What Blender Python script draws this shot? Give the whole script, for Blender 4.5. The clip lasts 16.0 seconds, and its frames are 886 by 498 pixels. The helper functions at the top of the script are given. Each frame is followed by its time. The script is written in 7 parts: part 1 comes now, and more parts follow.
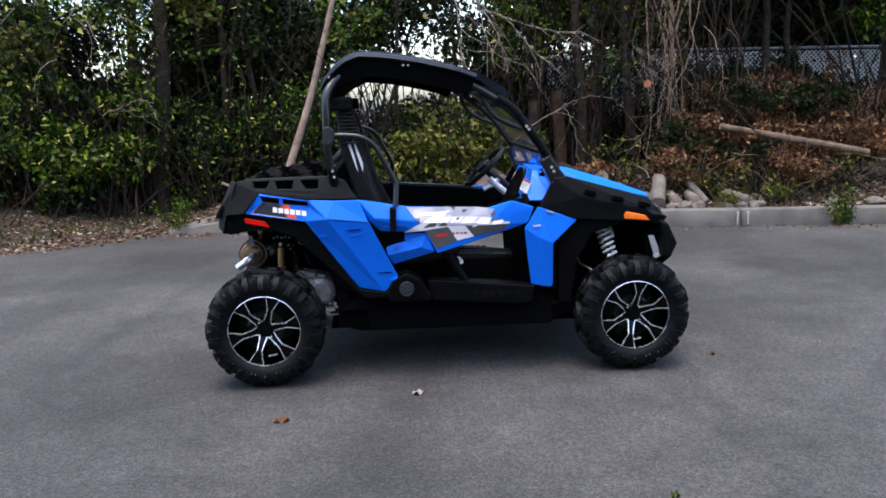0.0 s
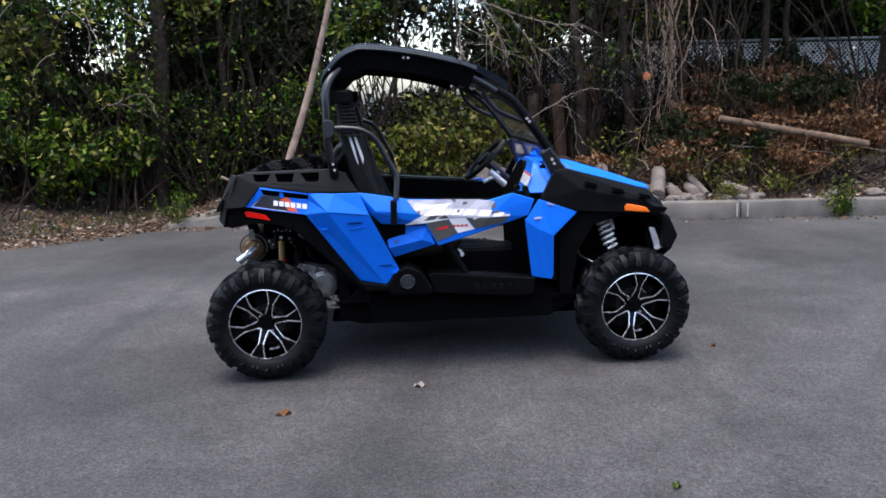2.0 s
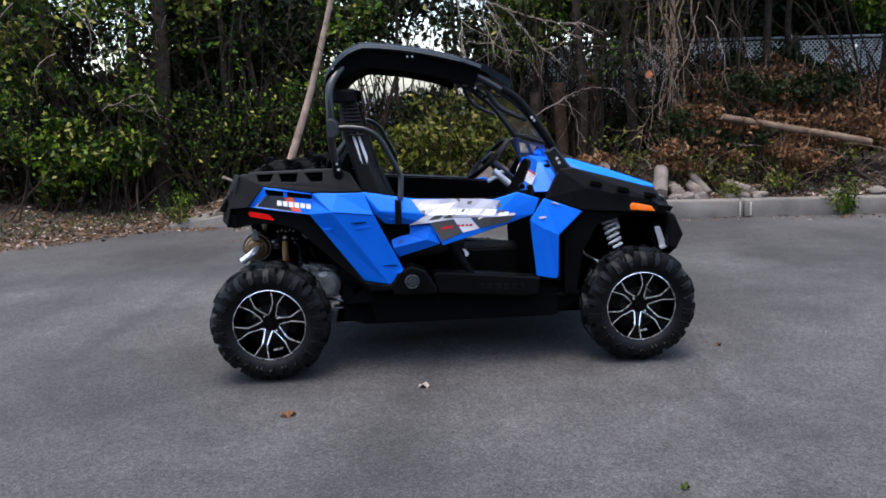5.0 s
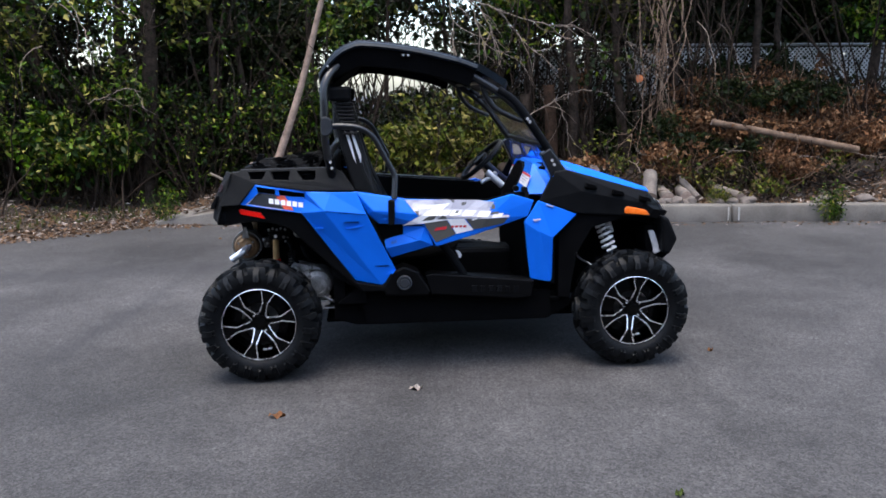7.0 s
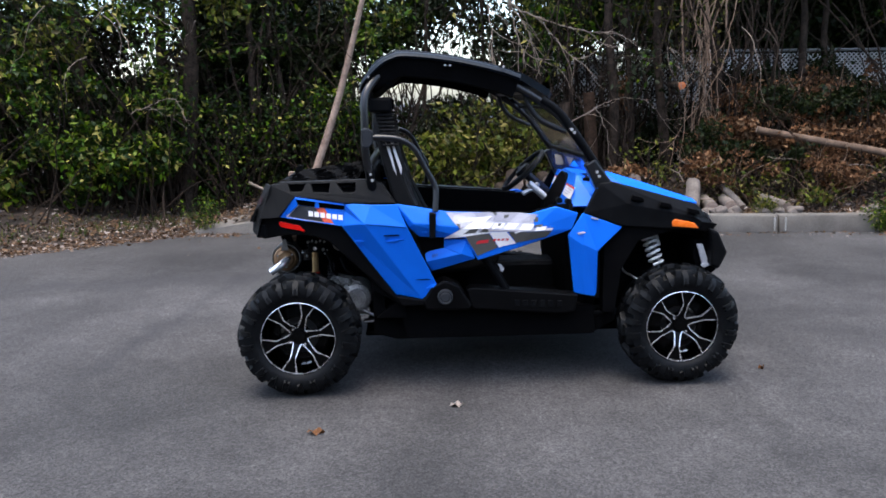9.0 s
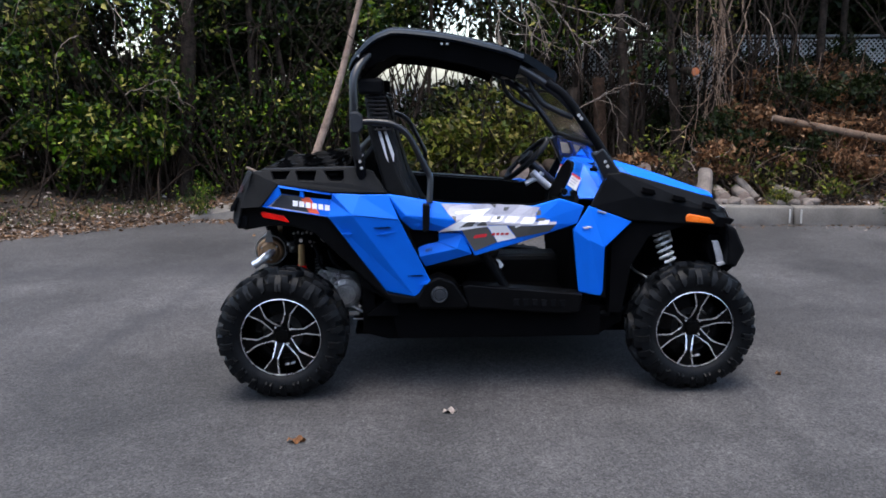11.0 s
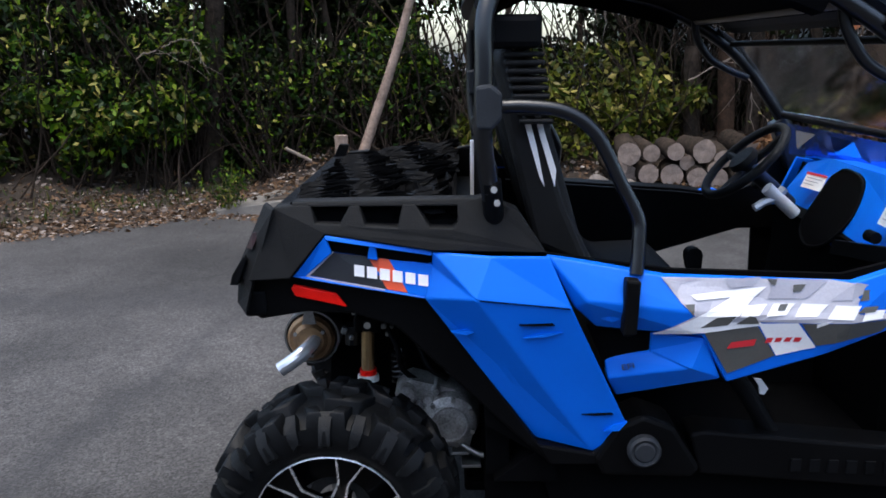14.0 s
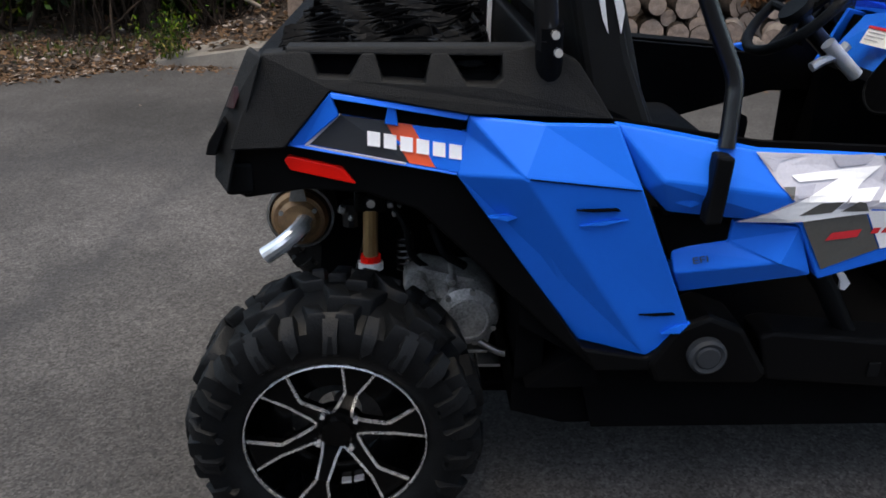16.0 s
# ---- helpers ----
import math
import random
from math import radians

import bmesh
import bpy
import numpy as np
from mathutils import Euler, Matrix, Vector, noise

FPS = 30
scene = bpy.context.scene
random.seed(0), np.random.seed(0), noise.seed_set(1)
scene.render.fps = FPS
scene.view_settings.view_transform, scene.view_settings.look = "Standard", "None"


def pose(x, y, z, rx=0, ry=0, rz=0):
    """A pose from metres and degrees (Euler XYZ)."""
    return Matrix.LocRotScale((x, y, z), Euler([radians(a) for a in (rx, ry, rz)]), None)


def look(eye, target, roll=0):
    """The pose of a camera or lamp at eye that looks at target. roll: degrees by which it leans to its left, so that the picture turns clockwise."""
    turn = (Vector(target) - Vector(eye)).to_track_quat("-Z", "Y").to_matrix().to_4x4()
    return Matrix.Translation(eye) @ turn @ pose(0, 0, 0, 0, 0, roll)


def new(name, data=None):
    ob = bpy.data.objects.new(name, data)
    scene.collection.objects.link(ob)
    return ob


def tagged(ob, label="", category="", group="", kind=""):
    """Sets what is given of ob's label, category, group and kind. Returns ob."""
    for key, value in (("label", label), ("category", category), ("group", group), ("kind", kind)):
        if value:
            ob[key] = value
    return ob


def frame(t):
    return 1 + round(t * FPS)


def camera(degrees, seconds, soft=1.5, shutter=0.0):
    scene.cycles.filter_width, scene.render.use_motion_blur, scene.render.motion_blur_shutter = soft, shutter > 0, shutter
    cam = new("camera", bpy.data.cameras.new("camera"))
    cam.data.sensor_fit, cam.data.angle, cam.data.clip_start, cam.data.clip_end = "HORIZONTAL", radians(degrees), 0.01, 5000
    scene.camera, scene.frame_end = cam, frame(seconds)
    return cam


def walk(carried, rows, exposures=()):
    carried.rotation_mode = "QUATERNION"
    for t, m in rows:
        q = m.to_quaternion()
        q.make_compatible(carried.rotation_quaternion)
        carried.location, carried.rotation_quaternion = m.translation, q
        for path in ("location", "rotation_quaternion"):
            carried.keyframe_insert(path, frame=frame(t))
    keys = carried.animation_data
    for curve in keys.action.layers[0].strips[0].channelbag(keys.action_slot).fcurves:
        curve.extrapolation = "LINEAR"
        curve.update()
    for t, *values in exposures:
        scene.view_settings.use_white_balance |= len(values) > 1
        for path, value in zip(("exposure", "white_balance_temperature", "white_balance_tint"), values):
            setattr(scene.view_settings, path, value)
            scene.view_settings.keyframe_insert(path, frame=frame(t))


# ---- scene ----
cam = camera(57.8, 16.0, soft=1.7)
PATH = [
    (0, (-0.343, -4.923, 1.499), (-0.203, -2.961, 1.138), -1.3),
    (0.5, (-0.343, -4.923, 1.495), (-0.198, -2.963, 1.125), -1.4),
    (1, (-0.349, -4.926, 1.497), (-0.204, -2.967, 1.119), -0.9),
    (1.5, (-0.344, -4.928, 1.488), (-0.205, -2.968, 1.113), -1.4),
    (2, (-0.353, -4.925, 1.495), (-0.211, -2.966, 1.118), -1.5),
    (2.5, (-0.356, -4.926, 1.497), (-0.216, -2.968, 1.114), -1.4),
    (3, (-0.345, -4.927, 1.492), (-0.21, -2.972, 1.095), -1.5),
    (3.5, (-0.349, -4.918, 1.489), (-0.219, -2.962, 1.094), -1.5),
    (5.8, (-0.394, -4.877, 1.495), (-0.239, -2.918, 1.121), -1.7),
    (6, (-0.4, -4.868, 1.489), (-0.225, -2.913, 1.106), -1.2),
    (6.5, (-0.408, -4.866, 1.493), (-0.226, -2.909, 1.122), -1.1),
    (7, (-0.415, -4.859, 1.490), (-0.236, -2.903, 1.112), -0.6),
    (7.5, (-0.44, -4.85, 1.481), (-0.266, -2.899, 1.076), -0.6),
    (8, (-0.462, -4.84, 1.485), (-0.301, -2.885, 1.090), -0.6),
    (8.5, (-0.457, -4.81, 1.496), (-0.236, -2.864, 1.093), -0.7),
    (9, (-0.438, -4.767, 1.508), (-0.347, -2.802, 1.148), -0.9),
    (9.2, (-0.421, -4.738, 1.501), (-0.316, -2.777, 1.119), -0.4),
    (11.3, (-0.362, -4.317, 1.493), (-0.292, -2.358, 1.098), -0.3),
    (11.5, (-0.41, -4.191, 1.502), (-0.273, -2.233, 1.119), -2.2),
    (12, (-0.502, -3.881, 1.489), (-0.408, -1.922, 1.102), -2.6),
    (12.5, (-0.541, -3.516, 1.493), (-0.583, -1.552, 1.120), -0.8),
    (13, (-0.641, -3.146, 1.477), (-0.542, -1.183, 1.106), 1.4),
    (13.5, (-0.701, -2.804, 1.480), (-0.552, -0.855, 1.058), -1.6),
    (14, (-0.686, -2.503, 1.456), (-0.725, -0.561, 0.979), -0.7),
    (14.5, (-0.703, -2.309, 1.439), (-0.593, -0.393, 0.875), 0.4),
    (15, (-0.818, -2.182, 1.433), (-0.663, -0.279, 0.837), -0.1),
    (15.5, (-0.864, -2.132, 1.408), (-0.761, -0.274, 0.676), -0.0),
    (16, (-0.866, -2.126, 1.373), (-0.766, -0.299, 0.565), 1.2),
]
EXPOSURES = [(0, 2.08, 6500, 9), (9, 2.08, 6500, 9), (11.3, 1.92, 6450, 9), (12.5, 1.86, 6400, 8), (14, 1.78, 6450, 7), (15, 1.68, 6800, 6), (16, 1.60, 7300, 6)]
walk(cam, [(t, look(eye, target, roll)) for t, eye, target, roll in PATH], EXPOSURES)

# ---- world, sun and exposure ----
world = bpy.data.worlds.new("overcast_sky")
scene.world = world
world.use_nodes = True
wn, wl = world.node_tree.nodes, world.node_tree.links
sky = wn.new("ShaderNodeTexSky")
sky.sky_type = "NISHITA"
sky.sun_disc = False
sky.sun_elevation, sky.sun_rotation = radians(75), radians(200)
sky.air_density, sky.dust_density, sky.ozone_density = 1.0, 2.5, 1.0
wl.new(sky.outputs[0], wn["Background"].inputs[0])
wn["Background"].inputs[1].default_value = 0.15
sun = new("sun", bpy.data.lights.new("sun", "SUN"))
sun.data.energy, sun.data.angle, sun.data.color = 0.95, radians(42), (1.0, 0.98, 0.95)
sun.matrix_world = look((-0.8, 0.3, 8.6), (0, 0, 0))


# ---- materials ----
def material(name, a, b=None, rough=0.6, metal=0.0, scale=8.0, fine=120.0, bump=0.15, island=None, coat=0.0, spec=0.5, detail=6.0, lo=0.35, hi=0.65):
    """A surface of two colours mixed by coarse and fine noise, with relief; island: more colours, one for each loose piece."""
    m = bpy.data.materials.new(name)
    m.use_nodes = True
    n, l = m.node_tree.nodes, m.node_tree.links
    p = n["Principled BSDF"]
    p.inputs["Roughness"].default_value, p.inputs["Metallic"].default_value = rough, metal
    p.inputs["Coat Weight"].default_value, p.inputs["Specular IOR Level"].default_value = coat, spec
    p.inputs["Coat Roughness"].default_value = 0.095
    co = n.new("ShaderNodeTexCoord")
    big, small = n.new("ShaderNodeTexNoise"), n.new("ShaderNodeTexNoise")
    for tex, s in ((big, scale), (small, fine)):
        tex.inputs["Scale"].default_value, tex.inputs["Detail"].default_value = s, detail
        l.new(co.outputs["Object"], tex.inputs["Vector"])
    both = n.new("ShaderNodeMix")
    both.inputs[0].default_value = 0.4
    l.new(big.outputs[0], both.inputs[2]), l.new(small.outputs[0], both.inputs[3])
    ramp = n.new("ShaderNodeValToRGB")
    b = b or tuple(c * 0.75 for c in a)
    ramp.color_ramp.elements[0].position, ramp.color_ramp.elements[1].position = lo, hi
    ramp.color_ramp.elements[0].color, ramp.color_ramp.elements[1].color = (*b, 1), (*a, 1)
    l.new(both.outputs[0], ramp.inputs[0])
    out = ramp.outputs[0]
    if island:
        geo, pick, mix = n.new("ShaderNodeNewGeometry"), n.new("ShaderNodeValToRGB"), n.new("ShaderNodeMix")
        pick.color_ramp.interpolation = "LINEAR"
        while len(pick.color_ramp.elements) < len(island):
            pick.color_ramp.elements.new(0.5)
        for i, c in enumerate(island):
            e = pick.color_ramp.elements[i]
            e.position, e.color = i / (len(island) - 1), (*c, 1)
        l.new(geo.outputs["Random Per Island"], pick.inputs[0])
        mix.data_type, mix.inputs[0].default_value = "RGBA", 0.75
        l.new(out, mix.inputs[6]), l.new(pick.outputs[0], mix.inputs[7])
        out = mix.outputs[2]
    l.new(out, p.inputs["Base Color"])
    rr = n.new("ShaderNodeMapRange")
    rr.inputs[3].default_value, rr.inputs[4].default_value = max(0.02, rough - 0.08), min(1.0, rough + 0.1)
    l.new(both.outputs[0], rr.inputs[0]), l.new(rr.outputs[0], p.inputs["Roughness"])
    if bump:
        bp = n.new("ShaderNodeBump")
        bp.inputs["Strength"].default_value, bp.inputs["Distance"].default_value = bump, 0.01
        l.new(both.outputs[0], bp.inputs["Height"]), l.new(bp.outputs[0], p.inputs["Normal"])
    return m


def leafy(name, colours, rough=0.5):
    m = material(name, colours[0], colours[1], rough=rough, scale=3, fine=40, bump=0.0, island=colours, spec=0.12)
    p = m.node_tree.nodes["Principled BSDF"]
    p.inputs["Subsurface Weight"].default_value = 0.0
    return m


BLUE = material("blue_plastic", (0.0004, 0.132, 0.69), (0.0003, 0.117, 0.62), rough=0.46, scale=5, fine=700, bump=0.05, coat=0.0, spec=0.24)
BLACK = material("black_textured_plastic", (0.0042, 0.0045, 0.0052), (0.0018, 0.0019, 0.0023), rough=0.5, scale=12, fine=500, bump=0.25, spec=0.07)
# textured black plastic, toned lighter for the light on the bed side
BEDPLASTIC = material("lit_textured_plastic", (0.0085, 0.0088, 0.0094), (0.0040, 0.0042, 0.0046), rough=0.7, scale=16, fine=420, bump=0.5, spec=0.16)
# smooth black plastic, toned darker for trim that lies in shade
SHADETRIM = material("shaded_smooth_trim", (0.0022, 0.0022, 0.0025), (0.0012, 0.0012, 0.0014), rough=0.45, scale=9, fine=400, bump=0.1, spec=0.08)
SATIN = material("black_satin_steel", (0.005, 0.0055, 0.0068), (0.003, 0.0032, 0.004), rough=0.32, scale=9, fine=300, bump=0.05, spec=0.5)
# near-black: the shade of voids, recesses and creases is in this colour
DARK = material("dark_void_shade", (0.0030, 0.0030, 0.0034), (0.0018, 0.0018, 0.0020), rough=0.8, scale=9, fine=200, bump=0.1, spec=0.02)
RUBBER = material("tyre_rubber", (0.0042, 0.0050, 0.0060), (0.0012, 0.0014, 0.0018), rough=0.48, scale=22, fine=220, bump=0.3, spec=0.15)
GLOSSBLACK = material("gloss_black_alloy", (0.002, 0.002, 0.0022), (0.0015, 0.0015, 0.0015), rough=0.22, scale=9, fine=200, bump=0.0, spec=0.10)
ALLOY = material("machined_alloy", (0.86, 0.86, 0.86), (0.74, 0.74, 0.74), rough=0.26, metal=0.85, scale=20, fine=600, bump=0.02)
STEEL = material("dull_steel", (0.36, 0.36, 0.35), (0.22, 0.22, 0.21), rough=0.4, metal=0.9, scale=30, fine=200, bump=0.1)
# darker steel for the brake discs
DARKSTEEL = material("dark_brake_steel", (0.10, 0.10, 0.10), (0.05, 0.05, 0.05), rough=0.45, metal=0.6, scale=30, fine=200, bump=0.1)
CHROME = material("chrome", (0.85, 0.85, 0.85), (0.7, 0.7, 0.7), rough=0.22, metal=0.7, scale=20, fine=200, bump=0.0)
PALEMETAL = material("pale_cast_metal", (0.62, 0.63, 0.66), (0.42, 0.43, 0.45), rough=0.35, metal=0.3, scale=20, fine=200, bump=0.05)
ENGINE = material("cast_aluminium", (0.50, 0.49, 0.47), (0.13, 0.13, 0.125), rough=0.4, metal=0.45, scale=18, fine=180, bump=0.3)
BRONZE = material("heat_browned_steel", (0.32, 0.19, 0.09), (0.17, 0.10, 0.06), rough=0.45, metal=0.6, scale=20, fine=150, bump=0.15)
GOLD = material("gold_anodised", (0.42, 0.27, 0.12), (0.3, 0.19, 0.09), rough=0.35, metal=0.7, scale=15, fine=200, bump=0.05)
RED = material("red_plastic", (0.86, 0.010, 0.006), (0.74, 0.008, 0.005), rough=0.35, scale=20, fine=300, bump=0.05, spec=0.15)
DARKRED = material("dark_red_lens", (0.018, 0.002, 0.002), (0.01, 0.001, 0.001), rough=0.4, scale=20, fine=300, bump=0.05, spec=0.1)
AMBER = material("amber_plastic", (0.85, 0.17, 0.01), (0.75, 0.13, 0.01), rough=0.25, scale=20, fine=300, bump=0.05, coat=0.4)
WHITE = material("white_print", (0.82, 0.81, 0.82), (0.72, 0.71, 0.72), rough=0.4, scale=10, fine=200, bump=0.0)
GREY = material("grey_print", (0.085, 0.082, 0.075), (0.065, 0.063, 0.058), rough=0.4, scale=10, fine=200, bump=0.0)
PALEGREY = material("pale_grey_print", (0.36, 0.355, 0.41), (0.29, 0.285, 0.335), rough=0.4, scale=10, fine=200, bump=0.0)
LILAC = material("pale_lilac_print", (0.46, 0.45, 0.50), (0.36, 0.35, 0.40), rough=0.4, scale=6, fine=200, bump=0.0)
CHARCOAL = material("charcoal_print", (0.022, 0.024, 0.029), (0.016, 0.018, 0.021), rough=0.4, scale=10, fine=200, bump=0.0)
ORANGE = material("orange_print", (0.78, 0.10, 0.035), (0.7, 0.085, 0.03), rough=0.4, scale=10, fine=200, bump=0.0)
REDPRINT = material("red_print", (0.6, 0.02, 0.03), (0.5, 0.02, 0.03), rough=0.4, scale=10, fine=200, bump=0.0)
FABRIC = material("black_seat_vinyl", (0.006, 0.006, 0.0065), (0.004, 0.004, 0.004), rough=0.6, scale=20, fine=400, bump=0.2, spec=0.2)
WEB = material("black_webbing", (0.0040, 0.0040, 0.0044), (0.0015, 0.0015, 0.0018), rough=0.6, scale=40, fine=500, bump=0.3, spec=0.07)
CAPGREY = material("dark_grey_cap", (0.026, 0.029, 0.034), (0.018, 0.02, 0.023), rough=0.5, scale=20, fine=200, bump=0.1, spec=0.15)
SPRING = material("white_coil_paint", (0.80, 0.80, 0.78), (0.45, 0.45, 0.43), rough=0.35, scale=20, fine=200, bump=0.05)
TINT = bpy.data.materials.new("blue_tinted_screen")
TINT.use_nodes = True
_p = TINT.node_tree.nodes["Principled BSDF"]
_p.inputs["Base Color"].default_value, _p.inputs["Roughness"].default_value = (0.16, 0.28, 0.68, 1), 0.08
_p.inputs["Transmission Weight"].default_value, _p.inputs["IOR"].default_value = 0.9, 1.2
_n = TINT.node_tree.nodes.new("ShaderNodeTexNoise")
_n.inputs["Scale"].default_value = 14
_b = TINT.node_tree.nodes.new("ShaderNodeBump")
_b.inputs["Strength"].default_value = 0.05
TINT.node_tree.links.new(_n.outputs[0], _b.inputs["Height"])
TINT.node_tree.links.new(_b.outputs[0], _p.inputs["Normal"])

CLEAR = bpy.data.materials.new("clear_scuffed_screen")
CLEAR.use_nodes = True
_p = CLEAR.node_tree.nodes["Principled BSDF"]
_p.inputs["Base Color"].default_value, _p.inputs["Roughness"].default_value = (0.92, 0.93, 0.95, 1), 0.05
_p.inputs["Transmission Weight"].default_value, _p.inputs["IOR"].default_value = 1.0, 1.10
_n = CLEAR.node_tree.nodes.new("ShaderNodeTexNoise")
_n.inputs["Scale"].default_value = 35
_b = CLEAR.node_tree.nodes.new("ShaderNodeMapRange")
_b.inputs[3].default_value, _b.inputs[4].default_value = 0.02, 0.12
CLEAR.node_tree.links.new(_n.outputs[0], _b.inputs[0])
CLEAR.node_tree.links.new(_b.outputs[0], _p.inputs["Roughness"])


def asphalt():
    m = material("worn_asphalt", (0.0585, 0.0555, 0.0545), (0.022, 0.0210, 0.0208), rough=0.85, scale=1.3, fine=70, bump=0.5, detail=9, lo=0.3, hi=0.68)
    n, l = m.node_tree.nodes, m.node_tree.links
    p = n["Principled BSDF"]
    src = p.inputs["Base Color"].links[0].from_socket
    co = n.new("ShaderNodeTexCoord")
    chips = n.new("ShaderNodeTexVoronoi")
    chips.inputs["Scale"].default_value = 150
    l.new(co.outputs["Object"], chips.inputs["Vector"])
    pale = n.new("ShaderNodeMapRange")
    pale.inputs[1].default_value, pale.inputs[2].default_value = 0.0, 1.0
    pale.inputs[3].default_value, pale.inputs[4].default_value = 0.30, 1.85
    l.new(chips.outputs["Color"], pale.inputs[0])
    mul = n.new("ShaderNodeMix")
    mul.data_type, mul.blend_type, mul.inputs[0].default_value = "RGBA", "MULTIPLY", 0.8
    l.new(src, mul.inputs[6]), l.new(pale.outputs[0], mul.inputs[7])
    coarse = n.new("ShaderNodeTexVoronoi")
    coarse.inputs["Scale"].default_value = 62
    l.new(co.outputs["Object"], coarse.inputs["Vector"])
    big = n.new("ShaderNodeMapRange")
    big.inputs[3].default_value, big.inputs[4].default_value = 0.66, 1.34
    l.new(coarse.outputs["Color"], big.inputs[0])
    mulc = n.new("ShaderNodeMix")
    mulc.data_type, mulc.blend_type, mulc.inputs[0].default_value = "RGBA", "MULTIPLY", 0.8
    l.new(mul.outputs[2], mulc.inputs[6]), l.new(big.outputs[0], mulc.inputs[7])
    mul = mulc
    # wandering tar-dark cracks and damp patches
    warp = n.new("ShaderNodeTexNoise")
    warp.inputs["Scale"].default_value, warp.inputs["Detail"].default_value = 1.6, 5
    l.new(co.outputs["Object"], warp.inputs["Vector"])
    add = n.new("ShaderNodeMix")
    add.data_type, add.inputs[0].default_value = "RGBA", 0.55
    l.new(co.outputs["Object"], add.inputs[6]), l.new(warp.outputs["Color"], add.inputs[7])
    crack = n.new("ShaderNodeTexVoronoi")
    crack.feature, crack.inputs["Scale"].default_value = "DISTANCE_TO_EDGE", 0.27
    l.new(add.outputs[2], crack.inputs["Vector"])
    line = n.new("ShaderNodeMapRange")
    line.inputs[1].default_value, line.inputs[2].default_value = 0.0, 0.012
    line.inputs[3].default_value, line.inputs[4].default_value = 0.55, 1.0
    l.new(crack.outputs["Distance"], line.inputs[0])
    mul2 = n.new("ShaderNodeMix")
    mul2.data_type, mul2.blend_type, mul2.inputs[0].default_value = "RGBA", "MULTIPLY", 0.4
    l.new(mul.outputs[2], mul2.inputs[6]), l.new(line.outputs[0], mul2.inputs[7])
    stain = n.new("ShaderNodeTexNoise")
    stain.inputs["Scale"].default_value, stain.inputs["Detail"].default_value = 0.45, 4
    l.new(co.outputs["Object"], stain.inputs["Vector"])
    sr = n.new("ShaderNodeMapRange")
    sr.inputs[1].default_value, sr.inputs[2].default_value = 0.35, 0.65
    sr.inputs[3].default_value, sr.inputs[4].default_value = 0.58, 1.16
    l.new(stain.outputs[0], sr.inputs[0])
    mul3 = n.new("ShaderNodeMix")
    mul3.data_type, mul3.blend_type, mul3.inputs[0].default_value = "RGBA", "MULTIPLY", 1.0
    l.new(mul2.outputs[2], mul3.inputs[6]), l.new(sr.outputs[0], mul3.inputs[7])
    # blotches a hand wide
    blot = n.new("ShaderNodeTexNoise")
    blot.inputs["Scale"].default_value, blot.inputs["Detail"].default_value, blot.inputs["Roughness"].default_value = 4.0, 7, 0.75
    l.new(co.outputs["Object"], blot.inputs["Vector"])
    br = n.new("ShaderNodeMapRange")
    br.inputs[1].default_value, br.inputs[2].default_value = 0.32, 0.68
    br.inputs[3].default_value, br.inputs[4].default_value = 0.74, 1.22
    l.new(blot.outputs[0], br.inputs[0])
    mul4 = n.new("ShaderNodeMix")
    mul4.data_type, mul4.blend_type, mul4.inputs[0].default_value = "RGBA", "MULTIPLY", 0.9
    l.new(mul3.outputs[2], mul4.inputs[6]), l.new(br.outputs[0], mul4.inputs[7])
    # two tar-dark seams that wander over the lot: (slope, offset, half width, from, to) along y or x
    last = mul4
    wob = n.new("ShaderNodeTexNoise")
    wob.inputs["Scale"].default_value, wob.inputs["Detail"].default_value, wob.inputs["Roughness"].default_value = 2.2, 6, 0.65
    l.new(co.outputs["Object"], wob.inputs["Vector"])
    sep = n.new("ShaderNodeSeparateXYZ")
    l.new(co.outputs["Object"], sep.inputs[0])

    def calc(op, a, b, clamp=False):
        k = n.new("ShaderNodeMath")
        k.operation, k.use_clamp = op, clamp
        for i, v in enumerate((a, b)):
            if isinstance(v, (int, float)):
                k.inputs[i].default_value = v
            else:
                l.new(v, k.inputs[i])
        return k.outputs[0]

    for axis, other, slope, off, wide, lo, hi, dark in ((1, 0, 0.165, -2.25, 0.15, -0.6, 2.4, 0.42), (0, 1, 0.10, 2.45, 0.30, -6.0, -1.4, 0.40)):
        d = calc("SUBTRACT", sep.outputs[other], calc("MULTIPLY_ADD", sep.outputs[axis], slope))
        d.node.inputs[1].links[0].from_node.inputs[2].default_value = off
        d = calc("ABSOLUTE", calc("ADD", d, calc("MULTIPLY", calc("SUBTRACT", wob.outputs[0], 0.5), wide * 3.2)), 0)
        near = calc("SUBTRACT", 1.0, calc("DIVIDE", d, wide), True)
        ends = calc("MULTIPLY", calc("MULTIPLY", calc("SUBTRACT", sep.outputs[axis], lo), 2.0, True), calc("MULTIPLY", calc("SUBTRACT", hi, sep.outputs[axis]), 2.0, True))
        amt = calc("MULTIPLY", calc("MULTIPLY", near, ends), dark)
        shade = n.new("ShaderNodeMix")
        shade.data_type = "RGBA"
        l.new(amt, shade.inputs[0]), l.new(last.outputs[2], shade.inputs[6])
        shade.inputs[7].default_value = (0.018, 0.018, 0.020, 1)
        last = shade
    l.new(last.outputs[2], p.inputs["Base Color"])
    p.inputs["Specular IOR Level"].default_value = 0.25
    return m


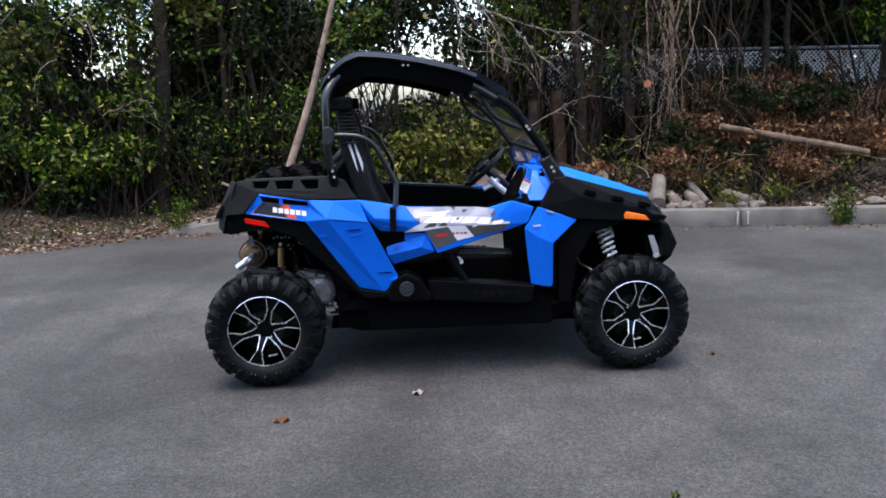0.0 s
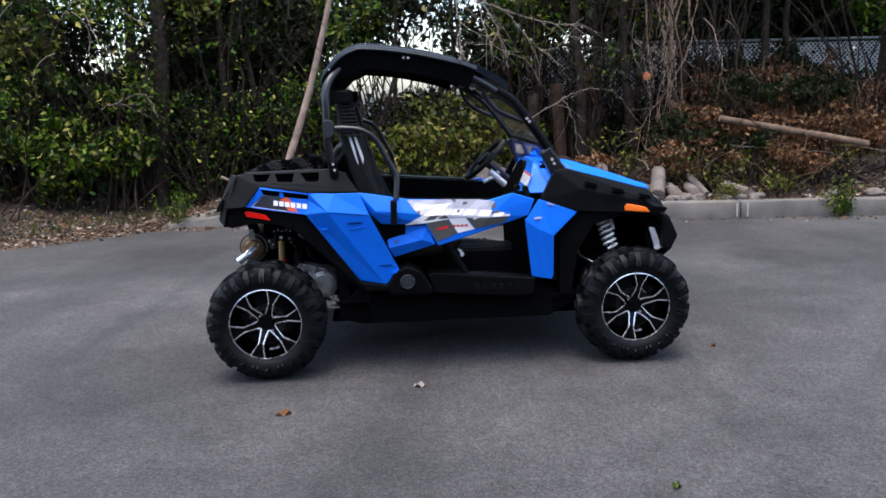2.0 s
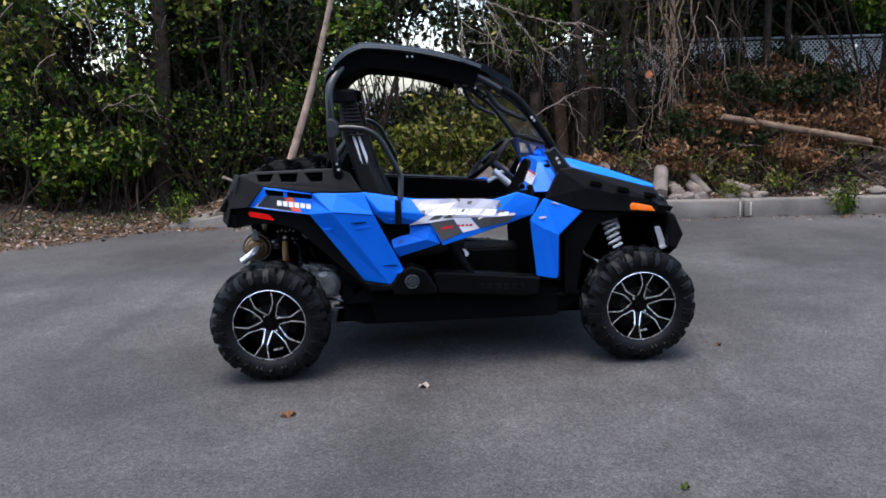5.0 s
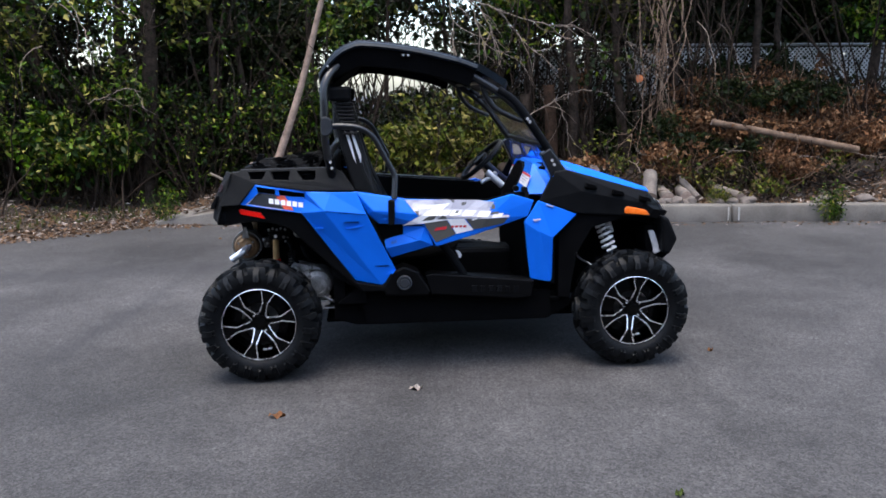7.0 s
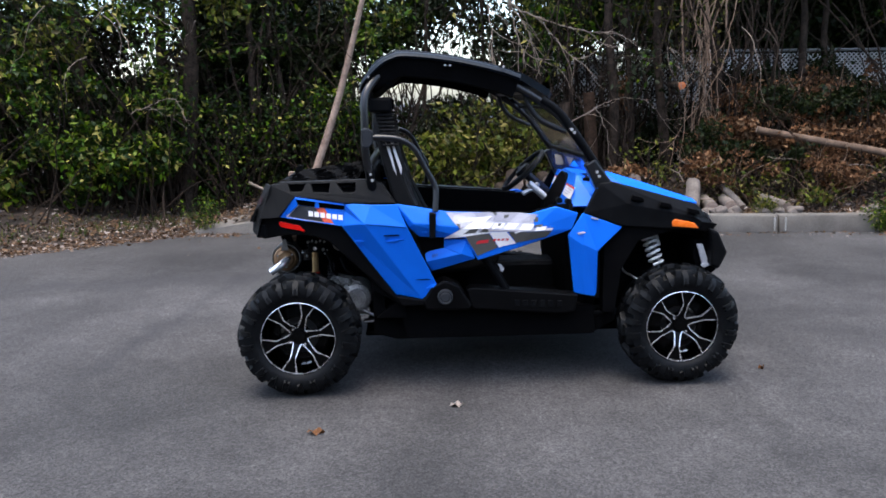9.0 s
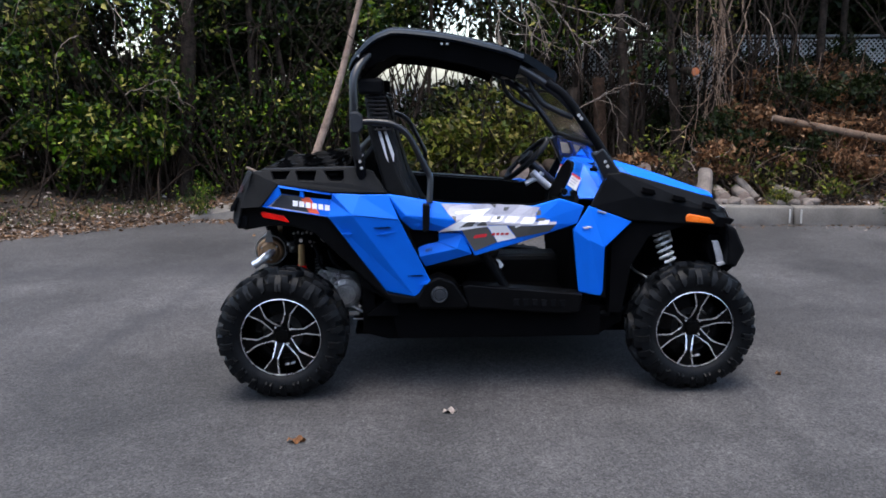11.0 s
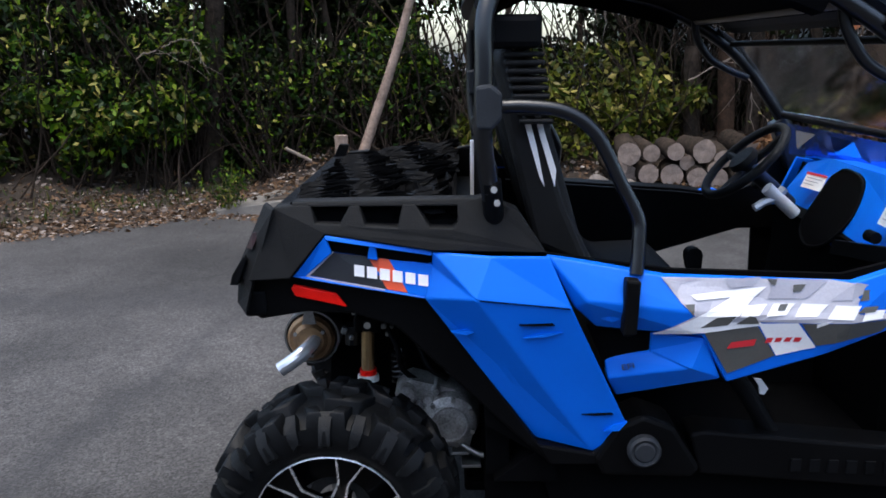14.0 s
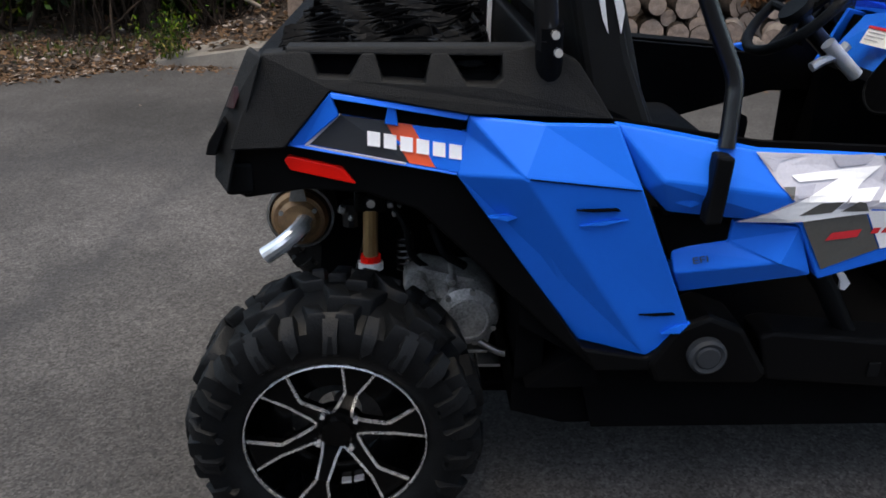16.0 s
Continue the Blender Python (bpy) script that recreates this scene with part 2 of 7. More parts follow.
ASPHALT = asphalt()
CONCRETE = material("old_concrete", (0.165, 0.150, 0.133), (0.085, 0.077, 0.068), rough=0.9, scale=3, fine=90, bump=0.4, spec=0.1)
BLOCKER = material("dark_blocker", (0.10, 0.10, 0.105), (0.075, 0.075, 0.08), rough=0.7, scale=1.5, fine=40, bump=0.1)
SOIL = material("leafy_soil", (0.055, 0.043, 0.034), (0.024, 0.019, 0.016), rough=0.95, scale=3, fine=60, bump=0.8, spec=0.1)
BARK = material("grey_brown_bark", (0.050, 0.036, 0.027), (0.008, 0.006, 0.0045), rough=0.9, scale=14, fine=55, bump=0.8, spec=0.1)
PALEBARK = material("pale_smooth_bark", (0.31, 0.225, 0.175), (0.13, 0.092, 0.07), rough=0.85, scale=7, fine=45, bump=0.7, spec=0.1)
VINE = material("dry_vine", (0.042, 0.029, 0.021), (0.008, 0.006, 0.0045), rough=0.9, scale=7, fine=60, bump=0.3, spec=0.1)
DRYCANE = material("dry_tan_cane", (0.27, 0.185, 0.13), (0.10, 0.066, 0.045), rough=0.9, scale=9, fine=60, bump=0.4, spec=0.1)
RUSTBARK = material("rust_brown_bark", (0.052, 0.030, 0.019), (0.010, 0.006, 0.004), rough=0.9, scale=12, fine=60, bump=0.7, spec=0.1)
MORTAR = material("pale_mortar", (0.42, 0.40, 0.37), (0.30, 0.285, 0.26), rough=0.9, scale=12, fine=90, bump=0.3, spec=0.1)
ROOFSKIN = material("black_roof_plastic", (0.005, 0.010, 0.016), (0.0025, 0.004, 0.006), rough=0.5, scale=10, fine=300, bump=0.12, spec=0.16)
FALLEN = material("weathered_fallen_wood", (0.17, 0.115, 0.08), (0.07, 0.046, 0.032), rough=0.9, scale=8, fine=60, bump=0.6, spec=0.1)
TWIG = material("pale_dry_twig", (0.24, 0.19, 0.15), (0.13, 0.10, 0.08), rough=0.9, scale=7, fine=60, bump=0.2, spec=0.1)
CUT = material("sawn_wood", (0.31, 0.235, 0.190), (0.15, 0.112, 0.090), rough=0.85, scale=14, fine=90, bump=0.3, spec=0.1)
FRESHCUT = material("fresh_orange_cut", (0.50, 0.15, 0.05), (0.36, 0.11, 0.04), rough=0.85, scale=20, fine=90, bump=0.3)
STONE = material("rough_stone", (0.18, 0.15, 0.13), (0.08, 0.068, 0.06), rough=0.92, scale=6, fine=60, bump=0.7, spec=0.1)
FENCE = material("weathered_grey_slat", (0.56, 0.555, 0.54), (0.34, 0.335, 0.32), rough=0.7, scale=4, fine=50, bump=0.1, spec=0.1)
GREENLEAF = leafy("green_leaves", [(0.003, 0.008, 0.001), (0.007, 0.023, 0.001), (0.046, 0.106, 0.003), (0.122, 0.165, 0.006), (0.016, 0.036, 0.002), (0.005, 0.014, 0.001), (0.010, 0.025, 0.001), (0.42, 0.35, 0.09)])
YELLOWLEAF = leafy("yellow_green_leaves", [(0.010, 0.016, 0.002), (0.022, 0.036, 0.003), (0.075, 0.092, 0.007), (0.135, 0.135, 0.012), (0.045, 0.034, 0.011), (0.33, 0.26, 0.07)])
# for evergreens, and wherever dark leaf colour stands in for shade
DARKLEAF = leafy("evergreen_and_shade_leaves", [(0.0038, 0.0078, 0.0016), (0.0078, 0.0136, 0.0016), (0.0180, 0.0230, 0.0034)])
RUSTLEAF = leafy("rust_orange_leaves", [(0.02, 0.009, 0.004), (0.14, 0.062, 0.025), (0.22, 0.105, 0.048), (0.06, 0.030, 0.013), (0.38, 0.23, 0.13)], rough=0.8)
DEADLEAF = leafy("dead_brown_leaves", [(0.014, 0.008, 0.005), (0.080, 0.036, 0.015), (0.155, 0.070, 0.030), (0.030, 0.018, 0.010), (0.30, 0.165, 0.085)], rough=0.8)
LITTER = leafy("fallen_leaves", [(0.03, 0.019, 0.012), (0.09, 0.05, 0.026), (0.17, 0.10, 0.055), (0.06, 0.04, 0.03), (0.42, 0.36, 0.32)], rough=0.8)
GRASS = leafy("grass_blades", [(0.02, 0.030, 0.006), (0.045, 0.062, 0.012), (0.11, 0.09, 0.03)])


# ---- building helpers ----
def link(name, bm, mat, parent=None, label=""):
    bmesh.ops.recalc_face_normals(bm, faces=bm.faces)
    me = bpy.data.meshes.new(name)
    bm.to_mesh(me)
    bm.free()
    me.materials.append(mat)
    ob = new(name, me)
    if parent is not None:
        ob.parent = parent
    if label:
        ob["label"] = label
    return ob


def part(name, bm, mat, parent, label=""):
    return link(name, bm, mat, parent, label)


def smooth(ob, angle=40):
    for p in ob.data.polygons:
        p.use_smooth = True
    ob.data.set_sharp_from_angle(angle=radians(angle))
    return ob


def soften(bm, w, seg=2):
    bmesh.ops.bevel(bm, geom=[e for e in bm.edges if e.calc_face_angle(0) > 0.3], offset=w, segments=seg, profile=0.5, affect="EDGES", clamp_overlap=True)
    return bm


def box(bm, c, s, rot=None, bevel=0.0):
    m = Matrix.Translation(c) @ (rot or Matrix.Identity(4)) @ Matrix.Diagonal((*s, 1))
    r = bmesh.ops.create_cube(bm, size=1, matrix=m)
    if bevel:
        es = {e for v in r["verts"] for e in v.link_edges}
        bmesh.ops.bevel(bm, geom=list(es), offset=bevel, segments=2, profile=0.5, affect="EDGES", clamp_overlap=True)
    return bm


def prism(bm, outline, y0, y1):
    """A plate whose outline (x, z) is pulled from y0 to y1."""
    a = [bm.verts.new((x, y0, z)) for x, z in outline]
    b = [bm.verts.new((x, y1, z)) for x, z in outline]
    bm.faces.new(a), bm.faces.new(b[::-1])
    k = len(a)
    for i in range(k):
        bm.faces.new((a[i], b[i], b[(i + 1) % k], a[(i + 1) % k]))
    return bm


def shell(bm, corners, faces, inward):
    """A faceted skin through corners, backed by the same skin moved by the vector inward."""
    a = [bm.verts.new(c) for c in corners]
    b = [bm.verts.new(Vector(c) + Vector(inward)) for c in corners]
    used = {}
    for f in faces:
        bm.faces.new([a[i] for i in f]), bm.faces.new([b[i] for i in reversed(f)])
        for i, j in zip(f, f[1:] + f[:1]):
            used[frozenset((i, j))] = used.get(frozenset((i, j)), []) + [(i, j)]
    for pair in used.values():
        if len(pair) == 1:
            i, j = pair[0]
            bm.faces.new((a[i], b[i], b[j], a[j]))
    return bm


def spline(pts, n=8):
    """Points of a smooth curve through pts."""
    P = [Vector(p) for p in pts]
    P = [P[0] * 2 - P[1]] + P + [P[-1] * 2 - P[-2]]
    out = []
    for i in range(1, len(P) - 2):
        for k in range(n):
            t = k / n
            a, b, c, d = P[i - 1:i + 3]
            out.append(0.5 * (2 * b + (c - a) * t + (2 * a - 5 * b + 4 * c - d) * t * t + (3 * b - a - 3 * c + d) * t ** 3))
    return out + [P[-2]]


def tube(bm, pts, r, seg=10, r1=None, cap=True):
    """A round bar along pts, tapering from r to r1."""
    pts = [Vector(p) for p in pts]
    r1 = r if r1 is None else r1
    side = None
    rings = []
    for i, p in enumerate(pts):
        t = (pts[min(i + 1, len(pts) - 1)] - pts[max(i - 1, 0)]).normalized()
        side = t.orthogonal().normalized() if side is None else (side - t * side.dot(t)).normalized()
        up = t.cross(side)
        rad = r + (r1 - r) * i / max(1, len(pts) - 1)
        rings.append([bm.verts.new(p + rad * (math.cos(a) * side + math.sin(a) * up)) for a in (2 * math.pi * k / seg for k in range(seg))])
    for u, v in zip(rings, rings[1:]):
        for k in range(seg):
            bm.faces.new((u[k], u[(k + 1) % seg], v[(k + 1) % seg], v[k]))
    if cap:
        bm.faces.new(rings[0][::-1]), bm.faces.new(rings[-1])
    return bm


def lathe(bm, profile, seg=48, c=(0, 0, 0), close=False):
    """A body turned about the y axis: profile of (radius, y)."""
    rings = []
    for r, y in profile:
        rings.append([bm.verts.new((c[0] + r * math.cos(a), c[1] + y, c[2] + r * math.sin(a))) for a in (2 * math.pi * k / seg for k in range(seg))])
    pairs = list(zip(rings, rings[1:])) + ([(rings[-1], rings[0])] if close else [])
    for u, v in pairs:
        for k in range(seg):
            bm.faces.new((u[k], v[k], v[(k + 1) % seg], u[(k + 1) % seg]))
    if not close:
        for ring in (rings[0], rings[-1]):
            bm.faces.new(ring)
    return bm


def disc(bm, c, r, y0, y1, seg=24):
    return lathe(bm, [(r, y0), (r, y1)], seg, c)


def poly_mesh(name, verts, faces_flat, sizes, mat, parent=None, label=""):
    """One mesh from arrays: for the leaves, twigs and litter that nobody could count."""
    me = bpy.data.meshes.new(name)
    verts, faces_flat, sizes = np.asarray(verts, np.float32), np.asarray(faces_flat, np.int32), np.asarray(sizes, np.int32)
    me.vertices.add(len(verts))
    me.vertices.foreach_set("co", verts.ravel())
    me.loops.add(len(faces_flat))
    me.loops.foreach_set("vertex_index", faces_flat)
    me.polygons.add(len(sizes))
    me.polygons.foreach_set("loop_start", np.concatenate(([0], np.cumsum(sizes)[:-1])).astype(np.int32))
    me.update(calc_edges=True)
    me.materials.append(mat)
    ob = new(name, me)
    if parent is not None:
        ob.parent = parent
    if label:
        ob["label"] = label
    return ob


RNG = np.random.default_rng(7)


def leaf_mesh(name, centres, size, mat, parent=None, flat=0.0, narrow=0.5, label=""):
    """Folded leaf blades at the centres; flat 1 lays them down, size is (shortest, longest)."""
    c = np.asarray(centres, float)
    n = len(c)
    d = RNG.normal(size=(n, 3))
    d[:, 2] = d[:, 2] * (1 - flat) - 0.35 * (1 - flat)
    d /= np.linalg.norm(d, axis=1, keepdims=True)
    w = RNG.normal(size=(n, 3))
    w[:, 2] *= 1 - 0.8 * flat
    w -= d * (w * d).sum(1, keepdims=True)
    w /= np.linalg.norm(w, axis=1, keepdims=True)
    up = np.cross(d, w)
    L = RNG.uniform(size[0], size[1], (n, 1))
    W = L * narrow * RNG.uniform(0.7, 1.2, (n, 1))
    mid = c + d * L * 0.45
    fold = up * W * RNG.uniform(-0.35, 0.35, (n, 1))
    v = np.stack([c, mid + w * W * 0.5 + fold, c + d * L, mid - w * W * 0.5 + fold], 1).reshape(-1, 3)
    k = np.arange(n)[:, None] * 4
    f = np.concatenate([k + [0, 1, 2], k + [0, 2, 3]], 1).ravel()
    return poly_mesh(name, v, f, np.full(2 * n, 3), mat, parent, label)


def twig_mesh(name, paths, mat, parent=None, seg=5, label=""):
    """Many thin tapering stems in one mesh: paths of (points, first radius, last radius)."""
    V, F, S, base = [], [], [], 0
    ang = np.arange(seg) * 2 * math.pi / seg
    for pts, r0, r1 in paths:
        p = np.asarray(pts, float)
        t = np.gradient(p, axis=0)
        t /= np.linalg.norm(t, axis=1, keepdims=True) + 1e-9
        ref = np.where(np.abs(t[:, 2:3]) < 0.8, [[0.0, 0, 1]], [[1.0, 0, 0]])
        a = np.cross(t, ref)
        a /= np.linalg.norm(a, axis=1, keepdims=True) + 1e-9
        b = np.cross(t, a)
        r = np.linspace(r0, r1, len(p))[:, None, None]
        ring = p[:, None] + r * (np.cos(ang)[None, :, None] * a[:, None] + np.sin(ang)[None, :, None] * b[:, None])
        V.append(ring.reshape(-1, 3))
        i = np.arange(len(p) - 1)[:, None] * seg + base
        k = np.arange(seg)[None]
        k2 = (k + 1) % seg
        q = np.stack([i + k, i + k2, i + seg + k2, i + seg + k], -1).reshape(-1)
        F.append(q)
        S.append(np.full(len(q) // 4, 4))
        base += len(p) * seg
    ob = poly_mesh(name, np.concatenate(V), np.concatenate(F), np.concatenate(S), mat, parent, label)
    for pl in ob.data.polygons:
        pl.use_smooth = True
    return ob


def wander(start, way, length, steps=8, bend=0.25, drop=0.0):
    """A crooked path."""
    p, d = np.array(start, float), np.array(way, float)
    d /= np.linalg.norm(d)
    out = [p.copy()]
    for _ in range(steps):
        d = d + RNG.normal(size=3) * bend + [0, 0, -drop]
        d /= np.linalg.norm(d)
        p = p + d * length / steps
        out.append(p.copy())
    return np.array(out)


def empty(name, at=(0, 0, 0)):
    ob = new(name)
    ob.location = at
    return ob


# ---- ground, kerb and bank ----
def kerb_y(x):
    return 4.46 - 0.118 * x


def edge_y(x):
    """The back edge of the asphalt."""
    if x > -2.96:
        return kerb_y(x)
    return kerb_y(-2.96) - 0.66 * (-2.96 - x) ** 1.08


def bank_z(x, y):
    """Height of the verge and the bank behind the kerb."""
    d = max(0.0, y - edge_y(x))
    right = min(1.0, max(0.0, (x + 3.0) / 0.7))
    left_z = 0.012 + 0.34 * min(1.0, d / 3.0) ** 1.3
    t = min(1.0, d / 2.6)
    right_z = 0.155 + 0.42 * t * t * (3 - 2 * t)
    bump = 0.06 * noise.noise((x * 0.9, y * 0.9, 0.0)) + 0.025 * noise.noise((x * 3.1, y * 3.1, 4.0))
    return left_z * (1 - right) + right_z * right + bump * min(1.0, d / 0.8)


bm = bmesh.new()
rows = [bm.verts.new((x, y, 0)) for x, y in ((-400, -400), (400, -400), (400, 900), (-400, 900))]
bm.faces.new(rows)
ground = tagged(link("ground", bm, ASPHALT), "worn grey asphalt lot with hairline cracks", "asphalt", kind="structure")

bm = bmesh.new()
xs = np.concatenate([np.linspace(-22, -7, 24), np.arange(-6.8, 9.0, 0.16), np.linspace(9.3, 26, 24)])
ds = np.concatenate([np.arange(0, 3.4, 0.15), np.linspace(3.6, 30, 22)])
grid = [[bm.verts.new((x, edge_y(x) + d + (0.10 if x > -3.0 else 0.05 * noise.noise((x * 2.5, 0, 3))), bank_z(x, edge_y(x) + d) if d > 0 or x > -3.0 else 0.004)) for d in ds] for x in xs]
for a, b in zip(grid, grid[1:]):
    for i in range(len(ds) - 1):
        bm.faces.new((a[i], b[i], b[i + 1], a[i + 1]))
verge = tagged(link("verge", bm, SOIL), "dark soil bank strewn with fallen leaves", "soil bank", kind="structure")
for p in verge.data.polygons:
    p.use_smooth = True

kerb = tagged(empty("kerb"), "weathered grey concrete kerb along the asphalt", "kerb", kind="structure")
x = -1.95
lengths = [2.65, 3.09, 3.05, 3.05, 3.05, 3.05]
for L in lengths:
    bm = bmesh.new()
    ang = Matrix.Rotation(math.atan(-0.118), 4, "Z")
    c = Vector((x + L / 2, kerb_y(x + L / 2) + 0.10, 0.065))
    box(bm, c, (L / math.cos(math.atan(0.118)) - 0.012, 0.22, 0.26), ang)
    bmesh.ops.subdivide_edges(bm, edges=[e for e in bm.edges if e.calc_length() > 1], cuts=14)
    for v in bm.verts:
        v.co += Vector((0, 0.008 * noise.noise(v.co * 2.3), 0.006 * noise.noise(v.co * 3.7)))
        if v.co.z > 0.1 and v.co.y < kerb_y(v.co.x) + 0.1:
            v.co.y += 0.03
    soften(bm, 0.018, 2)
    smooth(part("kerb_stone", bm, CONCRETE, kerb), 50)
    x += L
for x in (3.73, 3.85):
    bm = box(bmesh.new(), (x, kerb_y(x) + 0.002, 0.095), (0.014, 0.030, 0.15), Matrix.Rotation(math.atan(-0.118), 4, "Z"), 0.003)
    part("mortar_joint", bm, MORTAR, kerb, "pale mortar line")
# the tapered end of the kerb
bm = bmesh.new()
x0, x1 = -3.08, -1.96
shell(bm, [(x0, kerb_y(x0) + 0.02, 0.012), (x1, kerb_y(x1), 0.012), (x1, kerb_y(x1) + 0.03, 0.19), (x1, kerb_y(x1) + 0.26, 0.19), (x0 + 0.62, kerb_y(x0) + 0.36, 0.17), (x0 + 0.12, kerb_y(x0) + 0.10, 0.05)],
      [[0, 1, 2, 5], [5, 2, 3, 4]], (0, 0, -0.06))
part("kerb_end", soften(bm, 0.012), CONCRETE, kerb)


# unseen wall behind the camera, added to cut the low frontal light
bm = bmesh.new()
box(bm, (0, -13.2, 3.0), (60, 0.4, 6.0))
for sx in (-1, 1):
    box(bm, (sx * 29.8, -16.5, 3.0), (0.4, 6.2, 6.0))
tagged(link("blocker_wall", bm, BLOCKER), "unseen dark wall added to block light from behind the camera", "wall", kind="structure")


# ---- fence behind the bank ----
def lattice_panel(bm, x0, x1, y, z0, z1, step=0.085, w=0.05):
    """Flat strips woven on both diagonals."""
    h, L = z1 - z0, x1 - x0
    for sgn, off in ((1, 0.0), (-1, 0.012)):
        k = -h
        while k < L:
            a, b = max(0.0, k), min(L, k + h)
            if b - a > 0.03:
                za, zb = a - k, b - k
                if sgn < 0:
                    za, zb = h - za, h - zb
                q = w * 0.5
                vs = [bm.verts.new((x0 + a - q, y + off, z0 + za)), bm.verts.new((x0 + a + q, y + off, z0 + za)), bm.verts.new((x0 + b + q, y + off, z0 + zb)), bm.verts.new((x0 + b - q, y + off, z0 + zb))]
                ws = [bm.verts.new(v.co + Vector((0, 0.008, 0))) for v in vs]
                bm.faces.new(vs), bm.faces.new(ws[::-1])
                for i in range(4):
                    bm.faces.new((vs[i], ws[i], ws[(i + 1) % 4], vs[(i + 1) % 4]))
            k += step
    return bm


FENCE_Y = 7.7
fence = tagged(empty("chain_link_fence", (0, FENCE_Y, 0.424)), "grey chain-link fence with woven privacy slats", "fence")
for i in range(5):
    x0 = 1.3 + i * 2.4
    part("fence_panel", lattice_panel(bmesh.new(), x0 + 0.04, x0 + 2.36, 0.0, 0.1, 1.75, 0.072, 0.026), FENCE, fence)["kind"] = "stuff"
for i in range(6):
    bm = bmesh.new()
    tube(bm, [(1.3 + i * 2.4, -0.03, -0.1), (1.3 + i * 2.4, -0.03, 1.84)], 0.03, 8)
    part("post", bm, STEEL, fence)
bm = bmesh.new()
part("top_rail", tube(bm, [(1.3, -0.03, 1.79), (13.3, -0.03, 1.79)], 0.022, 8), STEEL, fence)


# ---- trees, bushes and vines ----
def crown_points(n, centre, radii, hollow=0.35, clumps=14, tight=0.33):
    """Leaf places gathered round clump centres, uneven in outline."""
    cc = RNG.normal(size=(clumps, 3))
    cc /= np.linalg.norm(cc, axis=1, keepdims=True)
    cc *= RNG.uniform(hollow, 1.0, (clumps, 1))
    w = RNG.uniform(0.4, 1.6, clumps)
    pick = RNG.choice(clumps, n, p=w / w.sum())
    p = cc[pick] + RNG.normal(size=(n, 3)) * tight * RNG.uniform(0.5, 1.2, (clumps, 1))[pick]
    return np.array(centre) + p * np.array(radii)


def on_bank(p, lift=0.0):
    low = np.array([bank_z(float(x), float(y)) if y > edge_y(float(x)) else 0.0 for x, y in p[:, :2]]) + lift
    p = p.copy()
    p[:, 2] = np.maximum(p[:, 2], low + 0.02 + 0.15 * RNG.random(len(p)))
    return p


def bush(name, label, centre, radii, n, mat, size, stems=18, clumps=16, stem_mat=None, cat="bush", tight=0.33, thick=(0.008, 0.02)):
    x, y, z = centre
    base = empty(name, (x, y, bank_z(x, y)))
    tagged(base, label, cat)
    g = bank_z(x, y)
    pts = on_bank(crown_points(n, centre, radii, clumps=clumps, tight=tight)) - [x, y, g]
    tagged(leaf_mesh("foliage", pts, size, mat, base), kind="stuff")
    paths = []
    for _ in range(stems):
        tip = RNG.normal(size=3) * np.array(radii) * 0.6 + [0, 0, z - g + radii[2] * 0.3]
        s = np.array([RNG.normal() * 0.15, RNG.normal() * 0.12, -0.02])
        paths.append((wander(s, tip - s, np.linalg.norm(tip - s) * 1.1, 9, 0.16), RNG.uniform(*thick), 0.003))
    tagged(twig_mesh("branchwork", paths, stem_mat or VINE, base), kind="stuff")
    return base


def tree(name, label, foot, top, r, mat, limbs=9, leaves=0, leaf_mat=None, leaf_size=(0.06, 0.12), spread=1.2, low=0.35, steps=14, bend=0.05):
    x, y = foot
    g = bank_z(x, y) - 0.05
    base = tagged(empty(name, (x, y, g)), label, "tree")
    way = np.array(top) - [x, y, g]
    trunk = wander((0, 0, 0), way, np.linalg.norm(way), steps, bend)
    trunk = trunk + np.linspace(0, 1, len(trunk))[:, None] * (way - trunk[-1])
    fine = np.array(spline([tuple(p) for p in trunk], 4))
    twig_mesh("trunk", [(fine, r, r * 0.45)], mat, base, seg=12)
    paths, tips = [], []
    for i in range(limbs):
        k = int(len(fine) * RNG.uniform(low, 0.97))
        d = RNG.normal(size=3) * [1, 1, 0.35] + [0, 0, 0.45]
        L = spread * RNG.uniform(0.5, 1.2)
        p = wander(fine[k], d, L, 9, 0.11)
        paths.append((p, r * RNG.uniform(0.12, 0.26), 0.003))
        tips.append(p[-4:])
        for _ in range(3):
            j = int(RNG.integers(3, 9))
            q = wander(p[j], d + RNG.normal(size=3) * 0.8, L * 0.55, 7, 0.16)
            paths.append((q, min(0.008, r * 0.10), 0.002))
            tips.append(q[-4:])
    tagged(twig_mesh("branchwork", paths, mat, base), kind="stuff")
    if leaves:
        t = np.concatenate(tips)
        pts = t[RNG.integers(0, len(t), leaves)] + RNG.normal(size=(leaves, 3)) * 0.16 * spread
        tagged(leaf_mesh("crown", pts, leaf_size, leaf_mat, base), kind="stuff")
    return base


G_SHRUB, G_TREE, G_LOG = "shrubs on the bank", "trees on the bank", "stacked firewood"
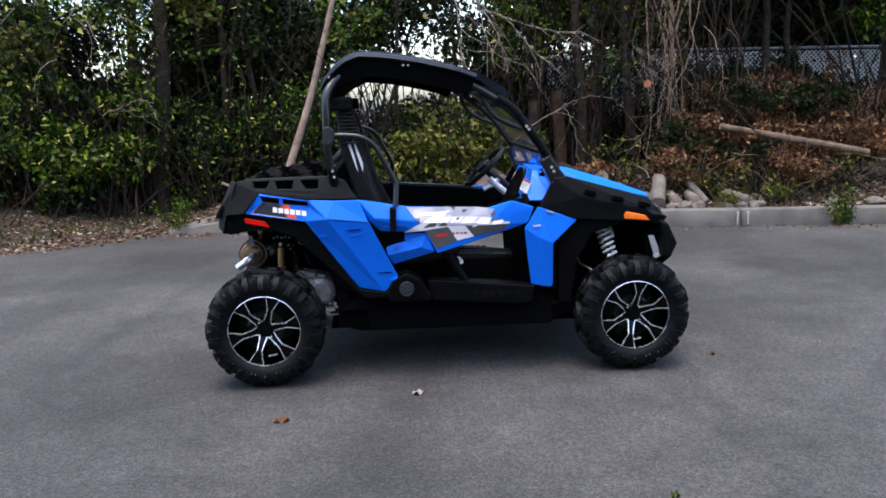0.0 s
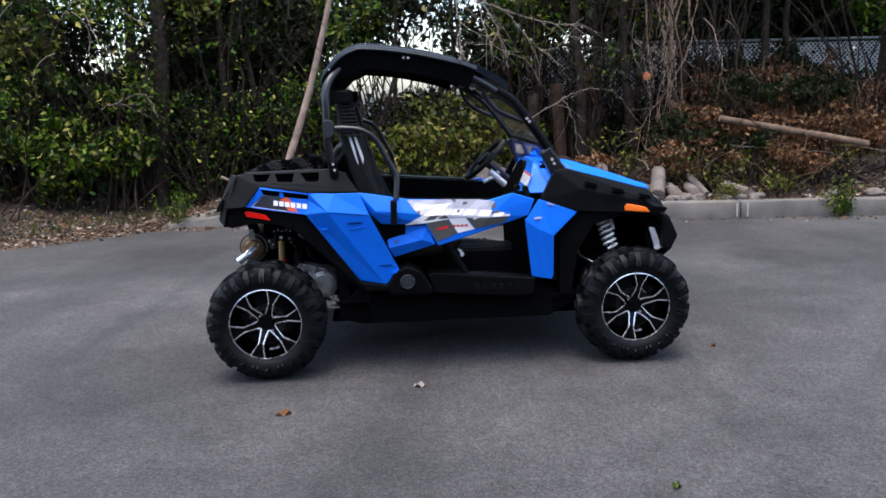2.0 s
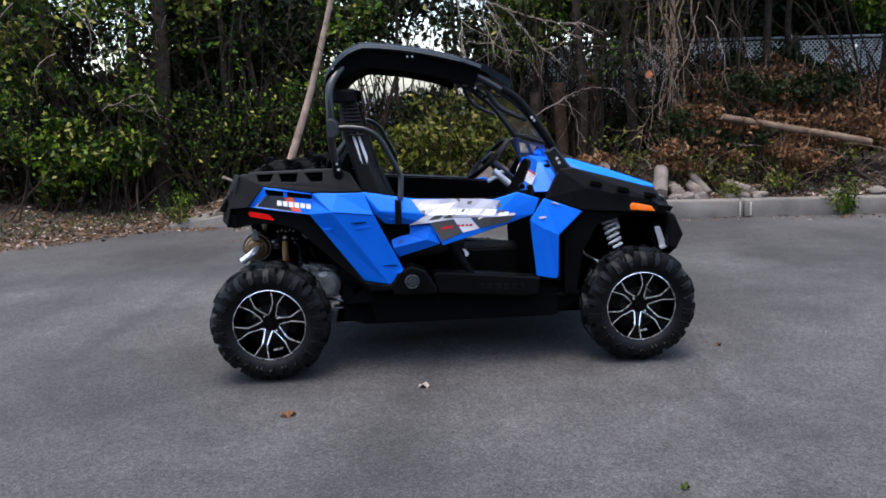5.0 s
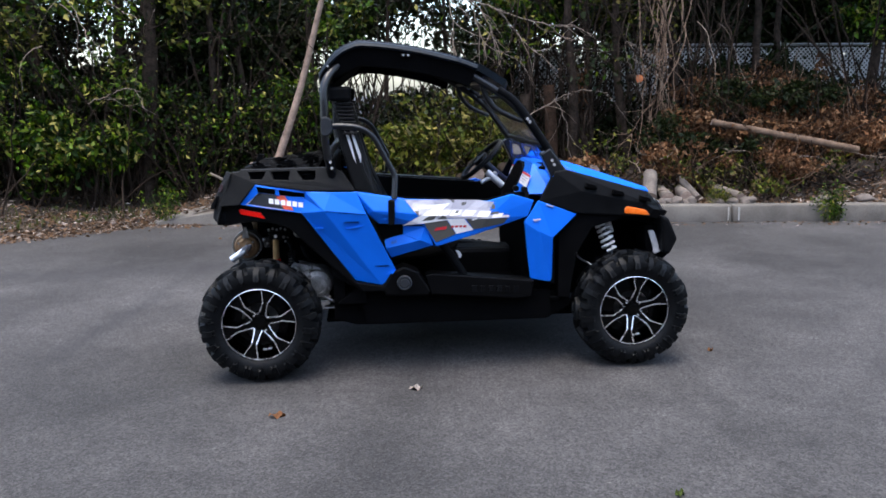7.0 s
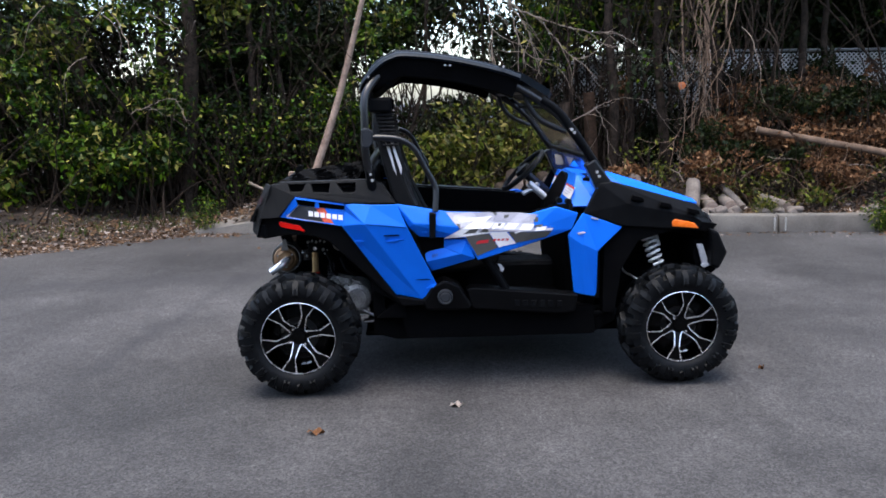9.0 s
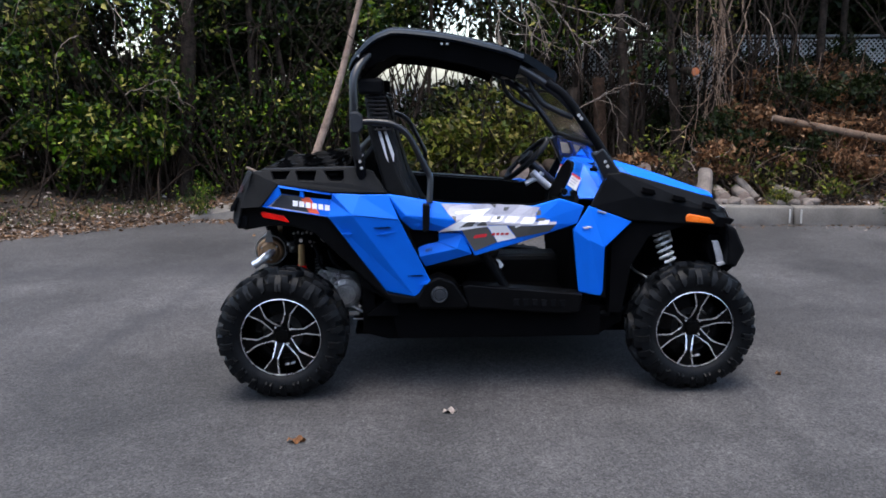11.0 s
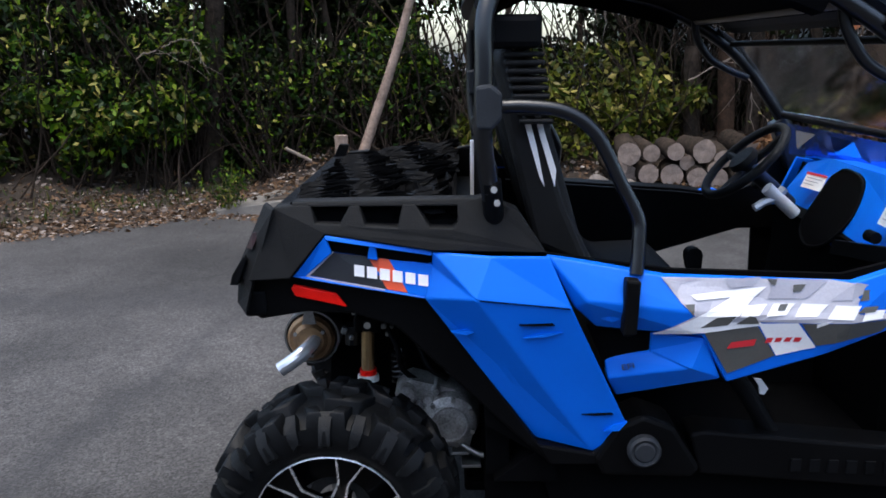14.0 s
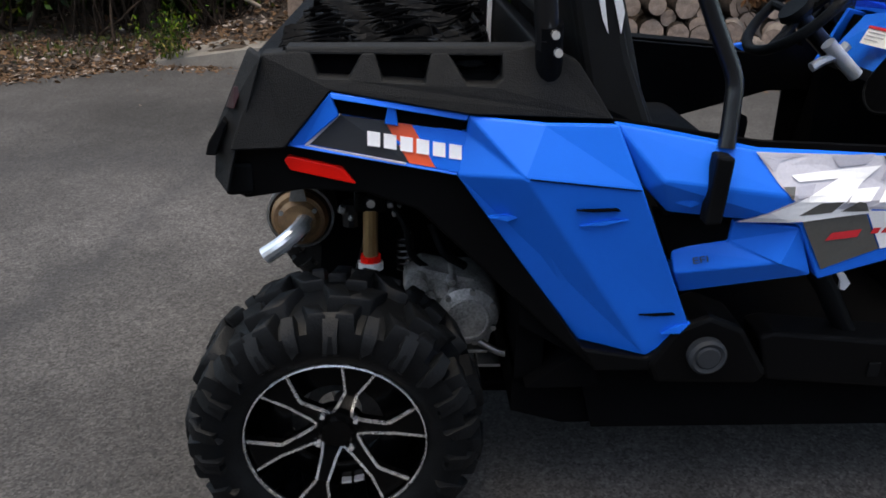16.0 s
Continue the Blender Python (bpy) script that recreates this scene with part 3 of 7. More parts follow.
# leafy shrubs over the verge
for c, rad, n, sz in (((-5.7, 5.0, 1.0), (0.9, 0.6, 0.75), 2500, (0.06, 0.12)), ((-4.5, 5.5, 0.95), (0.8, 0.5, 0.65), 2100, (0.05, 0.10)), ((-6.9, 4.6, 1.5), (1.0, 0.7, 1.2), 3600, (0.05, 0.11)), ((-7.1, 5.2, 2.3), (0.8, 0.6, 0.6), 2000, (0.05, 0.10)),
                      ((-5.2, 5.8, 1.7), (0.9, 0.5, 0.5), 1700, (0.05, 0.10)), ((-3.75, 5.6, 0.85), (0.5, 0.35, 0.42), 1300, (0.05, 0.10)), ((-3.5, 6.0, 1.6), (0.6, 0.4, 0.5), 900, (0.05, 0.09)), ((-0.75, 6.1, 2.5), (0.42, 0.4, 0.55), 900, (0.05, 0.10)),
                      ((-4.3, 6.1, 2.8), (0.9, 0.5, 0.4), 900, (0.05, 0.10)), ((1.7, 6.3, 2.5), (0.5, 0.4, 0.6), 900, (0.05, 0.10)), ((-1.3, 6.2, 1.5), (0.5, 0.3, 0.5), 700, (0.05, 0.09)), ((2.45, 6.6, 2.75), (0.5, 0.3, 0.35), 800, (0.05, 0.10)), ((7.0, 6.6, 2.6), (0.6, 0.3, 0.4), 1100, (0.06, 0.11))):
    tagged(bush("leafy_shrub", "dense leafy shrub, green and yellowing, over the verge", c, rad, n, GREENLEAF, (sz[0], sz[1] * 1.25), clumps=30, tight=0.16, stems=14), group=G_SHRUB)
# dark leaf masses behind them; the shade there is in the leaf colour
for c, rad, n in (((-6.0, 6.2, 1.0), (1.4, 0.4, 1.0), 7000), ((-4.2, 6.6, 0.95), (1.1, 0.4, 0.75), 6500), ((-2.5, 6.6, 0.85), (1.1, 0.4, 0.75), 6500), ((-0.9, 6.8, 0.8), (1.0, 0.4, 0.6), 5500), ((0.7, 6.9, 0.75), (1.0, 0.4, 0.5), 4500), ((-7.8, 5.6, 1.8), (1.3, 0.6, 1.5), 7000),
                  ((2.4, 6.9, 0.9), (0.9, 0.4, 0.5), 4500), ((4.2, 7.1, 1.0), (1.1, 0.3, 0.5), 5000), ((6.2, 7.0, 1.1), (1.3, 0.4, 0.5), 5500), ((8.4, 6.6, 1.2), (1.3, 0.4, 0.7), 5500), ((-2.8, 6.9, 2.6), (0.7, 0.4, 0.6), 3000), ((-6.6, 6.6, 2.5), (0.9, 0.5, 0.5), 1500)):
    tagged(bush("dark_leaf_mass", "dark leaf mass put in for the shade within the growth", c, rad, n, DARKLEAF, (0.07, 0.13), stems=26, clumps=44), group=G_SHRUB)
for c, rad, n in (((-2.7, 6.0, 0.9), (0.7, 0.4, 0.75), 700), ((-1.6, 6.1, 1.0), (0.7, 0.4, 0.8), 650)):
    tagged(bush("thin_shrub", "thin shrub of bare stems and few leaves", c, rad, n, GREENLEAF, (0.05, 0.09), stems=34, clumps=30), group=G_SHRUB)
for c, rad, n in (((-7.3, 5.4, 2.5), (0.6, 0.5, 0.7), 1500), ((1.5, 6.7, 2.75), (0.5, 0.3, 0.4), 600), ((2.8, 6.9, 2.85), (0.6, 0.3, 0.35), 800), ((3.9, 6.9, 2.9), (0.5, 0.3, 0.35), 600), ((-4.9, 6.0, 2.3), (0.5, 0.4, 0.3), 350), ((-2.6, 6.3, 3.0), (0.6, 0.4, 0.5), 500), ((0.2, 5.7, 0.8), (0.7, 0.4, 0.5), 1400), ((1.2, 5.9, 0.95), (0.65, 0.4, 0.55), 1300), ((-0.4, 5.6, 0.65), (0.5, 0.35, 0.4), 800), ((0.8, 6.4, 1.25), (0.8, 0.3, 0.4), 800)):
    tagged(bush("yellowing_shrub", "yellow-green shrub with drooping leaves", c, rad, int(n * 1.1), YELLOWLEAF, (0.055, 0.13), stems=20, clumps=22, tight=0.17), group=G_SHRUB)
# brown brush pile
for c, rad, n in (((4.6, 4.75, 0.62), (0.85, 0.4, 0.32), 1000), ((5.7, 5.2, 0.9), (1.0, 0.5, 0.45), 1500), ((3.8, 5.5, 1.0), (0.7, 0.4, 0.42), 1000), ((7.0, 4.8, 0.75), (0.9, 0.6, 0.45), 1300), ((5.0, 6.1, 1.35), (1.2, 0.4, 0.42), 1300), ((3.6, 4.95, 0.6), (0.6, 0.3, 0.3), 500), ((6.6, 6.0, 1.2), (1.0, 0.4, 0.5), 1200)):
    tagged(bush("brush_pile", "heap of cut branches with dead brown leaves", c, rad, int(n * 2.2), DEADLEAF, (0.03, 0.085), stems=22, clumps=18, stem_mat=DRYCANE, cat="brush pile", tight=0.14, thick=(0.003, 0.009)), group="brush heaps")
for c, rad, n in (((3.6, 4.85, 0.5), (0.5, 0.25, 0.28), 300), ((4.35, 4.45, 0.36), (0.35, 0.12, 0.12), 200), ((2.7, 5.3, 0.7), (0.4, 0.3, 0.35), 200), ((4.3, 4.9, 0.65), (0.5, 0.25, 0.25), 240), ((5.4, 4.9, 0.55), (0.5, 0.25, 0.2), 160)):
    tagged(bush("low_shrub", "low shrub with yellow-green leaves behind the kerb", c, rad, n, YELLOWLEAF, (0.04, 0.08), stems=14, clumps=14), group=G_SHRUB)

# the leaning pale trunk and the trees behind
tagged(tree("leaning_tree", "pale smooth trunk leaning over the bank", (-1.72, 5.3), (-0.66, 5.6, 3.7), 0.054, PALEBARK, limbs=4, low=0.7, bend=0.018), group=G_TREE)
for i, (fx, fy, tx, r, lv) in enumerate(((-3.35, 6.1, -3.2, 0.13, 700), (-3.75, 6.4, -3.7, 0.10, 900), (-4.6, 6.6, -4.9, 0.09, 900), (-2.35, 6.5, -2.1, 0.06, 500), (-2.0, 6.7, -2.6, 0.05, 500), (-1.1, 6.9, -0.9, 0.05, 500), (-0.1, 7.0, 0.2, 0.035, 200),
                                        (2.36, 5.95, 2.30, 0.075, 500), (1.75, 6.4, 1.9, 0.06, 500), (3.2, 6.1, 3.15, 0.075, 300), (2.75, 6.4, 2.6, 0.05, 500), (4.2, 6.9, 4.1, 0.09, 500), (5.3, 6.8, 5.35, 0.07, 500), (5.9, 6.9, 6.1, 0.06, 500), (7.0, 6.6, 7.1, 0.09, 500), (-5.6, 6.4, -5.9, 0.10, 900), (0.8, 7.3, 0.55, 0.04, 200), (3.7, 6.5, 3.9, 0.05, 400))):
    tagged(tree("slender_tree", "slender dark tree with bare tangled limbs", (fx, fy), (tx, fy + 0.2, 4.6), r, BARK, limbs=9, leaves=lv, leaf_mat=(GREENLEAF, DARKLEAF, YELLOWLEAF)[i % 3], spread=1.0, low=0.35), group=G_TREE)
# crowns that close the growth above, shaded through their dark leaf colour
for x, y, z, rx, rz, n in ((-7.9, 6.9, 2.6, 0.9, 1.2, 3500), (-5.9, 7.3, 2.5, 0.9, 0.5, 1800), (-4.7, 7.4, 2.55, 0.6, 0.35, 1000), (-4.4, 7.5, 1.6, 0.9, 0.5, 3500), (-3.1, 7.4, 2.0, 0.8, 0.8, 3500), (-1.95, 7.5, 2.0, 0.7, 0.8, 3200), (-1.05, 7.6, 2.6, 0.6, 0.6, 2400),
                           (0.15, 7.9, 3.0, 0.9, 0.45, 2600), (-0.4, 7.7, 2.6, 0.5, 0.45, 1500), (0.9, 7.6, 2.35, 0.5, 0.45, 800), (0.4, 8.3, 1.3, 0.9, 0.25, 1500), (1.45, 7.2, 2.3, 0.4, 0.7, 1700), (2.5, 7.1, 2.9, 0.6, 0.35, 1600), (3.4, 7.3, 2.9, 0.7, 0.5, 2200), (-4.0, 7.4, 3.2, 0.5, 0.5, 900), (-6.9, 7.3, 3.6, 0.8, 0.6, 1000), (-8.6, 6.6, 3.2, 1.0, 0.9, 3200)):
    tagged(bush("shaded_crown", "tree crown, its shade put in as small dark leaves", (x, y, z), (rx, 0.45, rz), n, DARKLEAF, (0.07, 0.14), stems=16, clumps=46, cat="tree"), group=G_TREE)
# dark evergreens beyond the fence; low ones added as dark backing to the slats
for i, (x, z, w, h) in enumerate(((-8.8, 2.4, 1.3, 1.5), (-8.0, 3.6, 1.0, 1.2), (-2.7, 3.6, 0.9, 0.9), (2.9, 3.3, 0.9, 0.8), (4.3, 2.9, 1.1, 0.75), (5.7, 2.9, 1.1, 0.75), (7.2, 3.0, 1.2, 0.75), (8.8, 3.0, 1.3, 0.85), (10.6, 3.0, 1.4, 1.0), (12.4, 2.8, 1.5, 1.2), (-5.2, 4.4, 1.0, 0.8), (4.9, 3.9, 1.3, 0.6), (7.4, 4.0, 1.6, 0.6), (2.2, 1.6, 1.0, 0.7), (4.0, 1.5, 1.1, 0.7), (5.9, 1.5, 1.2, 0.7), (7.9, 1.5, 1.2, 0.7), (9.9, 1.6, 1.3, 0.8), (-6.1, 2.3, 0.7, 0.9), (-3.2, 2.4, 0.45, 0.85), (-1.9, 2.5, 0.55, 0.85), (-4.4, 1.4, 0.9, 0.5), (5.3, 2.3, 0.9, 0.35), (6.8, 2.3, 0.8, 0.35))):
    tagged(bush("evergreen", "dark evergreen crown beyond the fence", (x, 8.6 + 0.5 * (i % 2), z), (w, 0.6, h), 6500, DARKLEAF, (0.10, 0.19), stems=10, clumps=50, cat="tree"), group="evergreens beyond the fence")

# sprays of rust-coloured leaves on the heaps
for c, rad, n in (((4.5, 4.95, 0.95), (0.5, 0.25, 0.18), 260), ((5.2, 5.6, 1.25), (0.6, 0.25, 0.2), 300), ((3.9, 5.3, 1.15), (0.3, 0.2, 0.2), 150), ((6.1, 5.0, 0.9), (0.5, 0.3, 0.2), 260), ((4.2, 6.0, 1.5), (0.35, 0.2, 0.2), 200), ((3.3, 4.95, 0.75), (0.25, 0.15, 0.15), 90), ((2.3, 5.1, 0.6), (0.35, 0.2, 0.12), 110)):
    tagged(bush("rusty_spray", "spray of rust-orange dead leaves on the heap", c, rad, int(n * 3), RUSTLEAF, (0.045, 0.10), stems=4, clumps=14, tight=0.16, stem_mat=RUSTBARK, cat="dead branch", thick=(0.003, 0.008)), group="rusty sprays")
# dark leaf clumps that paint shaded hollows into the heaps
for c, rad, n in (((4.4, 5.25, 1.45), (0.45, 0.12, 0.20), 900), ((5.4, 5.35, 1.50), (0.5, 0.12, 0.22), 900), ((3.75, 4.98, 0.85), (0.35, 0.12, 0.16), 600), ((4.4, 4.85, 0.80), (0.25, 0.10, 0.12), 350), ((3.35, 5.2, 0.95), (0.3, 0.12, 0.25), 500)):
    tagged(bush("dark_leaf_mass", "dark leaf mass put in for the shade within the growth", c, rad, n, DARKLEAF, (0.05, 0.10), stems=6, clumps=12, tight=0.25), group=G_SHRUB)
# dark ivy over the fence and between the trunks
for x, y, z, rx, rz, n in ((2.45, 7.1, 1.0, 0.4, 0.2, 900), (4.45, 7.2, 1.5, 0.3, 0.45, 1800), (5.1, 7.1, 1.65, 0.45, 0.4, 2600), (5.75, 7.1, 1.7, 0.4, 0.45, 2600), (6.35, 7.2, 1.4, 0.3, 0.35, 1600), (7.6, 7.1, 1.2, 0.7, 0.3, 2400), (1.6, 7.3, 1.4, 0.4, 0.6, 2200)):
    tagged(bush("ivy", "dark ivy climbing over the fence", (x, y, z), (rx, 0.18, rz), n, DARKLEAF, (0.06, 0.11), stems=14, clumps=30, tight=0.25, cat="ivy"), group="ivy on the fence")
# brown hanging leaves before the fence
for x, y, z, rx, rz, n in ((4.7, 6.5, 1.55, 0.5, 0.3, 650), (5.5, 6.6, 1.6, 0.5, 0.3, 500), (6.0, 6.2, 1.5, 0.12, 0.45, 420), (6.9, 6.6, 1.35, 0.4, 0.25, 320), (2.55, 6.2, 1.5, 0.12, 0.4, 160)):
    tagged(bush("brown_creeper", "creeper with hanging dead brown leaves", (x, y, z), (rx, 0.2, rz), n, DEADLEAF, (0.05, 0.10), stems=12, clumps=22, tight=0.25, cat="creeper"), group="creepers")
# unseen crowns above the view, added to keep light off the bank
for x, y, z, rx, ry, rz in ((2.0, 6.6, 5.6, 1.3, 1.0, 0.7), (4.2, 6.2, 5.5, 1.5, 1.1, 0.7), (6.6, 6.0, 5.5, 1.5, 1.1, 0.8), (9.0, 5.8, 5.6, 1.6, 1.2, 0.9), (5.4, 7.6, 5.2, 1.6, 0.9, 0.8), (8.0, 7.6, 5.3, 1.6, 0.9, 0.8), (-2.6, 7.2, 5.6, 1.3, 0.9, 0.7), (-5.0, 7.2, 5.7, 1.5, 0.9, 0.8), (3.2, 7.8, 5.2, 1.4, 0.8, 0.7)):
    tagged(bush("shade_canopy", "unseen high crown added to shade the bank", (x, y, z), (rx, ry, rz), 4200, DARKLEAF, (0.14, 0.26), stems=12, clumps=44, cat="tree", tight=0.3), group=G_TREE)

# hanging vines, bare canes and twigs
paths = []
for _ in range(75):
    x = RNG.uniform(-5.5, 7.5)
    y = edge_y(x) + RNG.uniform(1.0, 2.4)
    paths.append((wander((x, y, bank_z(x, y)), (RNG.normal() * 0.4, RNG.normal() * 0.25, 1), RNG.uniform(0.8, 3.2), 14, 0.14), RNG.uniform(0.005, 0.014), 0.003))
for _ in range(38):
    x = RNG.choice([3.3, 3.6, 3.9, 2.4, 2.7, -2.2, 1.6]) + RNG.normal() * 0.3
    y = edge_y(x) + RNG.uniform(0.9, 1.9)
    paths.append((wander((x, y, RNG.uniform(2.4, 3.6)), (RNG.normal() * 0.3, RNG.normal() * 0.2, -1), RNG.uniform(1.0, 2.2), 16, 0.2), RNG.uniform(0.005, 0.014), 0.004))
for fx, fy in ((2.36, 5.95), (1.75, 6.4), (3.2, 6.1), (2.75, 6.4), (3.7, 6.5), (4.2, 6.9), (-3.35, 6.1), (-3.75, 6.4)):
    for _ in range(6):
        ph, rr = RNG.uniform(0, 6.3), RNG.uniform(0.10, 0.17)
        z = np.linspace(bank_z(fx, fy), RNG.uniform(2.2, 4.2), 26)
        k = ph + z * RNG.uniform(0.8, 2.2)
        paths.append((np.stack([fx + rr * np.cos(k) + 0.03 * RNG.normal(size=26), fy - 0.05 + rr * np.sin(k), z], 1), RNG.uniform(0.006, 0.016), 0.004))
vines = tagged(twig_mesh("bare_vines", paths, VINE), "tangle of bare dry vines and canes", "vines", kind="stuff")


def hanging(name, label, limbs, mat, twigs, r):
    """A drooping bare branch: main limbs through given places, each with wandering twigs."""
    paths = []
    for pts, rr in limbs:
        p = np.array(spline(pts, 6))
        p = p + RNG.normal(size=p.shape) * 0.008
        paths.append((p, rr, 0.004))
        for _ in range(twigs):
            k = int(RNG.integers(len(p) // 4, len(p)))
            d = (p[k] - p[k - 3]) + RNG.normal(size=3) * [0.10, 0.05, 0.06] + [0.02, 0, -0.06]
            q = wander(p[k], d, RNG.uniform(0.25, 0.7), 9, 0.16)
            paths.append((q, r, 0.002))
            if RNG.random() < 0.6:
                paths.append((wander(q[5], d + RNG.normal(size=3) * 0.1, RNG.uniform(0.15, 0.35), 7, 0.18), r * 0.7, 0.0015))
    return tagged(twig_mesh(name, paths, mat), label, "branch", kind="stuff")


hanging("hanging_branch", "pale bare branch drooping over the growth",
        [([(0.70, 5.60, 3.05), (0.95, 5.58, 2.70), (1.35, 5.55, 2.50), (1.85, 5.55, 2.36), (2.25, 5.55, 2.33)], 0.014), ([(0.80, 5.60, 2.95), (0.98, 5.57, 2.62), (1.12, 5.55, 2.42), (1.20, 5.55, 2.20)], 0.011),
         ([(0.55, 5.62, 3.00), (0.66, 5.60, 2.60), (0.70, 5.58, 2.25), (0.68, 5.58, 2.05)], 0.010), ([(1.25, 5.56, 2.54), (1.45, 5.55, 2.32), (1.62, 5.55, 2.12), (1.75, 5.55, 2.02)], 0.009), ([(0.9, 5.6, 2.75), (1.02, 5.56, 2.30), (1.15, 5.55, 2.08), (1.45, 5.55, 2.00)], 0.008)], TWIG, 7, 0.006)
hanging("vine_bundle", "bundle of twisted brown vines hanging by a trunk",
        [([(3.42 + a, 5.7, 3.2), (3.38 + 0.6 * b, 5.68, 2.5), (3.46 + 0.5 * c, 5.66, 1.9), (3.50 + d, 5.66, 1.1)], rr) for a, b, c, d, rr in ((-0.2, 0.1, 0.05, 0.0, 0.014), (0.1, -0.1, 0.1, 0.1, 0.011), (0.45, 0.35, -0.05, 0.05, 0.016), (0.38, 0.2, 0.1, -0.1, 0.013), (-0.35, -0.1, -0.1, -0.15, 0.010), (0.0, 0.15, -0.12, 0.2, 0.012), (0.2, 0.0, 0.15, -0.2, 0.010))], DRYCANE, 4, 0.006)
hanging("low_branch", "thin grey branch caught low in the growth",
        [([(1.55, 5.5, 1.15), (1.95, 5.5, 1.38), (2.3, 5.5, 1.52), (2.7, 5.5, 1.50)], 0.008), ([(2.0, 5.5, 1.40), (2.15, 5.5, 1.15), (2.2, 5.5, 0.8)], 0.006)], TWIG, 3, 0.004)
hanging("lifted_branch", "thin grey branch reaching across the bank", [([(-3.75, 5.3, 1.42), (-3.5, 5.3, 1.52), (-3.3, 5.3, 1.60), (-3.12, 5.3, 1.56)], 0.006)], TWIG, 4, 0.003)
paths = []
for x0, n in ((3.0, 6), (-3.6, 7)):
    for _ in range(n):
        x = x0 + RNG.normal() * 0.35
        paths.append((wander((x, edge_y(x) + RNG.uniform(0.7, 1.3), RNG.uniform(1.9, 2.9)), (RNG.normal() * 0.9, RNG.normal() * 0.3, -0.5), RNG.uniform(0.5, 1.3), 12, 0.2, 0.05), 0.006, 0.002))
for _ in range(12):
    x = RNG.uniform(2.2, 6.5)
    y = edge_y(x) + RNG.uniform(0.4, 1.1)
    paths.append((wander((x, y, bank_z(x, y) + RNG.uniform(0.1, 0.5)), (RNG.normal(), RNG.normal() * 0.3, 0.15), RNG.uniform(0.4, 1.1), 8, 0.2), 0.007, 0.003))
tagged(twig_mesh("pale_twigs", paths, TWIG), "pale dry twigs caught in the growth", "twigs", kind="stuff")


# ---- logs, stumps and stones on the bank ----
def log(name, label, a, b, r, bark=BARK, end=CUT, cat="log", group=""):
    a, b = Vector(a), Vector(b)
    root = tagged(empty(name, a), label, cat, group)
    d = b - a
    bm = bmesh.new()
    k = max(4, int(d.length / 0.12))
    pts = [d * (i / k) + Vector((noise.noise((i * 0.7, a.x * 3, 1)), noise.noise((i * 0.7, a.y * 5, 2)), noise.noise((i * 0.7, 3, a.x)))) * r * 0.10 for i in range(k + 1)]
    tube(bm, pts, r, 14, r * 0.93, cap=False)
    for v in bm.verts:
        v.co += Vector((noise.noise(v.co * 14 + a), noise.noise(v.co * 14 + a * 2), noise.noise(v.co * 14 - a))) * r * 0.10
    bm.verts.ensure_lookup_table()
    ends = [[v.co.copy() for v in bm.verts[:14]], [v.co.copy() for v in bm.verts[-14:]]]
    smooth(part("bark", bm, bark, root), 60)
    for ring, out in ((ends[0], -d.normalized()), (ends[1], d.normalized())):
        bm = bmesh.new()
        c = sum(ring, Vector()) / 14
        outer = [bm.verts.new(c + (p - c) * 0.985 + out * 0.002) for p in ring]
        mid = [bm.verts.new(c + (p - c) * 0.5 + out * 0.006) for p in ring]
        mm = bm.verts.new(c + out * 0.004)
        for i in range(14):
            bm.faces.new((outer[i], outer[(i + 1) % 14], mid[(i + 1) % 14], mid[i]))
            bm.faces.new((mid[i], mid[(i + 1) % 14], mm))
        part("sawn_end", bm, end, root)
    return root
hanging("leaning_vines", "pale dry vines hanging across the fence",
        [([(3.70, 5.6, 3.0), (3.68, 5.6, 2.5), (3.74, 5.58, 2.14), (3.50, 5.6, 1.6), (3.12, 5.6, 1.04), (3.02, 5.6, 0.55)], 0.016),
         ([(3.42, 5.65, 3.0), (3.47, 5.65, 2.5), (3.60, 5.62, 2.0), (3.62, 5.6, 1.4), (3.50, 5.6, 0.7)], 0.012),
         ([(3.10, 5.6, 2.9), (3.14, 5.6, 2.15), (3.22, 5.6, 1.5), (3.16, 5.6, 0.8)], 0.014),
         ([(3.85, 5.6, 2.9), (3.72, 5.6, 2.3), (3.48, 5.6, 1.9), (3.30, 5.6, 1.3), (3.36, 5.6, 0.6)], 0.010)], DRYCANE, 5, 0.005)
hanging("arching_branch", "dead branch arching down over the brush heap",
        [([(3.35, 5.05, 1.50), (3.60, 5.0, 1.58), (3.87, 4.98, 1.48), (4.15, 4.92, 1.22), (4.38, 4.86, 0.96), (4.62, 4.78, 0.66), (4.77, 4.70, 0.42)], 0.009),
         ([(3.9, 5.0, 1.45), (4.3, 5.0, 1.30), (4.8, 5.0, 1.12), (5.3, 4.95, 1.0)], 0.007)], RUSTBARK, 9, 0.005)


# ---- the vehicle ----
vehicle = tagged(empty("utility_vehicle", (0, 0, -0.026)), "blue and black two-seat off-road buggy parked on asphalt", "off-road buggy")


def both(fn):
    """Build a side part on the near (-1) and the far (1) side."""
    return [fn(-1), fn(1)]


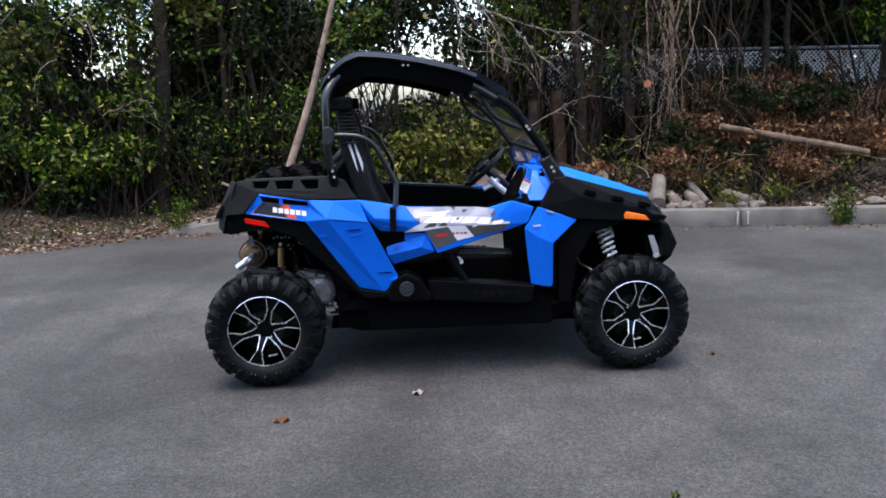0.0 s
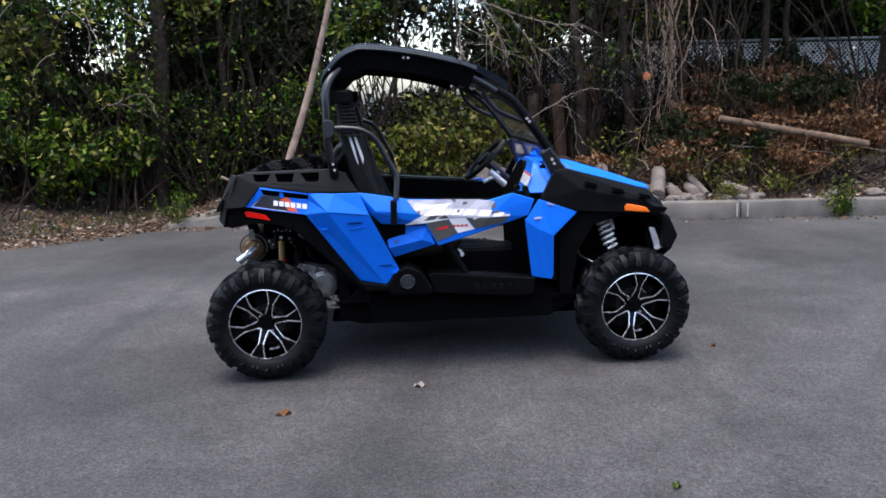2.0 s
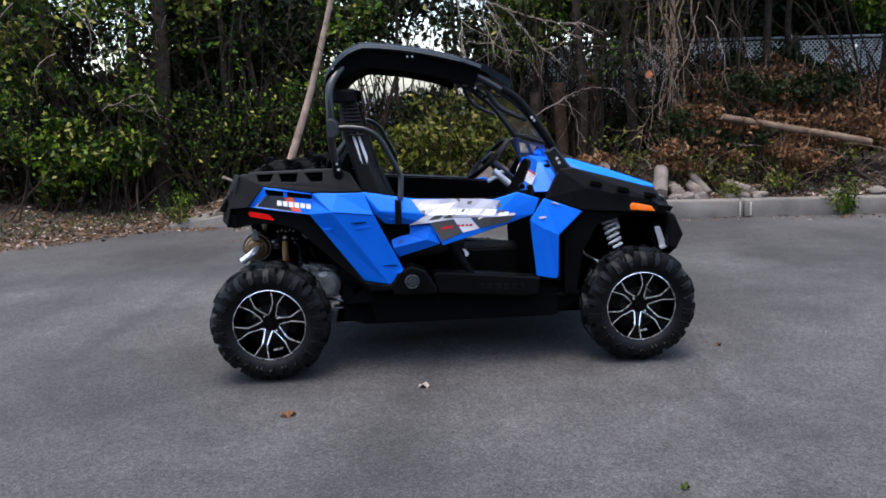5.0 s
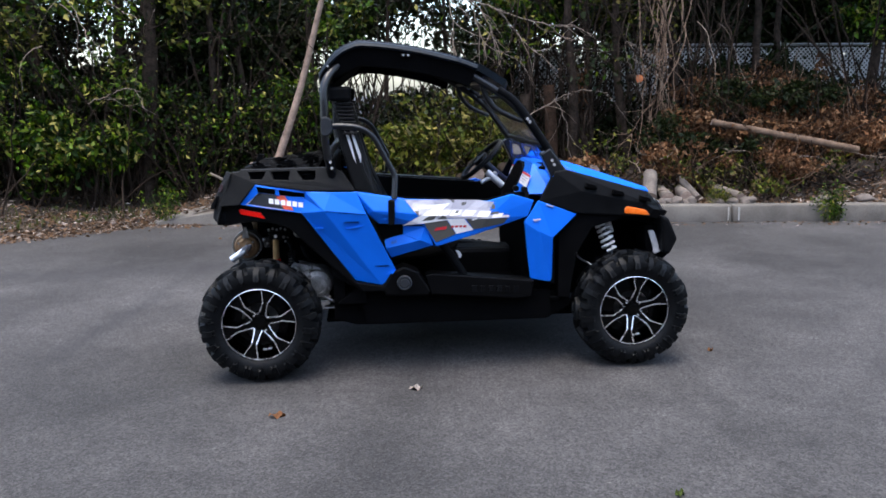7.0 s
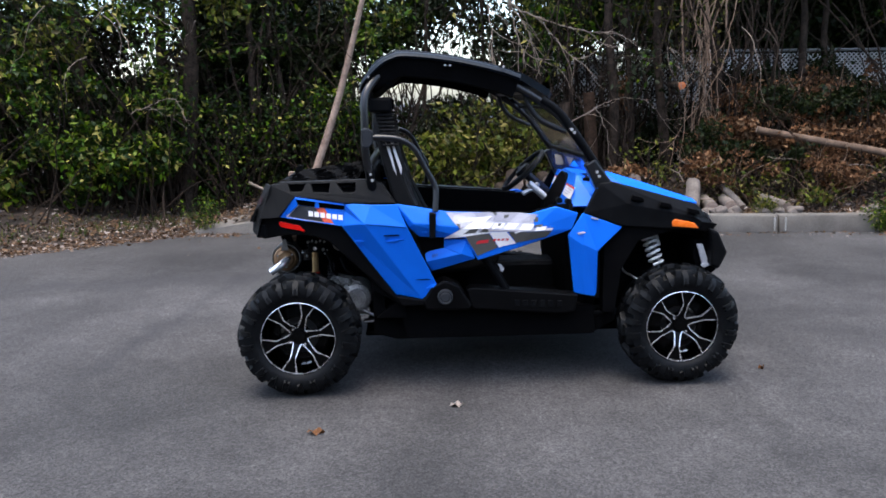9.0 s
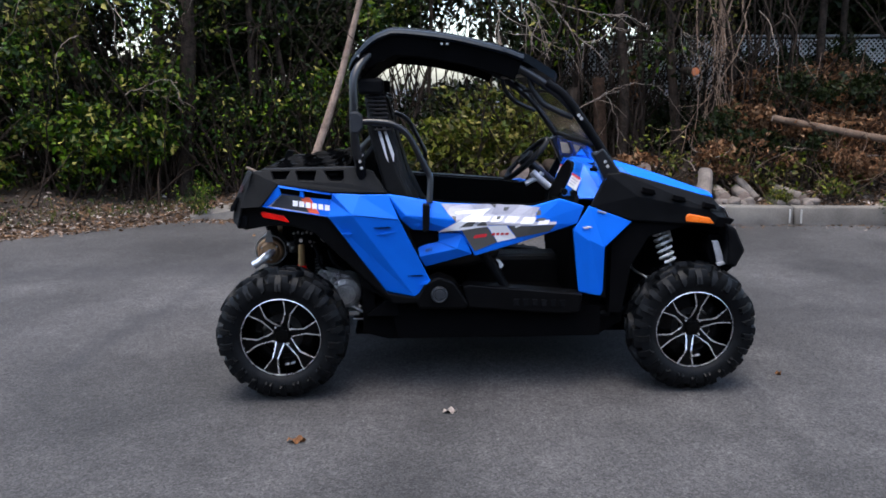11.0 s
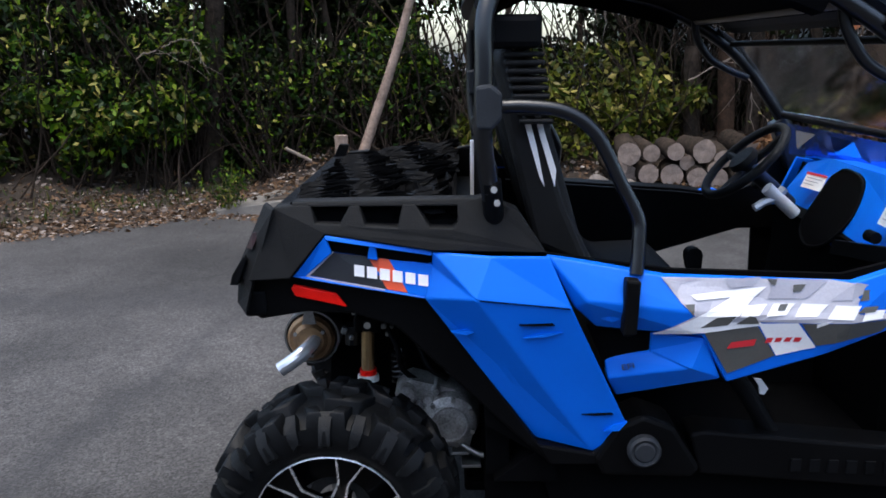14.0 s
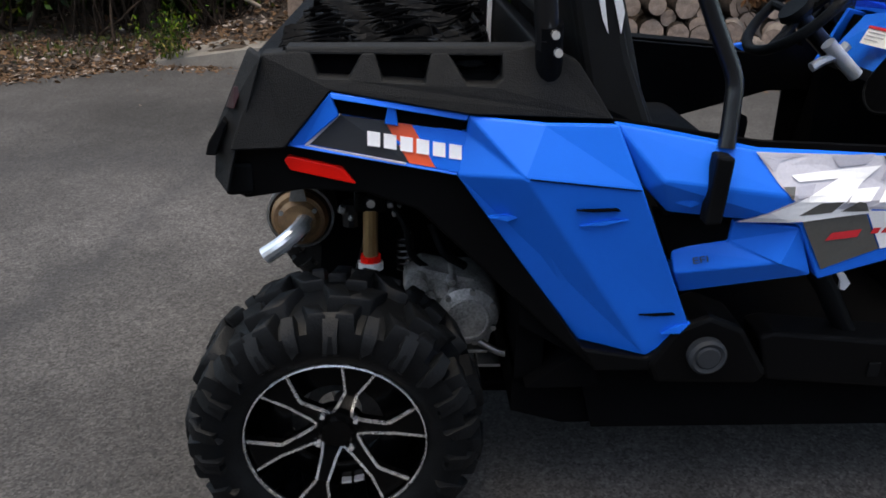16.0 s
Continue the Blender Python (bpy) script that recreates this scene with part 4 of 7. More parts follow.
def plate(name, outline, y0, y1, mat, s, parent=vehicle, bevel=0.004, lean=0.0, lean_from=0.0, label="", flare=(0, 0, 0)):
    """A side plate: outline (x, z), depths y0 (outside) and y1, leaning inwards above a height; flare: how far it stands out, and how that grows along x and z."""
    bm = prism(bmesh.new(), outline, s * y0, s * y1)
    if bevel:
        bmesh.ops.recalc_face_normals(bm, faces=bm.faces)
        soften(bm, bevel, 2)
    for v in bm.verts:
        v.co.y += s * (flare[0] + flare[1] * v.co.x + flare[2] * v.co.z - lean * max(0.0, v.co.z - lean_from))
    return part(name, bm, mat, parent, label)


def skin(name, corners, faces, mat, s, parent=vehicle, thick=0.012, bevel=0.004, label=""):
    """Facets (x, depth, z); depth counts outwards."""
    bm = shell(bmesh.new(), [(x, s * y, z) for x, y, z in corners], faces, (0, -s * thick, 0))
    bmesh.ops.recalc_face_normals(bm, faces=bm.faces)
    if bevel:
        soften(bm, bevel, 2)
    return part(name, bm, mat, parent, label)


def bar(name, pts, r, mat, parent=vehicle, curve=True, seg=12, label=""):
    bm = tube(bmesh.new(), spline(pts, 7) if curve else pts, r, seg)
    return smooth(part(name, bm, mat, parent, label), 50)


# wheels -----------------------------------------------------------------
LUGS = {}


def lug_meshes(T, h):
    """Tread blocks at angle 0: middle, outer and shoulder, two of each."""
    if h in LUGS:
        return LUGS[h]
    out = []
    for kind in range(3):
        pair = []
        for odd in (0, 1):
            bm = bmesh.new()
            if kind < 2:
                y0, y1 = ((0.006, h * 0.52), (h * 0.46, h - 0.02))[kind]
                w, sk = ((0.165, (0.11, -0.05)[odd]), (0.14, (0.05, -0.05)[odd]))[kind]
                r0, r1 = T - 0.03, T + (0.023, 0.009)[kind]
                ring = []
                for r, g in ((r0, -0.012), (r1 - 0.004, 0.012), (r1, 0.024)):
                    ring.append([bm.verts.new((r * math.cos(a), y, r * math.sin(a))) for a, y in ((-w / 2 + g, y0 + g * 0.3), (w / 2 - g, y0 + g * 0.3), (w / 2 - g + sk * 0.6, (y0 + y1) / 2), (w / 2 - g + sk, y1 - g * 0.3), (-w / 2 + g + sk, y1 - g * 0.3), (-w / 2 + g + sk * 0.6, (y0 + y1) / 2))])
            else:
                shape = (((-0.088, 0.0), (0.088, 0.0), (0.084, 0.5), (0.100, 1.0), (0.045, 1.0), (0.022, 0.55), (-0.022, 0.55), (-0.045, 1.0), (-0.100, 1.0), (-0.084, 0.5)) if odd else
                         ((-0.062, 0.0), (0.066, 0.0), (0.088, 0.3), (0.086, 0.7), (0.050, 0.96), (0.0, 0.80), (-0.070, 0.80), (-0.076, 0.4)))
                deep = 0.056 if odd else 0.062
                ca, ct = sum(p[0] for p in shape) / len(shape), 0.42
                ring = []
                for lift, g in ((-0.010, 0.0), (0.013, 0.04), (0.019, 0.15)):
                    row = []
                    for a, t in shape:
                        a, t = 0.70 * (a + (ca - a) * g), t + (ct - t) * g
                        k = min(1.0, t / 0.36), max(0.0, (t - 0.36) / 0.64)
                        r = T - 0.008 - 0.016 * k[0] - (deep - 0.010) * k[1]
                        y = h - 0.046 + 0.034 * k[0] + 0.010 * k[1]
                        n = (1 - 0.35 * k[0] - 0.55 * k[1], 0.3 + 0.4 * k[0] + 0.3 * k[1])
                        row.append(bm.verts.new(((r + n[0] * lift) * math.cos(a), y + n[1] * lift, (r + n[0] * lift) * math.sin(a))))
                    ring.append(row)
            for a, b in zip(ring, ring[1:]):
                for i in range(len(a)):
                    bm.faces.new((a[i], a[(i + 1) % len(a)], b[(i + 1) % len(a)], b[i]))
            bmesh.ops.triangulate(bm, faces=[bm.faces.new(ring[-1])])
            bmesh.ops.recalc_face_normals(bm, faces=bm.faces)
            me = bpy.data.meshes.new("tread_lug")
            bm.to_mesh(me)
            bm.free()
            me.materials.append(RUBBER)
            for f in me.polygons:
                f.use_smooth = True
            me.set_sharp_from_angle(angle=radians(50))
            pair.append(me)
        out.append(pair)
    LUGS[h] = out
    return out


FORK = [(0.036, 0.0200), (0.062, 0.0150), (0.113, 0.0112), (0.122, 0.0125), (0.184, 0.0365)]


def wheel(cx, cz, s, width, turn):
    """Rim with six forked spokes and a knobbly tyre; s is the outward side."""
    yc = s * ((0.768 if cx < 0 else 0.746) - width / 2)
    root = bmesh.new()
    R, h = 0.190, width / 2
    lathe(root, [(R, h - 0.028), (R + 0.004, h - 0.022), (R - 0.006, h - 0.020), (R - 0.014, h - 0.035), (R - 0.02, -h * 0.2), (0.12, -h * 0.35), (0.10, -h * 0.35), (0.10, -h * 0.25), (R - 0.03, -h * 0.1), (R - 0.03, h - 0.05)], 48, close=True)
    rim = part("wheel", root, GLOSSBLACK, vehicle, "black alloy wheel with machined spoke edges")
    smooth(rim, 40)
    # tyre
    bm = bmesh.new()
    T = 0.298
    prof = [(R - 0.002, h - 0.03), (R + 0.012, h - 0.016), (R + 0.03, h - 0.006), (R + 0.06, h), (R + 0.085, h - 0.004), (T - 0.034, h - 0.016), (T - 0.018, h - 0.040), (T - 0.006, h - 0.080), (T + 0.002, 0)]
    prof = prof + [(r, -y) for r, y in prof[-2::-1]]
    lathe(bm, prof, 64, close=False)
    for f in [f for f in bm.faces if len(f.verts) > 10]:
        bm.faces.remove(f)

    smooth(part("tyre", bm, RUBBER, rim, "black knobbly off-road tyre"), 35)
    meshes = lug_meshes(T, h)
    joined = bmesh.new() if s > 0 else None
    for i in range(22):
        a = 2 * math.pi * i / 22
        st = math.pi / 22
        for sd, o in ((1, 0.0), (-1, st)):
            for k, (me, da) in enumerate(((meshes[0][i % 2], 0.0), (meshes[1][i % 2], st), (meshes[2][i % 2], 0.0))):
                m = Matrix.Rotation(-(a + o + da), 4, "Y") @ Matrix.Diagonal((1, sd, 1, 1))
                if s > 0:
                    n0 = len(joined.verts)
                    joined.from_mesh(me)
                    joined.verts.ensure_lookup_table()
                    bmesh.ops.transform(joined, matrix=m, verts=joined.verts[n0:])
                else:
                    ob = new("tread_lug", me)
                    ob.parent = rim
                    ob.matrix_basis = m
    if s > 0:
        tagged(part("tread", joined, RUBBER, rim), kind="stuff")
    # spokes on a dished face: the hub sits deeper than the rim
    yf = s * (h - 0.036)

    def dished(bm, ring, lift, deep):
        """A plate of (radius, offset) corners that follows the dish."""
        def at(p, d):
            return bm.verts.new((p[0], yf - s * (0.034 * max(0.0, (0.112 - p[0]) / 0.074) - lift + d), p[1]))
        top, low = [at(p, 0) for p in ring], [at(p, deep) for p in ring]
        bm.faces.new(top), bm.faces.new(low[::-1])
        for k in range(len(ring)):
            bm.faces.new((top[k], low[k], low[(k + 1) % len(ring)], top[(k + 1) % len(ring)]))

    for i in range(6):
        a = turn + i * math.pi / 3
        rot = Matrix.Rotation(-a, 4, "Y")
        bm = bmesh.new()
        for (r0, w0), (r1, w1) in zip(FORK, FORK[1:]):
            dished(bm, [(r0, -w0), (r1, -w1), (r1, w1), (r0, w0)], 0, 0.026)
        bmesh.ops.transform(bm, matrix=rot, verts=bm.verts)
        part("spoke", bm, GLOSSBLACK, rim)
        bm = bmesh.new()
        for m in (-1, 1):
            for (r0, w0), (r1, w1) in zip(FORK, FORK[1:]):
                dished(bm, [(r0, m * (w0 - 0.0015)), (r1, m * (w1 - 0.0015)), (r1, m * (w1 + 0.0040)), (r0, m * (w0 + 0.0040))], 0.002, 0.006)
        bmesh.ops.transform(bm, matrix=rot, verts=bm.verts)
        part("spoke_edge", bm, ALLOY, rim, "bright machined edge")
        if i < 4:
            b = turn + 0.4 + i * math.pi / 2
            bm = disc(bmesh.new(), (0.050 * math.cos(b), 0, 0.050 * math.sin(b)), 0.0058, yf - s * 0.040, yf - s * 0.018, 6)
            part("lug_nut", bm, CHROME, rim)
    bm = lathe(bmesh.new(), [(R + 0.0015, s * (h - 0.027)), (R + 0.002, s * (h - 0.019)), (R - 0.001, s * (h - 0.0175)), (R - 0.002, s * (h - 0.026))], 64, close=True)
    smooth(part("rim_lip", bm, ALLOY, rim, "bright machined rim lip"), 40)
    bm = lathe(bmesh.new(), [(0.062, yf - s * 0.05), (0.058, yf - s * 0.034), (0.036, yf - s * 0.030), (0.032, yf - s * 0.018), (0.010, yf - s * 0.014)], 28)
    smooth(part("hub_cap", bm, GLOSSBLACK, rim), 40)
    bm = lathe(bmesh.new(), [(0.115, -s * h * 0.05), (0.115, -s * h * 0.05 - s * 0.005), (0.05, -s * h * 0.05 - s * 0.005), (0.05, -s * h * 0.05)], 32, close=True)
    part("brake_disc", bm, DARKSTEEL, rim)
    grip = (-0.088, 0.045, 0.5) if cx < 0 else (0.066, 0.088, -0.7)
    bm = box(bmesh.new(), (grip[0], s * h * 0.05, grip[1]), (0.034, 0.05, 0.072), Matrix.Rotation(grip[2], 4, "Y"), 0.008)
    part("brake_caliper", bm, STEEL, rim, "dull steel brake caliper")
    # pale blocks added for the bright reflections low in the rim
    for a in (-1.48, -1.30):
        bm = box(bmesh.new(), (0.158 * math.cos(a), s * h * 0.25, 0.158 * math.sin(a)), (0.022, 0.03, 0.006), Matrix.Rotation(-(a + math.pi / 2), 4, "Y"), 0.001)
        part("glint_block", bm, PALEMETAL, rim, "small pale block standing in for a reflection")
    rim.location = (cx, yc, cz)
    return rim


wheel(-1.007, 0.345, -1, 0.27, radians(13))
wheel(1.012, 0.345, -1, 0.235, radians(20))
wheel(-1.007, 0.345, 1, 0.27, radians(40))
wheel(1.012, 0.345, 1, 0.235, radians(5))

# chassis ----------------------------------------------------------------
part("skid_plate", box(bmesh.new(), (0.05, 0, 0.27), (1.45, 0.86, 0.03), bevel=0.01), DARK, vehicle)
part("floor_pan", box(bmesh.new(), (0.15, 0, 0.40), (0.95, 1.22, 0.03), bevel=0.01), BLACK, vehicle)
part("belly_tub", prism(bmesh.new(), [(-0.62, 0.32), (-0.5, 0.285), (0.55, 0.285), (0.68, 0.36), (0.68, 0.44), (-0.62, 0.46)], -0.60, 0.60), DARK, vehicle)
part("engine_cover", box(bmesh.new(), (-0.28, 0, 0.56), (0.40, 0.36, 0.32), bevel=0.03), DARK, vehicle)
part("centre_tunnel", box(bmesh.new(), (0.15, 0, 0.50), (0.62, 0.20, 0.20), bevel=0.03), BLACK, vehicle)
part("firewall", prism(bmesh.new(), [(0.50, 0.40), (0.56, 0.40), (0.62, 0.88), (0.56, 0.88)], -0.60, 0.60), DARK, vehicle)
# dark filler block, added so no lit ground shows through the front arch
part("front_filler", prism(bmesh.new(), [(0.60, 0.34), (1.12, 0.40), (1.18, 0.62), (1.16, 0.86), (0.62, 0.92)], -0.34, 0.34), DARK, vehicle)
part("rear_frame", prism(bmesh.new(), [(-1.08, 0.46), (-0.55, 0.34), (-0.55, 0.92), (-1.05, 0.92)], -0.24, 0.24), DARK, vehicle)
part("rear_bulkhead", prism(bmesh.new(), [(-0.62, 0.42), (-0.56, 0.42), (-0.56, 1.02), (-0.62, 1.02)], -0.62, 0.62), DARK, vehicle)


def sides(s):
    # sill with its step and raised marks
    plate("side_sill", [(-0.13, 0.575), (-0.10, 0.585 if s < 0 else 0.545), (0.42, 0.535 if s < 0 else 0.49), (0.455, 0.53 if s < 0 else 0.485), (0.44, 0.44), (0.36, 0.432), (-0.10, 0.47)], 0.715, 0.62, SHADETRIM, s, bevel=0.008)
    for k in range(6):
        x = 0.13 + k * 0.045
        part("raised_mark", box(bmesh.new(), (x, s * 0.7165, 0.495 - 0.04 * k * 0.045), (0.026, 0.006, 0.035), bevel=0.002), BLACK, vehicle)
    plate("side_pod", [(-0.36, 0.515), (-0.31, 0.60), (-0.245, 0.63), (-0.17, 0.60), (-0.10, 0.49), (-0.12, 0.465), (-0.34, 0.47)], 0.725, 0.60, SHADETRIM, s, bevel=0.012)
    bm = lathe(bmesh.new(), [(0.040, s * 0.72), (0.040, s * 0.742), (0.034, s * 0.748), (0.026, s * 0.744), (0.022, s * 0.748)], 28, (-0.243, 0, 0.543))
    smooth(part("filler_cap", bm, CAPGREY, vehicle, "round dark grey cap"), 40)
    part("under_skirt", prism(bmesh.new(), [(-0.5, 0.52), (0.56, 0.45), (0.56, 0.30), (-0.44, 0.30)], s * 0.64, s * 0.60), DARK, vehicle)

    # rear blue fender in facets
    c = [(-0.746, 0.7120, 1.0348), (-0.766, 0.7103, 0.9228), (-0.648, 0.7830, 0.9400), (-0.482, 0.7520, 1.0313), (-0.432, 0.7792, 0.9177), (-0.279, 0.7161, 0.5947), (-0.361, 0.7068, 0.5274), (-0.500, 0.6730, 0.5487), (-0.609, 0.7480, 1.0314), (-0.749, 0.6940, 1.0000)]
    skin("rear_fender", c, [[0, 9, 2], [9, 1, 2], [0, 2, 8], [8, 2, 4], [8, 4, 3], [1, 7, 6, 2], [2, 6, 5, 4]], BLUE, s, label="faceted blue plastic fender")
    # dark strip along the facet crease, in place of its shade
    skin("crease_shade", [(-0.640, 0.7855, 0.9403), (-0.640, 0.7855, 0.9388), (-0.55, 0.7845, 0.9290), (-0.436, 0.7825, 0.9170), (-0.436, 0.7825, 0.9185), (-0.55, 0.7845, 0.9306)], [[0, 1, 2, 5], [5, 2, 3, 4]], DARK, s, thick=0.006, bevel=0)
    # dark slivers laid on the fender for the shade in its slits
    for x0, x1, z, w in ((-0.550, -0.475, 0.879, 0.0022), (-0.395, -0.325, 0.637, 0.003)):
        plate("slit_shade", [(x0, z), (x1, z + 0.0025), (x1 + 0.005, z - w * 0.3), (x0 + 0.03, z - w)], 0.781 if z > 0.8 else 0.731, 0.75 if z > 0.8 else 0.715, DARK, s, bevel=0)
    for o, y in (([(-0.540, 0.845), (-0.495, 0.856), (-0.450, 0.858), (-0.495, 0.848)], 0.771), ([(-0.340, 0.588), (-0.316, 0.606), (-0.284, 0.613), (-0.304, 0.592)], 0.7235), ([(-0.705, 0.845), (-0.67, 0.850), (-0.645, 0.846), (-0.67, 0.839)], 0.728)):
        skin("fender_rib", [(o[0][0], y, o[0][1]), (o[1][0], y + 0.003, o[1][1]), (o[2][0], y, o[2][1]), (o[3][0], y + 0.004, o[3][1])], [[0, 1, 3], [1, 2, 3]], BLUE, s, bevel=0)
    plate("rear_liner", [(-0.663, 1.032), (-0.480, 1.029), (-0.290, 0.589), (-0.452, 0.477), (-0.622, 0.580)], 0.700, 0.690, DARK, s, bevel=0, flare=(-0.023, 0.053, 0.039))
    plate("fender_base", [(-0.500, 0.548), (-0.362, 0.527), (-0.290, 0.589), (-0.280, 0.568), (-0.341, 0.497), (-0.467, 0.494)], 0.736, 0.66, SHADETRIM, s, bevel=0.006, flare=(0.015, 0.045, -0.034))

    # emblem panel: recessed field, blue frame, two slots
    f = [(-0.996, 0.6976, 1.0720), (-1.078, 0.6882, 0.9705), (-0.766, 0.7133, 0.9228), (-0.746, 0.7073, 1.0348), (-0.981, 0.7000, 1.0310), (-1.047, 0.6833, 0.9717), (-0.764, 0.7115, 0.9275), (-0.749, 0.6990, 1.0004)]
    panel = skin("emblem_panel", f, [[0, 1, 5, 4], [1, 2, 6, 5]], BLUE, s)
    skin("panel_field", [(-0.981, 0.6800, 1.0310), (-1.047, 0.6790, 0.9717), (-0.764, 0.7085, 0.9270), (-0.748, 0.6900, 1.0004)], [[0, 1, 2, 3]], BLUE, s, panel, bevel=0)
    skin("dark_field", [(-0.979, 0.6830, 1.0279), (-1.038, 0.6820, 0.9732), (-0.854, 0.7012, 0.9430), (-0.899, 0.6855, 1.0186)], [[0, 1, 2, 3]], CHARCOAL, s, panel, 0.006, 0, "charcoal printed field")
    skin("orange_stripe", [(-0.899, 0.6855, 1.0186), (-0.854, 0.7012, 0.9430), (-0.805, 0.7060, 0.9355), (-0.849, 0.6885, 1.0117)], [[0, 1, 2, 3]], ORANGE, s, panel, 0.006, 0, "orange printed stripe")
    skin("blue_field", [(-0.849, 0.6885, 1.0117), (-0.805, 0.7060, 0.9355), (-0.763, 0.7105, 0.9285), (-0.747, 0.6940, 0.9998)], [[0, 1, 2, 3]], BLUE, s, panel, 0.006, 0)
    for k in range(6):
        x = -0.919 + k * 0.0300
        zc, yo = 0.9875 - 0.14 * k * 0.0300, 0.6945 + 0.0017 * k
        skin("emblem_block", [(x - 0.0116, yo - 0.0026, zc + 0.0128), (x - 0.0116, yo + 0.0036, zc - 0.0122), (x + 0.0116, yo + 0.0044, zc - 0.0152), (x + 0.0116, yo - 0.0018, zc + 0.0098)], [[0, 1, 2, 3]], WHITE, s, panel, 0.004, 0, "white emblem block")
    skin("border_line", [(-0.981, 0.6855, 1.0310), (-1.047, 0.6845, 0.9717), (-1.040, 0.6852, 0.9706), (-0.977, 0.6862, 1.0305)], [[0, 1, 2, 3]], LILAC, s, panel, 0.004, 0, "thin pale border line")
    skin("border_line", [(-1.046, 0.6845, 0.9722), (-1.049, 0.6845, 0.9696), (-0.860, 0.7048, 0.9409), (-0.860, 0.7040, 0.9438)], [[0, 1, 2, 3]], LILAC, s, panel, 0.004, 0, "thin pale border line")
    # near-black floor stands in for the shade deep in the slots
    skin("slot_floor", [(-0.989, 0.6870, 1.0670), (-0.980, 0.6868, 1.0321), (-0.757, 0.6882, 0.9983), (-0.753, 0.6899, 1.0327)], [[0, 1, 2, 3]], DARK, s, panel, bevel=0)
    skin("slot_top", [(-0.996, 0.7008, 1.0730), (-0.993, 0.7053, 1.0628), (-0.750, 0.7114, 1.0262), (-0.746, 0.7076, 1.0369)], [[0, 1, 2, 3]], BLUE, s, panel, bevel=0.002)
    skin("slot_divider", [(-0.893, 0.7015, 1.0480), (-0.899, 0.7000, 1.0165), (-0.874, 0.7010, 1.0125), (-0.879, 0.7025, 1.0460)], [[0, 1, 2, 3]], BLUE, s, panel, bevel=0.002)

    # black bed side: one skin with notched slots under a thin top rail
    up = 0.0 if s < 0 else -0.03
    side = plate("bed_side", [(-1.182, 0.964), (-1.118, 1.134 + up), (-1.046, 1.140 + up), (-1.030, 1.136 + up), (-1.018, 1.098), (-0.962, 1.096), (-0.938, 1.138 + up), (-0.916, 1.139 + up), (-0.902, 1.094),
                              (-0.826, 1.090), (-0.815, 1.141 + up), (-0.786, 1.142 + up), (-0.752, 1.090), (-0.700, 1.089), (-0.688, 1.100), (-0.688, 1.146 + up), (-0.627, 1.157 + up), (-0.551, 1.130), (-0.487, 1.035), (-0.746, 1.039), (-0.996, 1.076), (-1.082, 0.970)],
                 0.742, 0.69, BEDPLASTIC, s, bevel=0.003, lean=0.45, lean_from=1.06, flare=(0.012, 0.047, 0), label="black textured bed side with slots")
    skin("bed_corner", [(-1.115, 0.6909, 1.1317), (-1.182, 0.6901, 0.9294), (-1.195, 0.6898, 0.8767), (-1.226, 0.6455, 0.8959), (-1.214, 0.6500, 0.9931), (-1.146, 0.6407, 1.1392)], [[0, 1, 4, 5], [1, 2, 3, 4]], BEDPLASTIC, s, side, thick=0.03, bevel=0.004)
    drop = 0.0 if s < 0 else 0.045
    plate("top_rail", [(-1.075, 1.146 - drop), (-0.65, 1.154 - drop), (-0.65, 1.138 - drop), (-1.075, 1.134 - drop)], 0.741, 0.69, BEDPLASTIC, s, side, bevel=0.004, lean=0.45, lean_from=1.06, flare=(0.012, 0.047, 0))
    # near-black sheet put in for the shaded inside of the slots
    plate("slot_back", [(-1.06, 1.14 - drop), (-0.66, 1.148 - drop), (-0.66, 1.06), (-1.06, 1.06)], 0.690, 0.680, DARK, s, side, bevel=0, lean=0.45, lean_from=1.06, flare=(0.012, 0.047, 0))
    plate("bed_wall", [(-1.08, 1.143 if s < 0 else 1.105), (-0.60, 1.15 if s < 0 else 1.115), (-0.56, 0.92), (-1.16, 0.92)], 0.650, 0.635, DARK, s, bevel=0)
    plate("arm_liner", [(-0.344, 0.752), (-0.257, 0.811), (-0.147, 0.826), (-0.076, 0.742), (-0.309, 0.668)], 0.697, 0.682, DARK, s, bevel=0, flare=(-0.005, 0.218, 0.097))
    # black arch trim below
    plate("arch_trim", [(-1.208, 0.966), (-1.220, 0.884), (-1.168, 0.854), (-1.052, 0.875), (-0.941, 0.871), (-0.836, 0.838), (-0.562, 0.575), (-0.470, 0.494), (-0.440, 0.522), (-0.500, 0.551), (-0.763, 0.921), (-1.078, 0.968)], 0.736, 0.66, SHADETRIM, s, bevel=0.006, flare=(-0.012, 0.062, 0))
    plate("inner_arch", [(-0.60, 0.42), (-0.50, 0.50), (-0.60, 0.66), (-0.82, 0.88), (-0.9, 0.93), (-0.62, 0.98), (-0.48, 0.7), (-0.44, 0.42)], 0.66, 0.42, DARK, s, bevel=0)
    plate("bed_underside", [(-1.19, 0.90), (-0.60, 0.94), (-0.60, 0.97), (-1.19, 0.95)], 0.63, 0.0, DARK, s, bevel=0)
    plate("red_reflector", [(-1.089, 0.936), (-1.081, 0.946), (-0.979, 0.924), (-0.954, 0.892), (-1.078, 0.917)], 0.746, 0.73, RED, s, bevel=0.003, label="red side reflector", flare=(-0.010, 0.062, 0))
